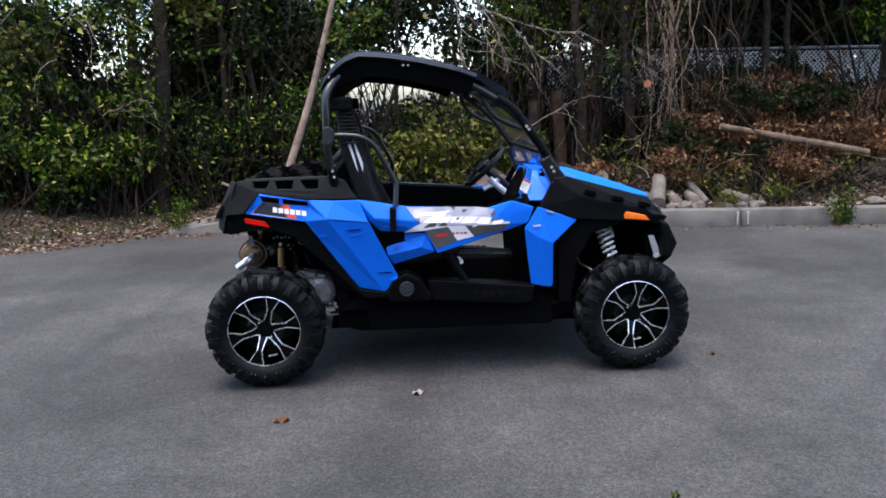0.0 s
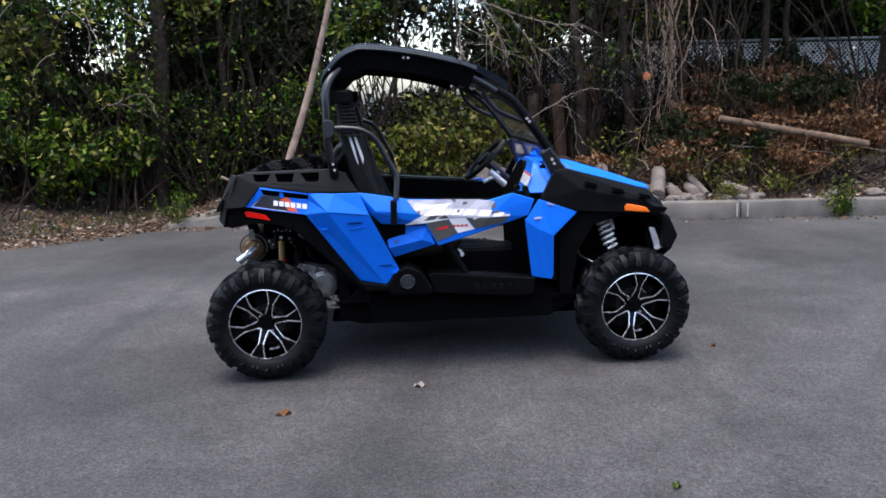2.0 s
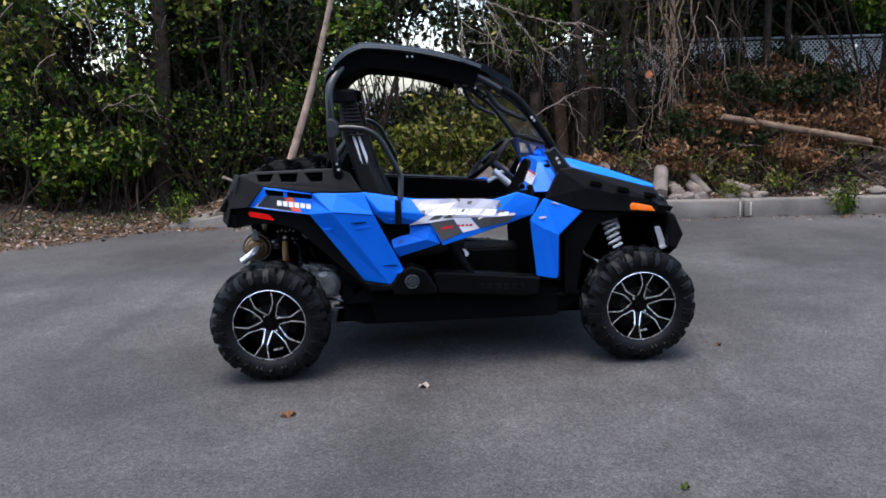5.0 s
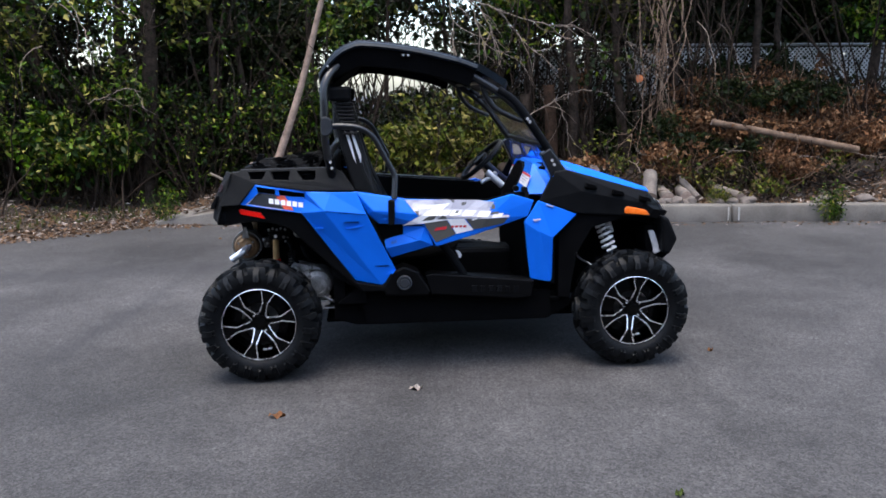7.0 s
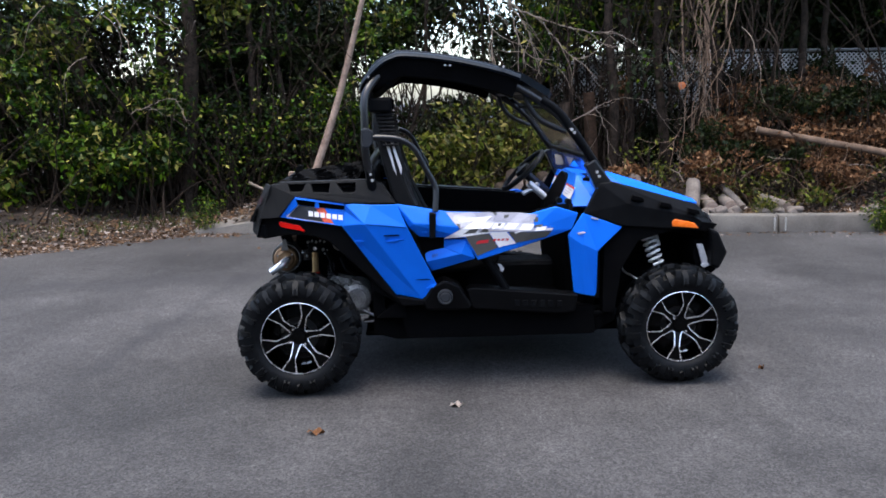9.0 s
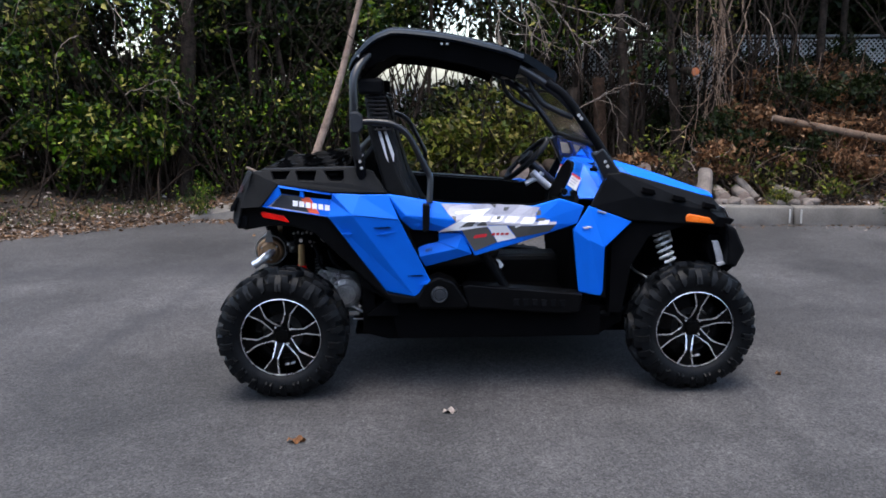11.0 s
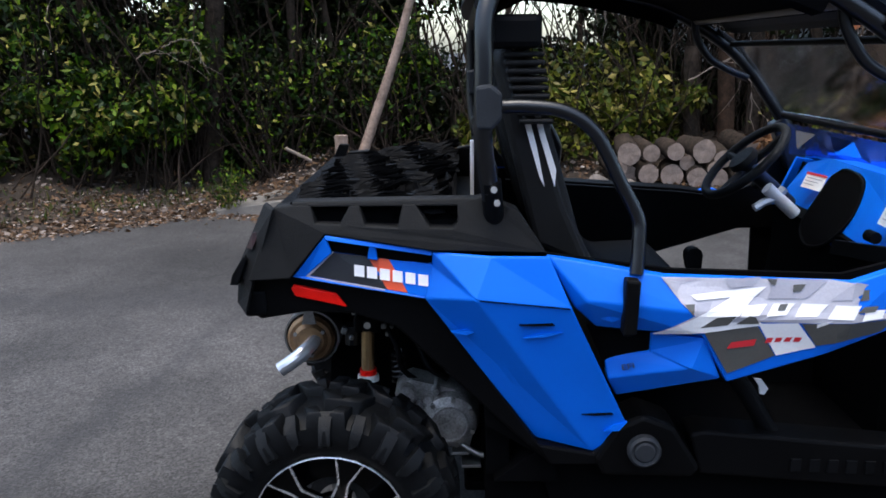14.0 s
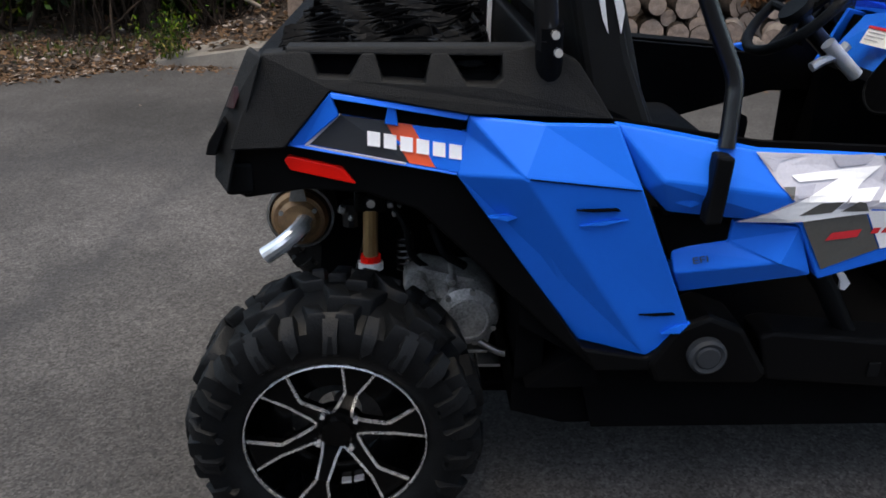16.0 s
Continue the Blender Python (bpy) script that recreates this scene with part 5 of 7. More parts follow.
    skin("tail_lamp", [(-1.174, 0.655, 1.071), (-1.153, 0.668, 1.079), (-1.171, 0.684, 1.037), (-1.190, 0.660, 1.035)], [[0, 1, 2, 3]], DARKRED, s, thick=0.006, label="dark red tail lamp")
    plate("bed_tab", [(-1.194, 1.02), (-1.186, 1.011), (-1.212, 0.948), (-1.231, 0.949), (-1.224, 0.974)], 0.680, 0.655, BLACK, s, bevel=0.003)
    plate("rear_bracket", [(-1.165, 0.875), (-1.10, 0.885), (-1.075, 0.72), (-1.06, 0.60), (-1.10, 0.64)], 0.26, 0.23, DARK, s, bevel=0.003)
    plate("bumper_corner", [(-1.215, 0.93), (-1.205, 0.86), (-1.15, 0.865), (-1.15, 0.93)], 0.660, 0.55, BLACK, s, bevel=0.01)

    # door: shaped blue skin, graphics and lower arm
    d = [(-0.488, 0.7420, 1.0329), (-0.424, 0.7581, 0.9149), (-0.371, 0.7450, 0.8635), (-0.143, 0.7999, 0.8590), (-0.077, 0.7858, 0.7418), (0.144, 0.7740, 0.8034), (0.420, 0.7038, 0.8771), (0.453, 0.6937, 0.9596), (0.330, 0.7327, 0.9995), (0.198, 0.7647, 0.9698), (-0.222, 0.7721, 0.9905), (-0.173, 0.8084, 0.9166), (0.192, 0.7891, 0.8871), (-0.400, 0.7870, 0.9370)]
    if s > 0:
        d = [(x, y, z - 0.06) for x, y, z in d]
    faces = [[0, 1, 13], [0, 13, 11, 10], [1, 2, 13], [13, 2, 3, 11], [11, 3, 4, 5, 12], [10, 11, 12, 9], [9, 12, 6, 7, 8], [12, 5, 6]]
    door = skin("door", d, faces, BLUE, s, thick=0.03, bevel=0.005, label="blue half door with printed graphics")
    if s < 0:
        plate("door_liner", [(-0.490, 1.036), (-0.375, 0.854), (-0.147, 0.850), (-0.079, 0.735), (0.424, 0.868), (0.458, 0.960), (0.330, 1.003), (0.199, 0.973), (-0.207, 0.993)], 0.697, 0.682, DARK, s, door, bevel=0, flare=(0.086, -0.046, -0.074))
        skin("door_rib", [(-0.378, 0.757, 0.890), (-0.345, 0.776, 0.8965), (-0.312, 0.777, 0.8965), (-0.340, 0.775, 0.884)], [[0, 1, 3], [1, 2, 3]], BLUE, s, door, bevel=0)
    else:
        plate("door_liner", [(-0.50, 0.992), (-0.34, 0.976), (-0.05, 0.954), (0.20, 0.936), (0.31, 0.921), (0.40, 0.935), (0.47, 0.965), (0.62, 0.940), (0.62, 0.792), (0.422, 0.787), (0.25, 0.735), (0.089, 0.688), (-0.063, 0.647), (-0.30, 0.60), (-0.47, 0.66)], 0.655, 0.638, SHADETRIM, s, door, bevel=0.003, label="black inner skin of the door")
    arm = skin("door_arm", [(-0.345, 0.7145, 0.7800), (-0.246, 0.7455, 0.8038), (-0.160, 0.7919, 0.7780), (-0.338, 0.7331, 0.7300), (-0.309, 0.7027, 0.6744), (-0.091, 0.7840, 0.7503), (-0.134, 0.7921, 0.8511), (-0.246, 0.7523, 0.8499)], [[0, 1, 2, 3], [3, 2, 5, 4], [2, 1, 7, 6, 5]], BLUE, s, thick=0.03)
    # dark plate set in the gap above the arm for its shade
    plate("arm_gap", [(-0.388, 0.858), (-0.147, 0.855), (-0.130, 0.822), (-0.256, 0.798), (-0.337, 0.740)], 0.715, 0.70, DARK, s, bevel=0, flare=(0.022, 0.211, 0.069))
    # printed graphics that follow the door's facets
    for name, shapes, mat, lift, text in DOOR_PRINT:
        for o in shapes:
            part(name, printed(o if s < 0 else [(x, z - 0.06) for x, z in o], d, faces, s, lift), mat, door, text)
    if s > 0:
        plate("door_cap", [(-0.49, 0.998), (-0.34, 0.981), (-0.05, 0.959), (0.20, 0.941), (0.31, 0.926), (0.335, 0.912), (0.20, 0.918), (-0.21, 0.945), (-0.49, 0.975)], 0.79, 0.690, SHADETRIM, s, door, bevel=0.003)
    # door strap and latch
    plate("latch_cover", [(-0.320, 0.994), (-0.287, 0.990), (-0.291, 0.864), (-0.322, 0.861)], 0.785, 0.745, BLACK, s, door, bevel=0.006, flare=(-0.001, 0.011, 0.036))
    # front side guard
    g = [(0.399, 0.7105, 0.8473), (0.479, 0.6901, 0.9572), (0.694, 0.6708, 0.8778), (0.557, 0.7023, 0.7573), (0.565, 0.6571, 0.5046), (0.440, 0.6746, 0.5332), (0.478, 0.7200, 0.7942), (0.500, 0.6800, 0.5202)]
    if s > 0:
        g = [(x + 0.09 if x < 0.5 else x, y, z) for x, y, z in g]
    skin("front_guard", g, [[0, 5, 7, 6], [0, 6, 1], [1, 6, 3, 2], [6, 7, 4, 3]], BLUE, s, thick=0.02, label="faceted blue front side guard")
    skin("guard_badge", [(0.444, 0.7155, 0.8600), (0.452, 0.7175, 0.8505), (0.490, 0.7190, 0.8590), (0.480, 0.7160, 0.8655)], [[0, 1, 2, 3]], PALEGREY, s, thick=0.004, bevel=0, label="pale badge")

    plate("guard_liner", [(0.395 if s < 0 else 0.485, 0.85), (0.47 if s < 0 else 0.55, 0.955), (0.705, 0.884), (0.576, 0.755), (0.580, 0.495), (0.44 if s < 0 else 0.49, 0.528)], 0.690, 0.675, DARK, s, bevel=0, flare=(0.001, -0.081, 0.030))
    # front: black upper wing, orange reflector
    w = [(0.488, 0.6758, 0.9533), (0.571, 0.6566, 1.1087), (0.645, 0.6444, 1.1135), (1.099, 0.6256, 0.9846), (1.175, 0.6029, 0.9050), (1.189, 0.6461, 0.8500), (1.016, 0.6782, 0.8591), (0.796, 0.6755, 0.8728), (0.693, 0.6783, 0.8825), (0.712, 0.6781, 1.0052), (1.072, 0.6752, 0.9291)]
    wing = skin("front_wing", w, [[0, 8, 9, 1], [1, 9, 2], [2, 9, 10, 3], [9, 8, 7, 6, 10], [10, 6, 5, 4], [3, 10, 4]], BLACK, s, thick=0.03, bevel=0.006, label="black textured front wing")
    # dark plates laid on the wing stand in for shaded notches
    for k in range(3):
        x = 0.74 + k * 0.15
        plate("wing_notch", [(x, 1.045 - 0.25 * (x - 0.74)), (x + 0.05, 1.033 - 0.25 * (x - 0.74)), (x + 0.06, 1.010 - 0.25 * (x - 0.74)), (x - 0.008, 1.022 - 0.25 * (x - 0.74))], 0.690, 0.65, DARK, s, bevel=0.003)
    plate("orange_reflector", [(0.951, 0.899), (0.965, 0.915), (1.068, 0.894), (1.089, 0.865), (0.955, 0.876)], 0.740, 0.71, AMBER, s, bevel=0.004, label="orange side reflector", flare=(-0.138, 0.102, -0.020))
    plate("wing_badge", [(0.522, 0.938), (0.562, 0.9265), (0.560, 0.9195), (0.520, 0.930)], 0.732, 0.70, PALEGREY, s, bevel=0, flare=(-0.039, 0.002, -0.001))
    plate("front_inner_arch", [(0.60, 0.42), (0.66, 0.42), (0.70, 0.66), (0.78, 0.80), (0.98, 0.86), (1.17, 0.84), (1.20, 0.88), (0.9, 0.93), (0.6, 0.9)], 0.66, 0.36, DARK, s, bevel=0)
    # bumper and headlamp
    plate("front_bumper", [(1.14, 0.90), (1.20, 0.86), (1.262, 0.745), (1.268, 0.70), (1.215, 0.62), (1.18, 0.63), (1.18, 0.78), (1.08, 0.85)], 0.60, 0.0, BLACK, s, bevel=0.015)
    plate("bumper_end", [(1.15, 0.865), (1.20, 0.845), (1.255, 0.73), (1.21, 0.64), (1.17, 0.66), (1.17, 0.78)], 0.69, 0.58, BLACK, s, bevel=0.015)
    skin("headlamp", [(1.165, 0.62, 0.93), (1.20, 0.60, 0.87), (1.215, 0.35, 0.88), (1.18, 0.36, 0.94)], [[0, 1, 2, 3]], WHITE, s, thick=0.03)

    # cowl between dash and hood
    cw = [(0.50, 0.52, 0.965), (0.57, 0.50, 1.150), (0.66, 0.56, 1.130), (0.74, 0.64, 1.070), (0.60, 0.66, 0.955)]
    if s > 0:
        cw = [(x, y, z - 0.06) for x, y, z in cw]
    skin("cowl", cw, [[0, 4, 3, 2, 1]], BLUE, s, thick=0.02, label="blue cowl beside the dash")
    for x, y, z in ((0.405, 0.42, 0.995), (0.425, 0.57, 1.005)):
        smooth(part("knob", disc(bmesh.new(), (x, 0, z), 0.016, s * (y - 0.02), s * (y + 0.02), 14), BLACK, vehicle), 40)


# the door print, as outlines (x, z), one list to a colour, in the order in which they lie
PRINT_FIELD = [[(-0.236, 0.990), (0.143, 0.979), (0.260, 0.959), (0.323, 0.930), (0.311, 0.881), (0.104, 0.885), (-0.016, 0.891), (-0.021, 0.883), (-0.250, 0.856), (-0.164, 0.909), (-0.193, 0.935)]]
PRINT_GREY = [[(-0.143, 0.871), (-0.021, 0.881), (0.026, 0.807), (-0.079, 0.766)], [(0.076, 0.885), (0.158, 0.883), (0.308, 0.879), (0.278, 0.848), (0.118, 0.828)], [(-0.188, 0.934), (-0.165, 0.934), (-0.169, 0.909)]]
PRINT_STRIPE = [[(-0.022, 0.888), (0.068, 0.887), (0.118, 0.825), (0.029, 0.807)]]
PRINT_BLOCKS = [[(-0.236, 0.989), (-0.144, 0.986), (-0.193, 0.975), (-0.204, 0.958)], [(-0.096, 0.984), (-0.012, 0.987), (-0.033, 0.969), (-0.082, 0.964)], [(0.020, 0.984), (0.136, 0.978), (0.087, 0.939), (-0.001, 0.941)], [(0.200, 0.972), (0.258, 0.958), (0.188, 0.934), (0.139, 0.934)], [(-0.164, 0.933), (-0.126, 0.938), (-0.135, 0.919), (-0.161, 0.914)]]
PRINT_FLASH = [[(-0.173, 0.953), (-0.002, 0.967), (-0.036, 0.940), (-0.085, 0.893), (-0.016, 0.891), (-0.021, 0.883), (-0.250, 0.856), (-0.159, 0.909), (-0.083, 0.946), (-0.160, 0.942)]]
PRINT_ROW = [[(-0.052, 0.930), (0.003, 0.932), (-0.020, 0.906), (-0.072, 0.902)], [(0.010, 0.932), (0.067, 0.932), (0.042, 0.905), (-0.012, 0.903)], [(0.073, 0.932), (0.142, 0.928), (0.112, 0.899), (0.052, 0.900)], [(0.150, 0.927), (0.220, 0.922), (0.195, 0.889), (0.125, 0.893)], [(0.229, 0.922), (0.295, 0.924), (0.272, 0.883), (0.207, 0.883)], [(0.108, 0.884), (0.148, 0.893), (0.132, 0.882), (0.108, 0.872)], [(0.297, 0.915), (0.322, 0.930), (0.320, 0.912), (0.293, 0.899)]]
PRINT_SLATE = [[(-0.153, 0.881), (-0.116, 0.906), (-0.074, 0.908), (-0.091, 0.886)], [(-0.074, 0.888), (-0.045, 0.908), (-0.031, 0.905), (-0.021, 0.888)], [(0.058, 0.970), (0.086, 0.971), (0.075, 0.956), (0.056, 0.954)], [(0.220, 0.954), (0.303, 0.947), (0.278, 0.929), (0.210, 0.931)], [(-0.001, 0.984), (0.022, 0.982), (0.018, 0.969), (0.008, 0.972)], [(0.202, 0.905), (0.220, 0.917), (0.261, 0.915), (0.249, 0.903)], [(0.027, 0.929), (0.045, 0.930), (0.037, 0.916), (0.019, 0.916)]]
PRINT_RED = [[(-0.088, 0.828), (-0.078, 0.844), (-0.021, 0.850), (-0.026, 0.834)], [(0.003, 0.852), (0.017, 0.852), (0.013, 0.840), (-0.002, 0.840)], [(0.024, 0.852), (0.038, 0.852), (0.034, 0.841), (0.019, 0.841)], [(0.046, 0.852), (0.060, 0.852), (0.055, 0.841), (0.040, 0.841)], [(0.066, 0.852), (0.082, 0.851), (0.077, 0.840), (0.062, 0.841)]]


def shrunk(o, k):
    cx, cz = sum(p[0] for p in o) / len(o), sum(p[1] for p in o) / len(o)
    return [(cx + (x - cx) * k, cz + (z - cz) * k) for x, z in o]


DOOR_PRINT = [("pale_print", PRINT_FIELD, LILAC, 0.0025, "pale lilac printed field"), ("grey_print", PRINT_GREY, GREY, 0.0035, "grey printed field"), ("white_stripe", PRINT_STRIPE, WHITE, 0.0040, "white printed stripe"), ("grey_block", PRINT_BLOCKS, PALEGREY, 0.0045, "grey-lilac printed block"),
              ("white_flash", PRINT_FLASH, WHITE, 0.0060, "white flash mark"), ("white_block", [shrunk(o, 0.86) for o in PRINT_ROW], WHITE, 0.0052, "white printed block"), ("slate_print", PRINT_SLATE, GREY, 0.0068, "dark grey printed field"), ("red_print_bar", PRINT_RED, REDPRINT, 0.0052, "small red printed bar")]


def printed(outline, corners, faces, s, lift):
    """A print cut finely enough to follow the facets, lifted off them by a hair."""
    tris = [(f[0], f[k], f[k + 1]) for f in faces for k in range(1, len(f) - 1)]

    def depth(x, z):
        best = (9.0, 0.745)
        for t in tris:
            (x0, y0, z0), (x1, y1, z1), (x2, y2, z2) = (corners[i] for i in t)
            den = (z1 - z2) * (x0 - x2) + (x2 - x1) * (z0 - z2)
            if abs(den) < 1e-9:
                continue
            a = ((z1 - z2) * (x - x2) + (x2 - x1) * (z - z2)) / den
            b = ((z2 - z0) * (x - x2) + (x0 - x2) * (z - z2)) / den
            c = 1 - a - b
            out = -min(a, b, c, 0)
            if out < best[0]:
                best = (out, a * y0 + b * y1 + c * y2)
        return best[1]

    bm = bmesh.new()
    bm.faces.new([bm.verts.new((x, 0, z)) for x, z in outline])
    bm.normal_update()
    bmesh.ops.triangulate(bm, faces=bm.faces[:])
    for axis, lo, hi, step in (("z", 0.74, 1.0, 0.012), ("x", -0.26, 0.36, 0.03)):
        k = lo
        while k < hi:
            bmesh.ops.bisect_plane(bm, geom=bm.verts[:] + bm.edges[:] + bm.faces[:], plane_co=(k, 0, k), plane_no=(1, 0, 0) if axis == "x" else (0, 0, 1))
            k += step
    for v in bm.verts:
        v.co.y = s * (depth(v.co.x, v.co.z) + lift)
    return bm


both(sides)
# lettering on the near and far door arm
for s in (-1, 1):
    cu = bpy.data.curves.new("arm_lettering", "FONT")
    cu.body, cu.size, cu.extrude = "EFI", 0.018, 0.001
    ob = new("arm_lettering", cu)
    ob.data.materials.append(CHARCOAL)
    ob.parent = vehicle
    u, out = Vector((0.95, s * 0.265, 0.29)).normalized() * -s, Vector((-0.36, s * 0.87, 0.33)).normalized()
    u = (u - out * u.dot(out)).normalized()
    m = Matrix((u, out.cross(u), out)).transposed().to_4x4()
    m.translation = Vector((-0.306, s * 0.741, 0.754) if s < 0 else (-0.268, 0.751, 0.764)) + out * 0.0035
    ob.matrix_basis = m @ Matrix.Diagonal((1.45, 1, 1, 1))

# bed, tailgate and net
part("bed_front", box(bmesh.new(), (-0.615, 0, 1.05), (0.03, 1.32, 0.22), bevel=0.006), BLACK, vehicle)
part("bed_floor", box(bmesh.new(), (-0.88, 0, 0.99), (0.58, 1.28, 0.03), bevel=0.006), BLACK, vehicle)
part("tailgate", prism(bmesh.new(), [(-1.17, 1.09), (-1.13, 1.09), (-1.16, 0.93), (-1.21, 0.93)], -0.63, 0.63), BLACK, vehicle)
part("rear_panel", prism(bmesh.new(), [(-1.20, 0.93), (-1.15, 0.93), (-1.12, 0.86), (-1.20, 0.87)], -0.63, 0.63), DARK, vehicle)


def net_z(x, y):
    """The slack net, higher against the cab, in folds."""
    return 1.088 + 0.15 * (x + 1.125) - 0.03 * (y / 0.62) ** 2 + 0.024 * noise.noise((x * 5, y * 8, 0)) + 0.012 * noise.noise((x * 14, y * 24, 3))


# added dark sheet that puts shade between the net's straps
gx, gy = np.linspace(-1.13, -0.69, 27), np.linspace(-0.65, 0.65, 53)
bm = bmesh.new()
cells = [[bm.verts.new((x, y, net_z(x, y) - 0.016)) for y in gy] for x in gx]
for a, c in zip(cells, cells[1:]):
    for k in range(len(gy) - 1):
        bm.faces.new((a[k], c[k], c[k + 1], a[k + 1]))
net = smooth(part("cargo_net", bm, DARK, vehicle, "black cargo net of webbing over an added dark backing sheet"), 80)


def strap(p, q, w, lift):
    """A flat webbing strap that follows the folds."""
    k = 26
    pts = [Vector(p).lerp(Vector(q), i / k) for i in range(k + 1)]
    across = Vector((-(q[1] - p[1]), q[0] - p[0], 0)).normalized() * w / 2
    bm = bmesh.new()
    rows = []
    for i, m in enumerate(pts):
        x, y = m.x + 0.010 * math.sin(i * 0.6 + p[1] * 9), m.y + 0.012 * math.sin(i * 0.5 + p[0] * 11)
        z = net_z(x, y) + lift + 0.006 * noise.noise((x * 30, y * 30, lift * 90))
        tw = 0.005 * math.sin(i * 0.7 + p[0] * 20 + p[1] * 7)
        rows.append([bm.verts.new((x + across.x, y + across.y, z + tw)), bm.verts.new((x - across.x, y - across.y, z - tw)), bm.verts.new((x - across.x, y - across.y, z - tw - 0.003)), bm.verts.new((x + across.x, y + across.y, z + tw - 0.003))])
    for a, c in zip(rows, rows[1:]):
        for i in range(4):
            bm.faces.new((a[i], a[(i + 1) % 4], c[(i + 1) % 4], c[i]))
    part("strap", bm, WEB, net)


for k in range(11):
    x = -1.115 + k * 0.041
    strap((x, -0.65, 0), (x + RNG.uniform(-0.03, 0.03), 0.65, 0), 0.013 if k % 3 else 0.024, 0.004)
for k in range(20):
    y = -0.63 + k * 0.066
    strap((-1.125, y, 0), (-0.695, y + RNG.uniform(-0.05, 0.05), 0), 0.012, 0.009)
for k in range(44):
    y = -0.645 + k * 0.030
    strap((-1.128, y, 0), (-0.692, y + RNG.uniform(-0.07, 0.07), 0), 0.0045, 0.013 + 0.004 * (k % 3))
for k in range(14):
    x = -1.12 + k * 0.031
    strap((x, -0.65, 0), (x + RNG.uniform(-0.05, 0.05), 0.65, 0), 0.0045, 0.012)
for k in range(5):
    for i in range(5):
        x, y = -1.07 + 0.088 * k, -0.56 + 0.28 * i + 0.05 * (k % 2)
        part("buckle", box(bmesh.new(), (x, y, net_z(x, y) + 0.012), (0.034, 0.022, 0.012), Matrix.Rotation(0.4 * (k - i), 4, "Z"), 0.003), BLACK, net)

# roll cage and roof
CAGE = [(-0.598, 0.668, 1.08), (-0.612, 0.706, 1.16), (-0.630, 0.733, 1.293), (-0.629, 0.735, 1.440), (-0.622, 0.712, 1.575), (-0.555, 0.645, 1.668), (-0.440, 0.625, 1.702), (-0.19, 0.620, 1.690), (0.05, 0.615, 1.640), (0.20, 0.61, 1.572), (0.369, 0.605, 1.450), (0.50, 0.60, 1.285), (0.625, 0.60, 1.10)]
for s in (-1, 1):
    bar("cage_bar", [(x, s * y, z) for x, y, z in CAGE], 0.021, SATIN, label="black steel roll-cage bar")
    bar("grab_bar", [(-0.60, s * 0.735, 1.365), (-0.53, s * 0.738, 1.365), (-0.45, s * 0.738, 1.352), (-0.385, s * 0.738, 1.305), (-0.328, s * 0.738, 1.20), (-0.287, s * 0.742, 1.12), (-0.284, s * 0.752, 1.07), (-0.290, s * 0.770, 0.995)], 0.0155, SATIN, label="bent steel side restraint bar")
    plate("bar_bracket", [(-0.648, 1.41), (-0.615, 1.415), (-0.590, 1.395), (-0.590, 1.34), (-0.612, 1.315), (-0.645, 1.318)], 0.765, 0.705, CAPGREY, s, bevel=0.008)
    bar("cage_foot", [(-0.600, s * 0.676, 1.09), (-0.606, s * 0.694, 1.13), (-0.613, s * 0.716, 1.20)], 0.0245, BLACK, label="black cage socket")
    for x, z in ((-0.607, 1.185), (-0.600, 1.155)):
        part("bolt", disc(bmesh.new(), (x, 0, z), 0.0075, s * 0.738, s * 0.752, 10), CHROME, vehicle)
    bar("pillar_brace", [(0.190, s * 0.585, 1.590), (0.205, s * 0.59, 1.52), (0.257, s * 0.59, 1.447), (0.33, s * 0.595, 1.405), (0.405, s * 0.60, 1.375)], 0.014, SATIN)
    bar("pillar_cover", [(0.27, s * 0.612, 1.54), (0.369, s * 0.61, 1.465), (0.50, s * 0.605, 1.29), (0.60, s * 0.60, 1.135)], 0.0235, BLACK)
    plate("pillar_foot", [(0.50, 1.20), (0.55, 1.23), (0.665, 1.08), (0.66, 1.03), (0.58, 1.03)], 0.635, 0.575, SATIN, s, bevel=0.008)
    for x, z in ((0.560, 1.165), (0.572, 1.142), (0.425, 1.386), (0.438, 1.370)):
        part("bolt", disc(bmesh.new(), (x, 0, z), 0.0085, s * 0.60, s * 0.643, 10), CHROME, vehicle)
    for x, z in ((-0.225, 1.714), (-0.200, 1.713), (-0.606, 1.662), (0.066, 1.703)):
        part("bolt", disc(bmesh.new(), (x, 0, z), 0.006, s * 0.680, s * 0.700, 8), CHROME, vehicle)
for a in ((-0.63, 0.70, 1.58), (-0.44, 0.63, 1.735), (0.20, 0.61, 1.585), (0.545, 0.60, 1.235), (-0.615, 0.71, 1.22)):
    bar("cross_bar", [(a[0], -a[1], a[2]), (a[0], a[1], a[2])], 0.012 if a[0] > 0.5 else 0.019, BLACK if a[0] > 0.5 else SATIN, curve=False)

ROOF = [(-0.658, 1.600), (-0.642, 1.650), (-0.570, 1.733), (-0.50, 1.772), (-0.42, 1.786), (-0.19, 1.760), (0.05, 1.706), (0.16, 1.668)]
bm = bmesh.new()
ys = [-0.680, -0.694, -0.678, -0.63, -0.45, -0.2, 0, 0.2, 0.45, 0.63, 0.678, 0.694, 0.680]
crown = [-0.034, -0.024, -0.009, 0.0, 0.010, 0.016, 0.018, 0.016, 0.010, 0.0, -0.009, -0.024, -0.034]
curve = spline([(x, 0, z) for x, z in ROOF], 4)
top, low = [], []
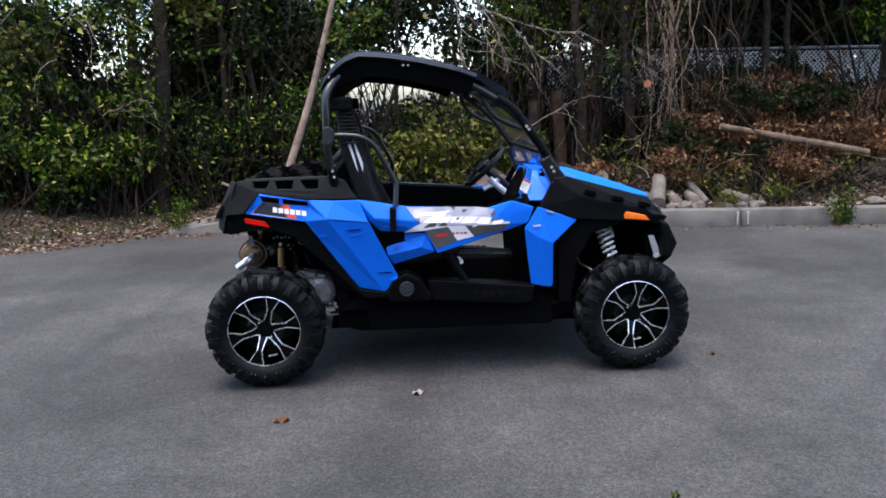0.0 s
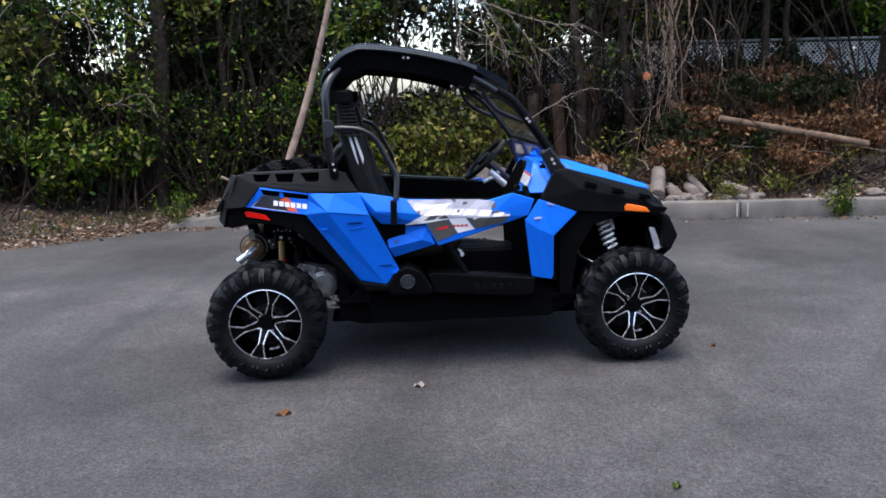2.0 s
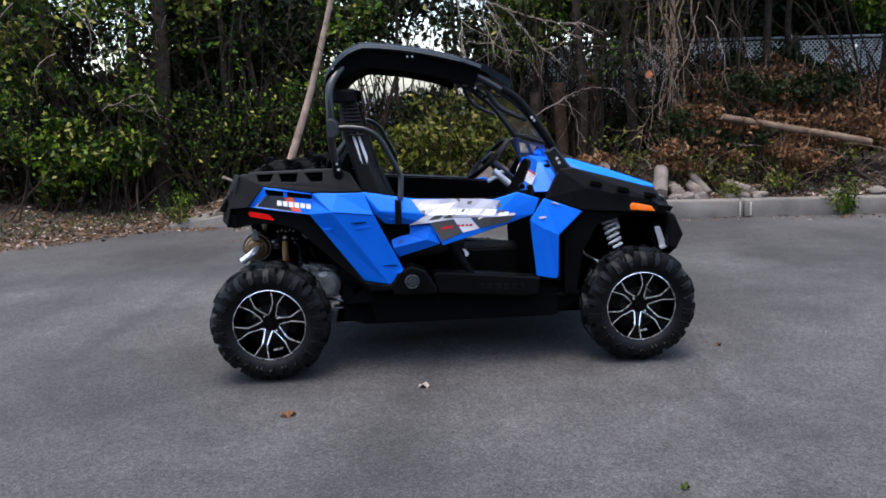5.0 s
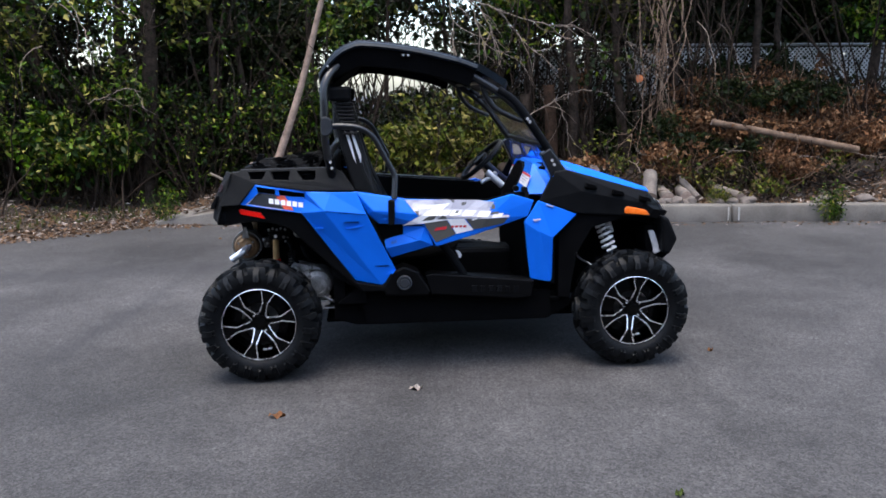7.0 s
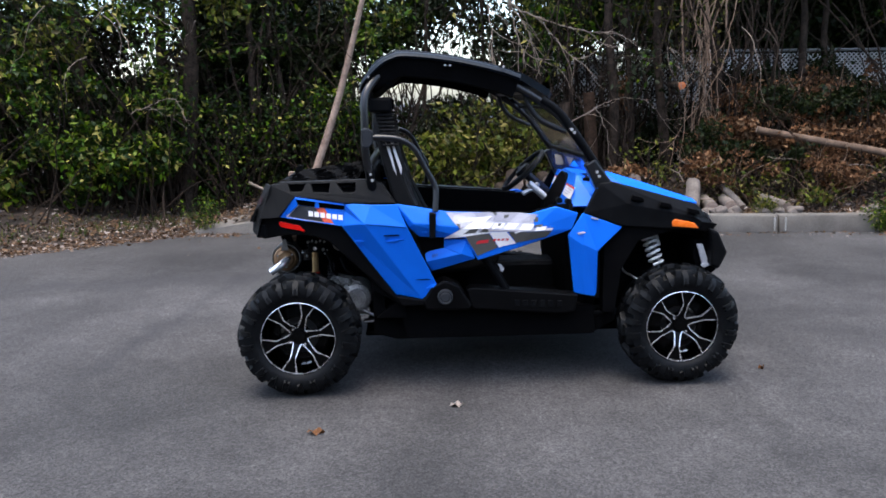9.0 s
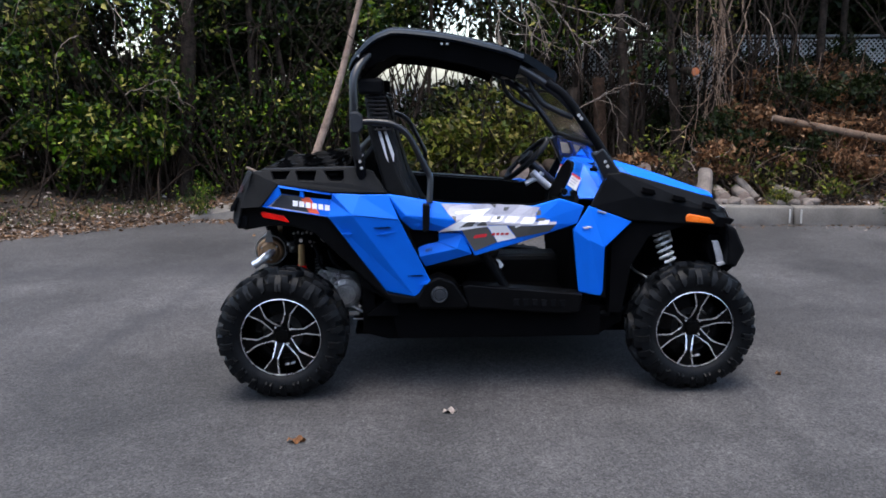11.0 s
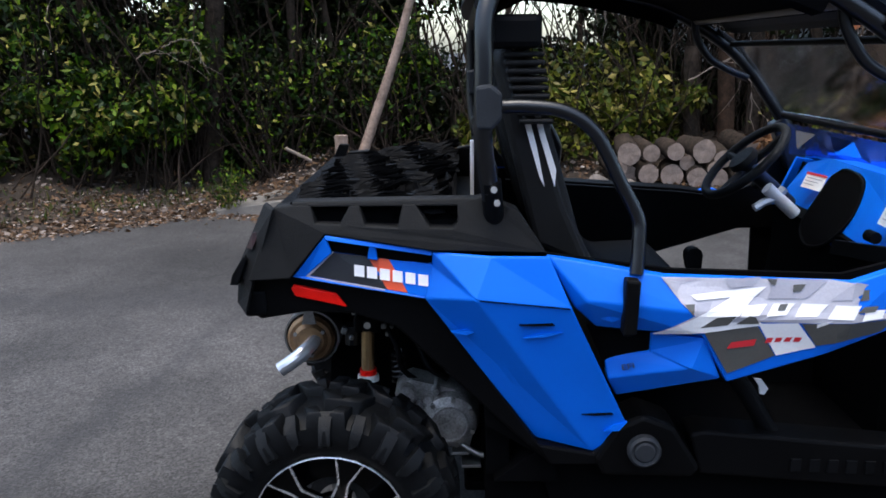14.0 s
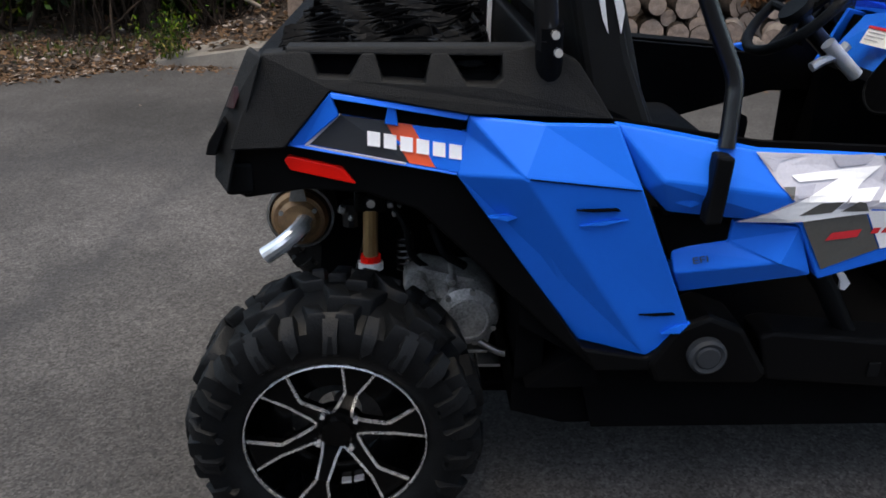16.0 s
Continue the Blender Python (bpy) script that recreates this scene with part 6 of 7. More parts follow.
for i, p in enumerate(curve):
    way = (curve[min(i + 1, len(curve) - 1)] - curve[max(i - 1, 0)]).normalized()
    inward = Vector((way.z, 0, -way.x))
    deep = min(1.0, 0.35 + i / 12)
    top.append([bm.verts.new((p.x - inward.x * c * (deep if c < 0 else 1), y, p.z - inward.z * c * (deep if c < 0 else 1))) for y, c in zip(ys, crown)])
    low.append([bm.verts.new((p.x - inward.x * (c * deep if c < -0.02 else -0.02), y * 0.965, p.z - inward.z * (c * deep if c < -0.02 else -0.02))) for y, c in zip(ys, crown)])
for g, flip in ((top, 0), (low, 1)):
    for a, b in zip(g, g[1:]):
        for i in range(len(ys) - 1):
            q = (a[i], b[i], b[i + 1], a[i + 1])
            bm.faces.new(q[::-1] if flip else q)
for i in range(len(curve) - 1):
    for k in (0, -1):
        bm.faces.new((top[i][k], low[i][k], low[i + 1][k], top[i + 1][k]))
for i in range(len(ys) - 1):
    for k in (0, -1):
        bm.faces.new((top[k][i], top[k][i + 1], low[k][i + 1], low[k][i]))
roof = smooth(part("roof", bm, ROOFSKIN, vehicle, "black moulded plastic roof"), 35)
for y in (-0.40, 0.0, 0.40):
    bm = tube(bmesh.new(), [(p.x, y, p.z + 0.010) for p in curve[6:-1]], 0.012, 8)
    smooth(part("roof_rib", bm, ROOFSKIN, roof), 40)
# near-black bands put in for the shaded underside behind the roof edge
for sd in (-1, 1):
    bm = bmesh.new()
    band = []
    for i, p in enumerate(curve):
        way = (curve[min(i + 1, len(curve) - 1)] - curve[max(i - 1, 0)]).normalized()
        inward, deep = Vector((way.z, 0, -way.x)), min(1.0, 0.35 + i / 12)
        band.append([bm.verts.new((p.x + inward.x * d * deep, sd * y, p.z + inward.z * d * deep)) for d, y in ((0.02, 0.672), (0.120, 0.655), (0.125, 0.60), (0.02, 0.60))])
    for u, v in zip(band, band[1:]):
        for k in range(4):
            bm.faces.new((u[k], u[(k + 1) % 4], v[(k + 1) % 4], v[k]))
    part("roof_band", bm, DARK, roof, "near-black band put in for the shaded roof underside")
# front visor of the roof
bm = bmesh.new()
shell(bm, [(0.05, -0.64, 1.712), (0.18, -0.635, 1.668), (0.318, -0.60, 1.588), (0.335, -0.55, 1.570), (0.335, 0.55, 1.570), (0.318, 0.60, 1.588), (0.18, 0.635, 1.668), (0.05, 0.64, 1.712)], [[0, 1, 6, 7], [1, 2, 5, 6], [2, 3, 4, 5]], (-0.01, 0, -0.035))
part("visor_lip", soften(bm, 0.01), ROOFSKIN, roof)
bm = bmesh.new()
shell(bm, [(-0.60, -0.60, 1.56), (-0.44, -0.59, 1.70), (-0.19, -0.585, 1.695), (0.05, -0.58, 1.64), (0.22, -0.58, 1.565), (0.22, 0.58, 1.565), (0.05, 0.58, 1.64), (-0.19, 0.585, 1.695), (-0.44, 0.59, 1.70), (-0.60, 0.60, 1.56)],
      [[0, 1, 8, 9], [1, 2, 7, 8], [2, 3, 6, 7], [3, 4, 5, 6]], (0, 0, 0.012))
part("roof_liner", bm, DARK, roof)

# seats and belts
def seat(y):
    bm = bmesh.new()
    prof = [(-0.42, 0.62), (-0.40, 0.80), (-0.47, 1.00), (-0.535, 1.22), (-0.575, 1.40), (-0.60, 1.47), (-0.565, 1.50), (-0.50, 1.47), (-0.455, 1.28), (-0.39, 1.05), (-0.30, 0.86), (-0.18, 0.755), (0.02, 0.765), (0.07, 0.735), (0.05, 0.68), (-0.10, 0.64)]
    prism(bm, prof, y - 0.235, y + 0.235)
    bmesh.ops.recalc_face_normals(bm, faces=bm.faces)
    soften(bm, 0.03, 3)
    for v in bm.verts:
        if v.co.z > 1.1:
            v.co.y = y + (v.co.y - y) * (1 - 0.55 * (v.co.z - 1.1))
    base = smooth(part("seat", bm, FABRIC, vehicle, "black bucket seat with white flashes"), 45)
    for sd in (-1, 1):
        bm = bmesh.new()
        prism(bm, [(-0.50, 1.02), (-0.585, 1.36), (-0.515, 1.40), (-0.43, 1.12), (-0.36, 0.96)], y + sd * 0.20, y + sd * 0.255)
        bmesh.ops.recalc_face_normals(bm, faces=bm.faces)
        part("side_bolster", soften(bm, 0.015), FABRIC, base)
        # flat white shapes on the bolsters, placed to fit the view from farther off
        for o in ([(-0.516, 1.375), (-0.497, 1.36), (-0.483, 1.30), (-0.452, 1.205), (-0.455, 1.165), (-0.477, 1.235), (-0.492, 1.285)], [(-0.535, 1.335), (-0.517, 1.325), (-0.499, 1.26), (-0.479, 1.165), (-0.492, 1.19)]):
            part("white_flash", prism(bmesh.new(), o, y + sd * 0.250, y + sd * 0.258), WHITE, base, "white flash mark")
    return base


seat(-0.34), seat(0.34)
for s in (-1, 1):
    bm = box(bmesh.new(), (-0.555, s * 0.60, 1.525), (0.12, 0.10, 0.075), bevel=0.015)
    belt = part("belt_reel", bm, BLACK, vehicle)
    for k in range(9):
        bm = box(bmesh.new(), (-0.535 + 0.004 * k, s * 0.585, 1.475 - k * 0.019), (0.095 - 0.002 * k, 0.085, 0.013), bevel=0.005)
        part("boot_rib", bm, FABRIC, belt)
    bm = tube(bmesh.new(), [(-0.54, s * 0.57, 1.50), (-0.50, s * 0.56, 1.30), (-0.47, s * 0.55, 1.12), (-0.42, s * 0.5, 0.95)], 0.022, 6)
    part("belt_sleeve", bm, FABRIC, belt)

# dash, screen and steering
part("dash_core", prism(bmesh.new(), [(0.50, 0.93), (0.52, 1.12), (0.60, 1.12), (0.66, 0.97)], -0.50, -0.20), DARK, vehicle)
DASH = [(0.508, 0.402, 0.987), (0.559, 0.364, 1.086), (0.557, 0.18, 1.122), (0.526, -0.065, 1.129), (0.49, -0.461, 1.138), (0.432, -0.6, 0.985), (0.418, -0.176, 0.908), (0.483, 0.24, 0.924)]
bm = bmesh.new()
shell(bm, DASH + [(0.66, 0.38, 1.085), (0.66, 0.16, 1.112), (0.61, -0.22, 1.112), (0.55, -0.50, 1.103), (0.56, -0.66, 0.99)], [[0, 1, 2, 7], [2, 3, 6, 7], [3, 4, 5, 6], [1, 8, 9, 2], [2, 9, 10, 3], [3, 10, 11, 4], [4, 11, 12, 5]], (0.02, 0, -0.006))
dash = part("dash", soften(bm, 0.008), BLUE, vehicle, "moulded blue dash with a black oval pod")
rim = [(0.492, -0.0, 1.085), (0.508, -0.055, 1.115), (0.51, -0.154, 1.095), (0.483, -0.191, 1.02), (0.451, -0.184, 0.96), (0.422, -0.138, 0.902), (0.409, -0.044, 0.882), (0.42, 0.024, 0.931), (0.46, 0.008, 1.023)]
hole = [Vector(p) + Vector((-0.016, -0.006, 0.006)) for p in spline(rim + rim[:1], 4)[:-1]]
bm = bmesh.new()
shell(bm, hole, [list(range(len(hole)))], (0.060, 0.020, -0.015))
smooth(part("dash_recess", bm, DARK, dash, "black oval pod on the dash"), 40)
bm = tube(bmesh.new(), hole + hole[:1], 0.004, 6)
smooth(part("recess_lip", bm, BLACK, dash), 50)
part("under_dash", prism(bmesh.new(), [(0.425, 0.945), (0.46, 0.965), (0.60, 0.90), (0.60, 0.42), (0.44, 0.42), (0.425, 0.80)], -0.50, 0.30), DARK, vehicle)
bm = shell(bmesh.new(), [(0.372, -0.27, 0.952), (0.424, -0.602, 0.998), (0.420, -0.612, 0.955), (0.368, -0.27, 0.912)], [[0, 1, 2, 3]], (0.02, 0, 0))
part("dash_trim", bm, BLACK, vehicle)


def sticker(o, u, v, out):
    o, u, v, out = Vector(o), Vector(u), Vector(v), Vector(out).normalized() * 0.004
    bm = shell(bmesh.new(), [o + out, o + u + out, o + u + v + out, o + v + out], [[0, 1, 2, 3]], -out * 0.8)
    st = part("warning_sticker", bm, WHITE, dash, "white warning sticker with a red head")
    bm = shell(bmesh.new(), [o + out * 1.5, o + u + out * 1.5, o + u + v * 0.15 + out * 1.5, o + v * 0.15 + out * 1.5], [[0, 1, 2, 3]], -out * 0.4)
    part("red_band", bm, REDPRINT, st)
    for k in range(3):
        a = v * (0.32 + 0.2 * k) + u * 0.08
        bm = shell(bmesh.new(), [o + a + out * 1.4, o + a + u * (0.8 - 0.15 * k) + out * 1.4, o + a + u * (0.8 - 0.15 * k) + v * 0.05 + out * 1.4, o + a + v * 0.05 + out * 1.4], [[0, 1, 2, 3]], -out * 0.3)
        part("printed_line", bm, PALEGREY, st)


sticker((0.456, -0.395, 1.086), (0.008, -0.168, -0.010), (-0.026, 0.0, -0.062), (-0.908, -0.087, 0.409))
sticker((0.51, 0.235, 1.07), (0.012, -0.121, 0.002), (-0.023, -0.002, -0.050), (-0.908, -0.087, 0.409))
bm = bmesh.new()
low = [(0.545, -0.50, 1.098), (0.600, -0.30, 1.108), (0.650, -0.10, 1.110), (0.650, 0.10, 1.110), (0.600, 0.30, 1.108), (0.545, 0.50, 1.098)]
top = [(0.525, -0.49, 1.212), (0.562, -0.30, 1.206), (0.595, -0.10, 1.200), (0.595, 0.10, 1.200), (0.562, 0.30, 1.206), (0.525, 0.49, 1.212)]
shell(bm, low + top, [[k, k + 1, k + 7, k + 6] for k in range(5)], (0.004, 0, 0))
scr = part("windscreen", bm, TINT, vehicle, "low blue-tinted screen")
scr.visible_shadow = False
bm = bmesh.new()
rows = [[(0.342 + 0.012 * (1 - (y / 0.56) ** 2), y, 1.488) for y in (-0.56, -0.28, 0.0, 0.28, 0.56)], [(0.528 + 0.012 * (1 - (y / 0.56) ** 2), y, 1.252) for y in (-0.56, -0.28, 0.0, 0.28, 0.56)]]
shell(bm, rows[0] + rows[1], [[k, k + 1, k + 6, k + 5] for k in range(4)], (0.003, 0, 0.002))
upper = part("upper_windscreen", bm, CLEAR, vehicle, "clear scuffed upper screen")
upper.visible_shadow = False
bar("screen_rail", [(0.336, -0.60, 1.498), (0.348, 0.0, 1.498), (0.336, 0.60, 1.498)], 0.0105, BLACK, label="black rail over the screen")
hood = bmesh.new()
shell(hood, [(0.56, -0.66, 1.085), (0.66, -0.55, 1.098), (0.66, 0.55, 1.098), (0.56, 0.66, 1.085), (1.10, -0.62, 0.992), (1.13, -0.48, 0.995), (1.13, 0.48, 0.995), (1.10, 0.62, 0.992), (0.87, -0.35, 1.078), (0.87, 0.35, 1.078), (1.19, -0.3, 0.95), (1.19, 0.3, 0.95)],
      [[0, 4, 5, 8, 1], [1, 8, 9, 2], [2, 9, 6, 7, 3], [8, 5, 6, 9], [5, 10, 11, 6]], (0, 0, -0.02))
part("hood", soften(hood, 0.008), BLUE, vehicle, "blue sloping hood")
part("hood_under", prism(bmesh.new(), [(0.56, 0.90), (0.60, 1.07), (1.08, 0.95), (1.15, 0.88), (1.15, 0.80), (0.9, 0.85)], -0.60, 0.60), DARK, vehicle)

SW = Matrix.Translation((0.315, 0.31, 1.10)) @ Matrix.Rotation(radians(-44), 4, "Y")
bm = bmesh.new()
ring = [(0.165 * math.cos(a), 0.165 * math.sin(a), 0) for a in (2 * math.pi * k / 36 for k in range(37))]
tube(bm, ring, 0.016, 10, cap=False)
bmesh.ops.transform(bm, matrix=SW, verts=bm.verts)
wheel_ob = smooth(part("steering_wheel", bm, FABRIC, vehicle, "black three-spoke steering wheel"), 50)
for a in (radians(90), radians(210), radians(330)):
    bm = tube(bmesh.new(), [(0.02 * math.cos(a), 0.02 * math.sin(a), -0.02), (0.16 * math.cos(a), 0.16 * math.sin(a), 0)], 0.014, 8)
    bmesh.ops.transform(bm, matrix=SW, verts=bm.verts)
    part("spoke", bm, FABRIC, wheel_ob)
bm = lathe(bmesh.new(), [(0.05, -0.02), (0.055, 0.0), (0.04, 0.02), (0.01, 0.024)], 20)
bmesh.ops.transform(bm, matrix=SW @ Matrix.Rotation(radians(-90), 4, "X"), verts=bm.verts)
smooth(part("hub", bm, FABRIC, wheel_ob), 40)
bar("steering_column", [(0.33, 0.31, 1.08), (0.58, 0.31, 0.86)], 0.028, SATIN, curve=False)
bm = bmesh.new()
tube(bm, [(0.318, 0.10, 1.040), (0.370, 0.10, 0.995), (0.418, 0.10, 0.952)], 0.021, 10)
tube(bm, [(0.280, 0.09, 0.975), (0.310, 0.095, 0.992), (0.350, 0.10, 1.005)], 0.014, 8)
tube(bm, [(0.345, 0.10, 1.000), (0.378, 0.105, 1.036)], 0.015, 8)
smooth(part("column_bracket", bm, PALEMETAL, vehicle, "bright cast metal column bracket"), 45)
bar("shift_lever", [(0.11, 0.10, 0.58), (0.10, 0.10, 0.70), (0.095, 0.10, 0.80)], 0.012, BLACK, curve=False)
smooth(part("shift_knob", prism(bmesh.new(), [(0.080, 0.740), (0.074, 0.775), (0.066, 0.808), (0.067, 0.828), (0.080, 0.841), (0.098, 0.844), (0.114, 0.836), (0.120, 0.820), (0.116, 0.740)], 0.078, 0.122), BLACK, vehicle), 50)
part("white_strip", box(bmesh.new(), (-0.642, 0.006, 1.115), (0.012, 0.010, 0.20), bevel=0.002), WHITE, vehicle, "narrow white paper strip in the bed")
part("white_tag", prism(bmesh.new(), [(0.036, 0.695), (0.055, 0.692), (0.073, 0.668), (0.064, 0.652), (0.052, 0.655), (0.050, 0.675)], -0.655, -0.648), WHITE, vehicle, "white paper tag under the door")
for s in (-1, 1):
    bar("seat_post", [(-0.04, s * 0.66, 0.74), (0.02, s * 0.66, 0.66), (0.09, s * 0.66, 0.545)], 0.022, BLACK, curve=False)

# running gear
for s in (-1, 1):
    # front strut with a pale coil
    a, b = Vector((0.845, s * 0.52, 0.89)), Vector((0.925, s * 0.60, 0.60))
    d = b - a
    bm = tube(bmesh.new(), [a, a + d * 0.35], 0.026, 12)
    shock = part("front_shock", bm, PALEMETAL, vehicle, "front shock with a pale coil spring")
    part("shock_rod", tube(bmesh.new(), [a + d * 0.3, b], 0.014, 10), SATIN, shock)
    X = d.orthogonal().normalized()
    Y = d.normalized().cross(X)
    hel = [a + d * (0.12 + 0.68 * t) + 0.034 * (math.cos(t * 2 * math.pi * 7) * X + math.sin(t * 2 * math.pi * 7) * Y) for t in np.linspace(0, 1, 99)]
    smooth(part("coil_spring", tube(bmesh.new(), hel, 0.0075, 7), SPRING, shock), 60)
    plate("front_link", [(1.109, 0.769), (1.141, 0.768), (1.183, 0.657), (1.146, 0.651)], 0.625, 0.61, PALEMETAL, s, bevel=0.004, label="pale metal steering link")
    plate("link_foot", [(1.135, 0.656), (1.175, 0.668), (1.205, 0.662), (1.15, 0.640)], 0.63, 0.615, PALEMETAL, s, bevel=0.002)
    part("reservoir", tube(bmesh.new(), [(0.915, s * 0.50, 0.815), (0.935, s * 0.51, 0.745)], 0.016, 12), SPRING, shock)
    plate("bumper_skirt", [(1.10, 0.70), (1.125, 0.625), (1.205, 0.600), (1.258, 0.645), (1.25, 0.74), (1.17, 0.80), (1.10, 0.80)], 0.60, 0.40, DARK, s, bevel=0.01)
    for x, y0, y1, z0, z1 in ((0.82, 0.30, 0.60, 0.45, 0.40), (1.12, 0.30, 0.60, 0.45, 0.40), (0.90, 0.30, 0.62, 0.56, 0.50)):
        bar("front_arm", [(x, s * y0, z0), (1.0, s * y1, z1)], 0.018, SATIN, curve=False)
    bar("front_axle", [(1.0, s * 0.1, 0.36), (1.0, s * 0.62, 0.33)], 0.022, DARK, curve=False)
    bar("brake_hose", [(0.76, s * 0.45, 0.70), (0.74, s * 0.52, 0.62), (0.80, s * 0.60, 0.58), (0.90, s * 0.60, 0.50)], 0.006, STEEL)
    # rear shock
    bm = tube(bmesh.new(), [(-0.940, s * 0.40, 0.735), (-0.941, s * 0.41, 0.622)], 0.018, 12)
    rs = part("rear_shock", bm, GOLD, vehicle, "gold rear damper with a red collar")
    part("shock_collar", tube(bmesh.new(), [(-0.941, s * 0.41, 0.626), (-0.941, s * 0.41, 0.610)], 0.024, 12), RED, rs, "red collar")
    part("shock_seat", tube(bmesh.new(), [(-0.941, s * 0.41, 0.609), (-0.941, s * 0.412, 0.592)], 0.030, 12), SPRING, rs)
    part("shock_mount", box(bmesh.new(), (-0.94, s * 0.39, 0.755), (0.075, 0.05, 0.05), bevel=0.01), BLACK, rs)
    part("mount_bolt", disc(bmesh.new(), (-0.938, 0, 0.757), 0.010, s * 0.41, s * 0.425, 10), CHROME, rs)
    part("reservoir", tube(bmesh.new(), [(-0.985, s * 0.38, 0.745), (-0.985, s * 0.38, 0.69)], 0.022, 12), SATIN, rs)
    hel = [(-0.86 + 0.018 * math.cos(t * 40), s * 0.36 + 0.018 * math.sin(t * 40), 0.56 + 0.10 * t) for t in np.linspace(0, 1, 60)]
    part("short_coil", tube(bmesh.new(), hel, 0.004, 6), SATIN, rs)
    for x in (-1.10, -0.86):
        bar("rear_arm", [(x, s * 0.22, 0.42), (-1.0, s * 0.60, 0.36)], 0.022, SATIN, curve=False)
    bar("rear_axle", [(-1.0, s * 0.1, 0.40), (-1.0, s * 0.60, 0.33)], 0.024, DARK, curve=False)
    bar("upper_arm", [(-0.95, s * 0.25, 0.60), (-1.0, s * 0.58, 0.47)], 0.016, SATIN, curve=False)
# clamps, hoses and fasteners about the near rear shock
for x, y, z, L in ((-1.005, -0.40, 0.735, 0.03), (-0.985, -0.40, 0.715, 0.022), (-0.895, -0.40, 0.748, 0.026), (-0.885, -0.40, 0.725, 0.02), (-0.875, -0.39, 0.742, 0.018)):
    part("clamp", box(bmesh.new(), (x, y, z), (L * 0.55, 0.020, L * 0.6), Matrix.Rotation(x * 9, 4, "Y"), 0.004), ENGINE, vehicle)
for k in range(5):
    part("fastener", disc(bmesh.new(), (-0.975 + 0.022 * k, 0, 0.792 + 0.006 * (k % 2)), 0.006, -0.42, -0.40, 8), STEEL, vehicle)
bar("hose", [(-0.90, -0.38, 0.76), (-0.86, -0.42, 0.70), (-0.845, -0.42, 0.63), (-0.80, -0.40, 0.58)], 0.008, BLACK)
bar("hose", [(-0.80, -0.40, 0.70), (-0.77, -0.43, 0.64), (-0.72, -0.42, 0.60)], 0.010, BLACK)
bar("hose", [(-0.70, -0.44, 0.42), (-0.62, -0.46, 0.385), (-0.55, -0.45, 0.40)], 0.009, STEEL)
# engine case, near side
bm = lathe(bmesh.new(), [(0.02, -0.475), (0.055, -0.470), (0.075, -0.455), (0.085, -0.42), (0.085, -0.30)], 26, (-0.715, 0, 0.485))
case = smooth(part("engine_case", bm, ENGINE, vehicle, "cast aluminium engine case"), 35)
part("case_arm", prism(bmesh.new(), [(-0.86, 0.585), (-0.82, 0.60), (-0.70, 0.57), (-0.65, 0.44), (-0.66, 0.39), (-0.72, 0.41), (-0.79, 0.50), (-0.85, 0.545)], -0.43, -0.34), ENGINE, case)
for k in range(7):
    a = 0.5 + k * 0.9
    part("case_bolt", disc(bmesh.new(), (-0.715 + 0.068 * math.cos(a), 0, 0.485 + 0.068 * math.sin(a)), 0.007, -0.468, -0.455, 8), STEEL, case)
smooth(part("case_boss", lathe(bmesh.new(), [(0.026, -0.46), (0.03, -0.44), (0.03, -0.35)], 16, (-0.835, 0, 0.565)), ENGINE, case), 40)
for x, z, r in ((-0.775, 0.545, 0.020), (-0.80, 0.525, 0.016), (-0.752, 0.572, 0.014)):
    smooth(part("case_boss", lathe(bmesh.new(), [(r * 0.6, -0.452), (r, -0.440), (r, -0.36)], 12, (x, 0, z)), ENGINE, case), 40)
part("case_rib", tube(bmesh.new(), [(-0.715 + 0.050 * math.cos(a), -0.472, 0.485 + 0.050 * math.sin(a)) for a in np.linspace(0, 2 * math.pi, 25)], 0.004, 6), ENGINE, case)
smooth(part("breather", lathe(bmesh.new(), [(0.02, -0.50), (0.036, -0.48), (0.04, -0.42)], 16, (-0.80, 0, 0.79)), STEEL, case), 40)
for x, z, L in ((-0.685, 0.385, 0.05), (-0.655, 0.345, 0.055), (-0.49, 0.262, 0.03)):
    part("frame_rail", box(bmesh.new(), (x, -0.42, z), (L, 0.06, 0.008), bevel=0.002), STEEL, vehicle)
# exhaust
bm = lathe(bmesh.new(), [(0.020, -0.365), (0.040, -0.362), (0.050, -0.352), (0.060, -0.350), (0.068, -0.340), (0.070, -0.30), (0.070, 0.20)], 32, (-1.110, 0, 0.690))
muffler = smooth(part("muffler", bm, BRONZE, vehicle, "browned exhaust silencer end"), 30)
part("tail_pipe", tube(bmesh.new(), spline([(-1.095, -0.35, 0.690), (-1.108, -0.40, 0.682), (-1.140, -0.425, 0.660), (-1.182, -0.43, 0.632)], 5), 0.021, 14), CHROME, muffler, "bright bent tail pipe")
part("heat_ring", lathe(bmesh.new(), [(0.074, -0.33), (0.080, -0.33), (0.080, -0.20), (0.074, -0.20)], 32, (-1.110, 0, 0.690), close=True), STEEL, muffler)
part("hanger", prism(bmesh.new(), [(-1.13, 0.74), (-1.118, 0.80), (-1.102, 0.80), (-1.09, 0.74)], -0.362, -0.356), STEEL, muffler)
for k in range(3):
    a = 0.6 + k * 2.1
    part("end_bolt", disc(bmesh.new(), (-1.11 + 0.045 * math.cos(a), 0, 0.69 + 0.045 * math.sin(a)), 0.006, -0.362, -0.352, 8), STEEL, muffler)


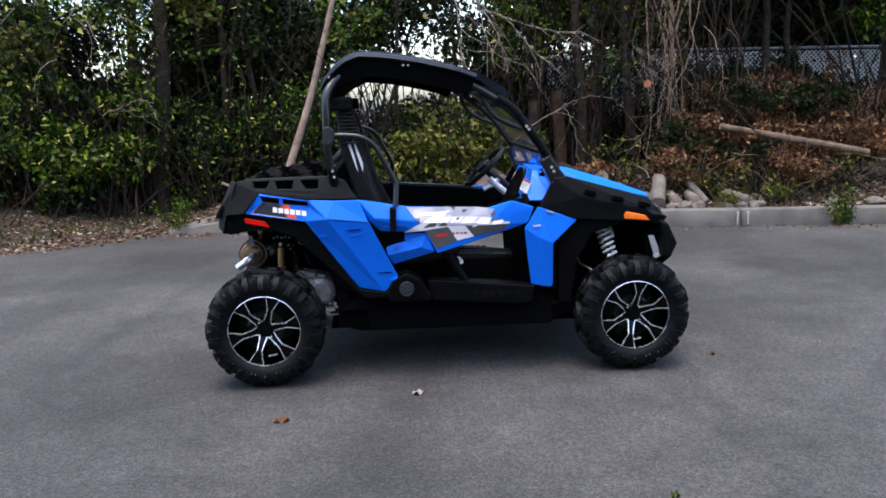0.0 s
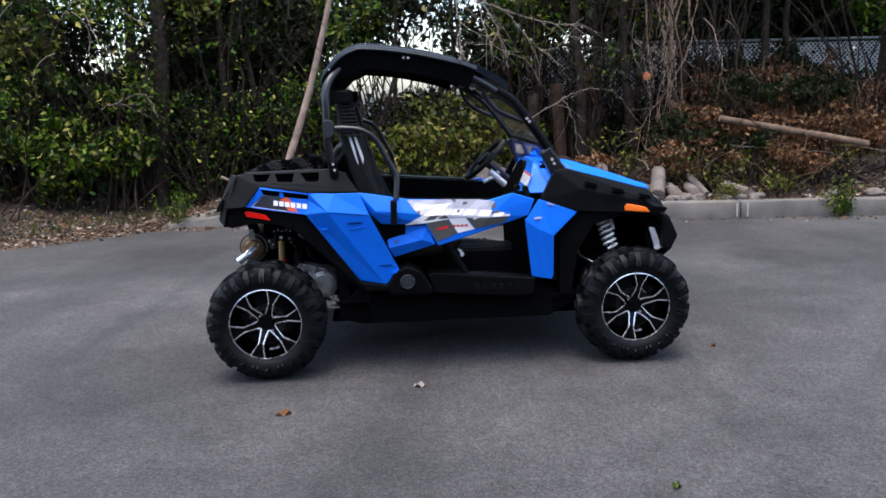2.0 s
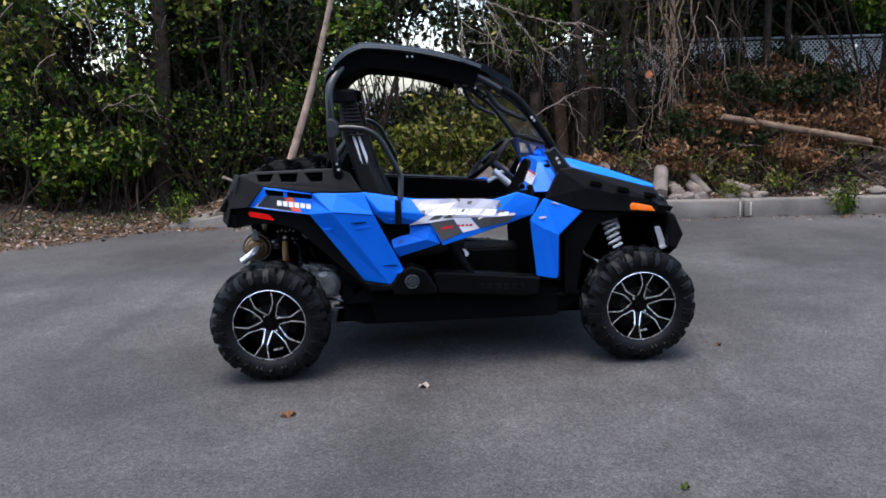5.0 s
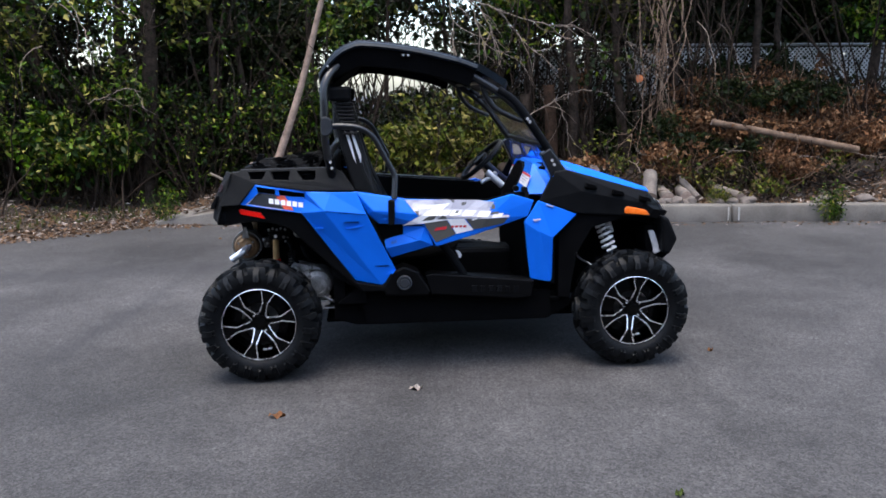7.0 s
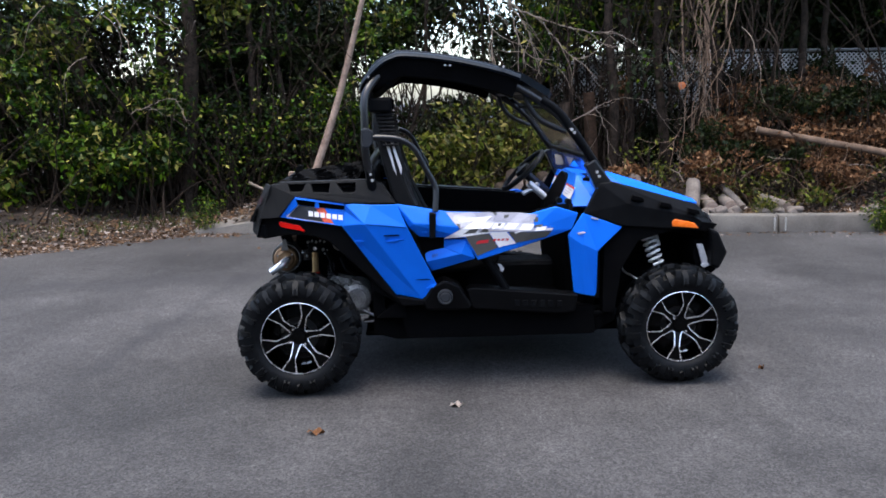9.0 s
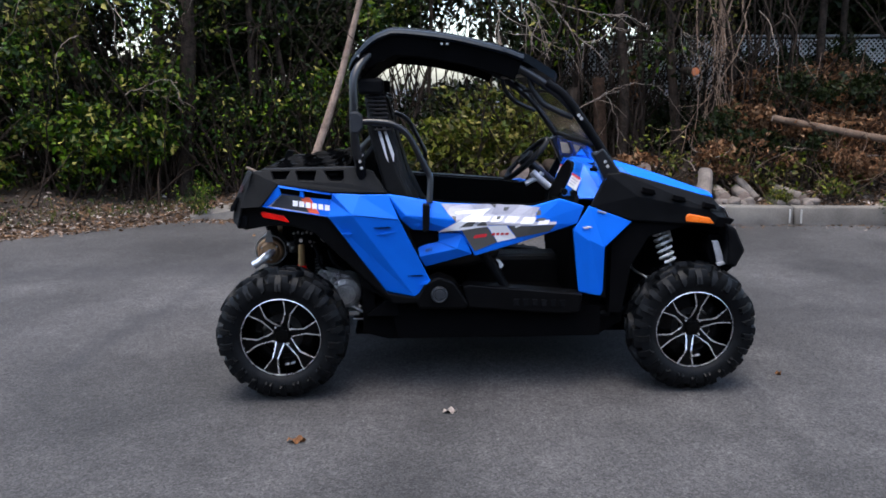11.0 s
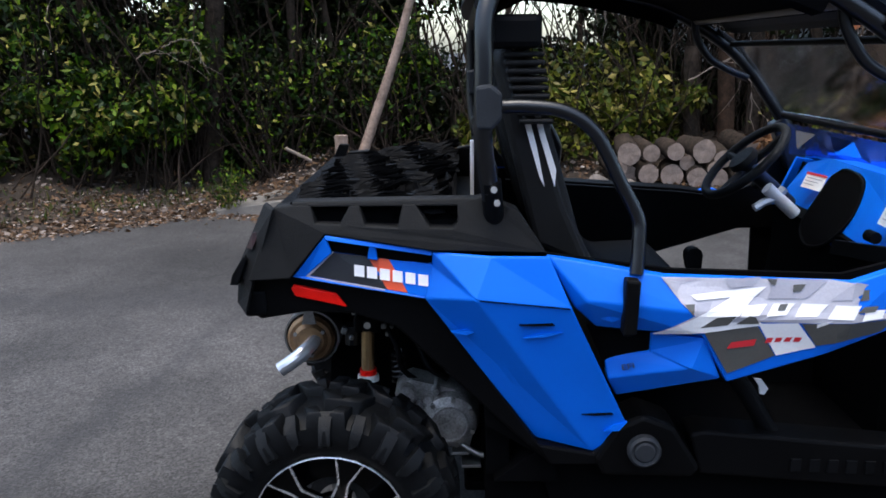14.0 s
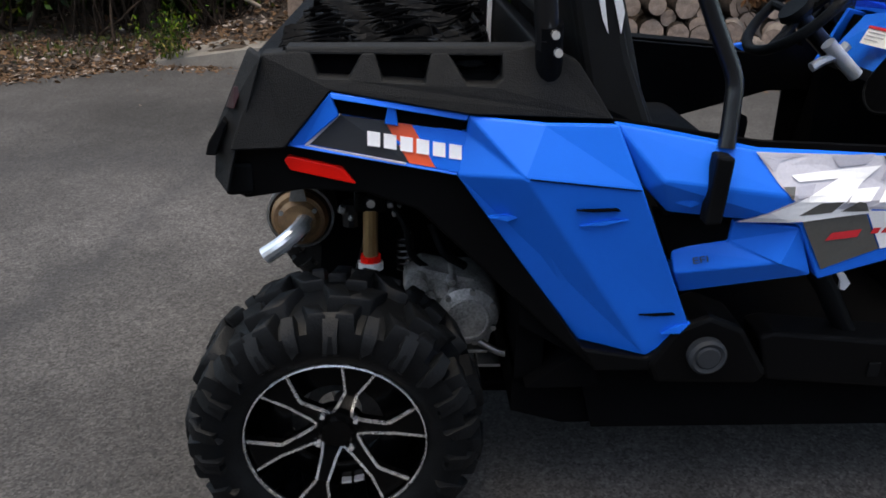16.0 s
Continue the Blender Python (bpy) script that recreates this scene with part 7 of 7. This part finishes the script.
# ---- things on the bank and the lot ----
for x, z, rr in ((1.33, 0.554, 0.085), (1.60, 0.556, 0.115), (1.32, 0.325, 0.11), (1.535, 0.315, 0.10), (1.735, 0.305, 0.095), (1.455, 0.445, 0.075), (1.775, 0.48, 0.085), (1.10, 0.34, 0.10), (0.93, 0.33, 0.085), (1.13, 0.53, 0.085), (2.37, 0.54, 0.09), (2.18, 0.40, 0.10), (2.58, 0.38, 0.10), (1.955, 0.32, 0.095), (2.38, 0.35, 0.085), (0.90, 0.535, 0.110), (0.80, 0.40, 0.095), (2.10, 0.545, 0.11), (1.70, 0.39, 0.075)):
    yy = 4.98 + RNG.uniform(-0.08, 0.10)
    log("firewood_log", "short round log with a sawn end in a stack", (x, yy, z - 0.02), (x + RNG.uniform(-0.10, 0.10), yy + RNG.uniform(0.42, 0.6), z - 0.02 + RNG.uniform(0.0, 0.05)), rr, group=G_LOG)
log("fallen_log", "long pale fallen branch lying on the brush", (5.66, 4.66, 0.765), (3.89, 4.98, 1.115), 0.045, FALLEN, CUT)
log("broken_trunk", "rust-brown broken trunk among the vines", (2.06, 5.75, 0.30), (1.99, 5.80, 1.60), 0.085, RUSTBARK, BARK, "trunk")
log("broken_trunk", "mossy grey broken trunk among the vines", (1.76, 5.95, 0.30), (1.72, 6.0, 1.48), 0.085, BARK, BARK, "trunk")
log("sawn_stump", "short sawn stump beside the leaning trunk", (-1.80, 5.2, 0.30), (-1.80, 5.2, 0.69), 0.07, PALEBARK, CUT, "stump")
log("cut_limb", "sawn limb with a fresh orange face", (3.128, 5.53, 1.666), (3.16, 6.1, 1.69), 0.052, BARK, FRESHCUT, "branch")
log("bent_branch", "bare grey bent branch on the bank", (-2.39, 5.4, 0.55), (-2.14, 5.42, 0.42), 0.018, TWIG, CUT, "branch")
for a, b, r in (((2.93, 4.46, 0.24), (3.06, 4.80, 0.50), 0.09), ((3.56, 4.52, 0.22), (3.44, 4.85, 0.45), 0.048), ((3.16, 4.42, 0.24), (3.20, 4.8, 0.28), 0.075), ((3.38, 4.42, 0.25), (3.44, 4.8, 0.29), 0.07), ((4.02, 4.36, 0.24), (3.90, 4.75, 0.30), 0.065), ((2.3, 4.75, 0.28), (2.5, 5.1, 0.34), 0.10), ((2.0, 4.95, 0.3), (2.2, 5.3, 0.36), 0.11)):
    log("loose_log", "grey weathered log behind the kerb", a, b, r, STONE, CUT, group="loose logs")


def stone(x, y, r):
    bm = bmesh.new()
    bmesh.ops.create_icosphere(bm, subdivisions=3, radius=1)
    sx, sy, sz = r * RNG.uniform(0.9, 1.5), r * RNG.uniform(0.7, 1.1), r * RNG.uniform(0.6, 0.9)
    o = Vector(RNG.normal(size=3) * 9)
    for v in bm.verts:
        n = v.co.normalized()
        k = 1 + 0.35 * noise.noise(n * 1.3 + o) + 0.10 * noise.noise(n * 4 + o)
        v.co = Vector((n.x * sx * k, n.y * sy * k, n.z * sz * k))
    ob = link("stone", bm, STONE)
    ob.location = (x, y, bank_z(x, y) + sz * 0.45)
    ob.rotation_euler = (0, 0, RNG.uniform(0, 6))
    smooth(ob, 60)
    return tagged(ob, "rough brown-grey stone at the kerb", "stone", "stones behind the kerb")


for x, d, r in ((3.06, 0.30, 0.06), (3.16, 0.36, 0.075), (3.33, 0.28, 0.055), (4.04, 0.28, 0.06), (4.9, 0.36, 0.06), (5.05, 0.42, 0.07), (2.6, 0.34, 0.065), (2.34, 0.95, 0.14), (2.75, 0.32, 0.085), (3.25, 0.30, 0.08), (3.42, 0.34, 0.07), (3.72, 0.32, 0.075), (3.9, 0.30, 0.065), (4.1, 0.34, 0.085), (2.4, 0.6, 0.12), (1.9, 0.34, 0.09), (0.9, 0.45, 0.10), (0.6, 0.5, 0.11), (0.1, 0.55, 0.1), (2.9, 0.75, 0.13), (2.6, 0.45, 0.1), (-0.5, 0.5, 0.1), (5.5, 0.4, 0.08), (2.15, 0.55, 0.1)):
    stone(x, kerb_y(x) + d, r)

# fallen leaves
pts = []
while len(pts) < 15000:
    x = RNG.uniform(-9, 8)
    d = abs(RNG.normal()) * 1.0
    y = edge_y(x) + (0.24 if x > -2.9 else 0.0) + d
    pts.append((x, y, bank_z(x, y) + 0.012))
tagged(leaf_mesh("leaf_litter", pts, (0.035, 0.08), LITTER, flat=0.7, narrow=0.6), "brown fallen leaves on the bank", "leaves", kind="stuff")
pts = []
for _ in range(2600):
    x = RNG.uniform(-7.5, -2.4)
    y = edge_y(x) - abs(RNG.normal()) * 0.14 + 0.08
    pts.append((x, y, 0.01))
for _ in range(2600):
    x = RNG.uniform(-8.5, -2.9)
    y = edge_y(x) + RNG.uniform(0.0, 1.3)
    pts.append((x, y, bank_z(x, y) + 0.015))
for _ in range(500):
    x = RNG.uniform(-2.5, 8)
    y = kerb_y(x) - abs(RNG.normal()) * 0.12 - 0.02
    pts.append((x, y, 0.008))
for _ in range(26):
    pts.append((RNG.uniform(-4.5, 4), RNG.uniform(3.3, 4.4), 0.004))
tagged(leaf_mesh("scattered_leaves", pts, (0.025, 0.06), LITTER, flat=0.92, narrow=0.6), "dry leaves blown along the asphalt edge", "leaves", kind="stuff")


def lone_leaf(x, y, size, mat, turn):
    bm = bmesh.new()
    n = 9
    ctr = [bm.verts.new((size * (i / (n - 1) - 0.5), 0, 0.006 + 0.012 * math.sin(i * 0.8))) for i in range(n)]
    for sd in (-1, 1):
        edge = [bm.verts.new((size * (i / (n - 1) - 0.5), sd * size * 0.32 * math.sin(math.pi * i / (n - 1)) * (1 + 0.25 * math.sin(i * 2.3)), 0.012 + 0.012 * math.sin(i * 1.3 + sd))) for i in range(1, n - 1)]
        for i in range(n - 1):
            a = edge[i - 1] if i > 0 else None
            b = edge[i] if i < n - 2 else None
            bm.faces.new([v for v in (ctr[i], ctr[i + 1], b, a) if v is not None])
    ob = link("fallen_leaf", bm, mat)
    ob.matrix_basis = pose(x, y, 0, 0, 0, turn)
    return tagged(ob, "curled dry leaf on the asphalt", "leaf", "leaves on the asphalt")


TANLEAF = leafy("tan_leaf", [(0.34, 0.29, 0.25), (0.24, 0.20, 0.17)])
lone_leaf(-0.203, -0.938, 0.075, TANLEAF, 20)
lone_leaf(-0.879, -1.222, 0.085, DEADLEAF, 5)
lone_leaf(1.544, -0.524, 0.045, DEADLEAF, 40)
lone_leaf(0.716, -2.163, 0.05, GRASS, 70)


# grass and weeds
def blades(n, fx, h):
    c = np.array([fx() for _ in range(n)])
    up = RNG.normal(size=(n, 3)) * 0.35 + [0, 0, 1]
    up /= np.linalg.norm(up, axis=1, keepdims=True)
    w = np.cross(up, RNG.normal(size=(n, 3)))
    w /= np.linalg.norm(w, axis=1, keepdims=True)
    H = RNG.uniform(h[0], h[1], (n, 1))
    v = np.stack([c - w * 0.004, c + w * 0.004, c + up * H * 0.6 + w * 0.003, c + up * H + RNG.normal(size=(n, 3)) * H * 0.25], 1).reshape(-1, 3)
    k = np.arange(n)[:, None] * 4
    return v, np.concatenate([k + [0, 1, 2], k + [0, 2, 3]], 1).ravel(), np.full(2 * n, 3)


def verge_spot():
    x = RNG.uniform(-8, -3.1)
    y = edge_y(x) + 0.45 + abs(RNG.normal()) * 0.55
    return (x, y, bank_z(x, y))


tagged(poly_mesh("grass", *blades(1100, verge_spot, (0.03, 0.10)), GRASS), "thin green grass on the verge", "grass", kind="stuff")


def weed(x, y, z, h, n, mat, spread):
    base = tagged(empty("weed", (x, y, z)), "green leafy weed growing at the kerb", "weed", "weeds")
    paths = [(wander((RNG.normal() * 0.04, RNG.normal() * 0.03, 0), (RNG.normal() * spread, RNG.normal() * spread * 0.5, 1), h * RNG.uniform(0.6, 1.1), 8, 0.12), 0.004, 0.0015) for _ in range(16)]
    tagged(twig_mesh("branchwork", paths, GRASS, base), kind="stuff")
    p = np.concatenate([q[0][2:] for q in paths])
    leaf_mesh("foliage", p[RNG.integers(0, len(p), n)] + RNG.normal(size=(n, 3)) * 0.03, (0.03, 0.06), mat, base, narrow=0.4)


weed(4.9, kerb_y(4.9) - 0.03, 0.0, 0.42, 650, GREENLEAF, 0.22)
weed(-2.86, 4.86, 0.05, 0.44, 430, GREENLEAF, 0.20)
weed(3.75, kerb_y(3.75) + 0.32, 0.18, 0.25, 300, YELLOWLEAF, 0.5)
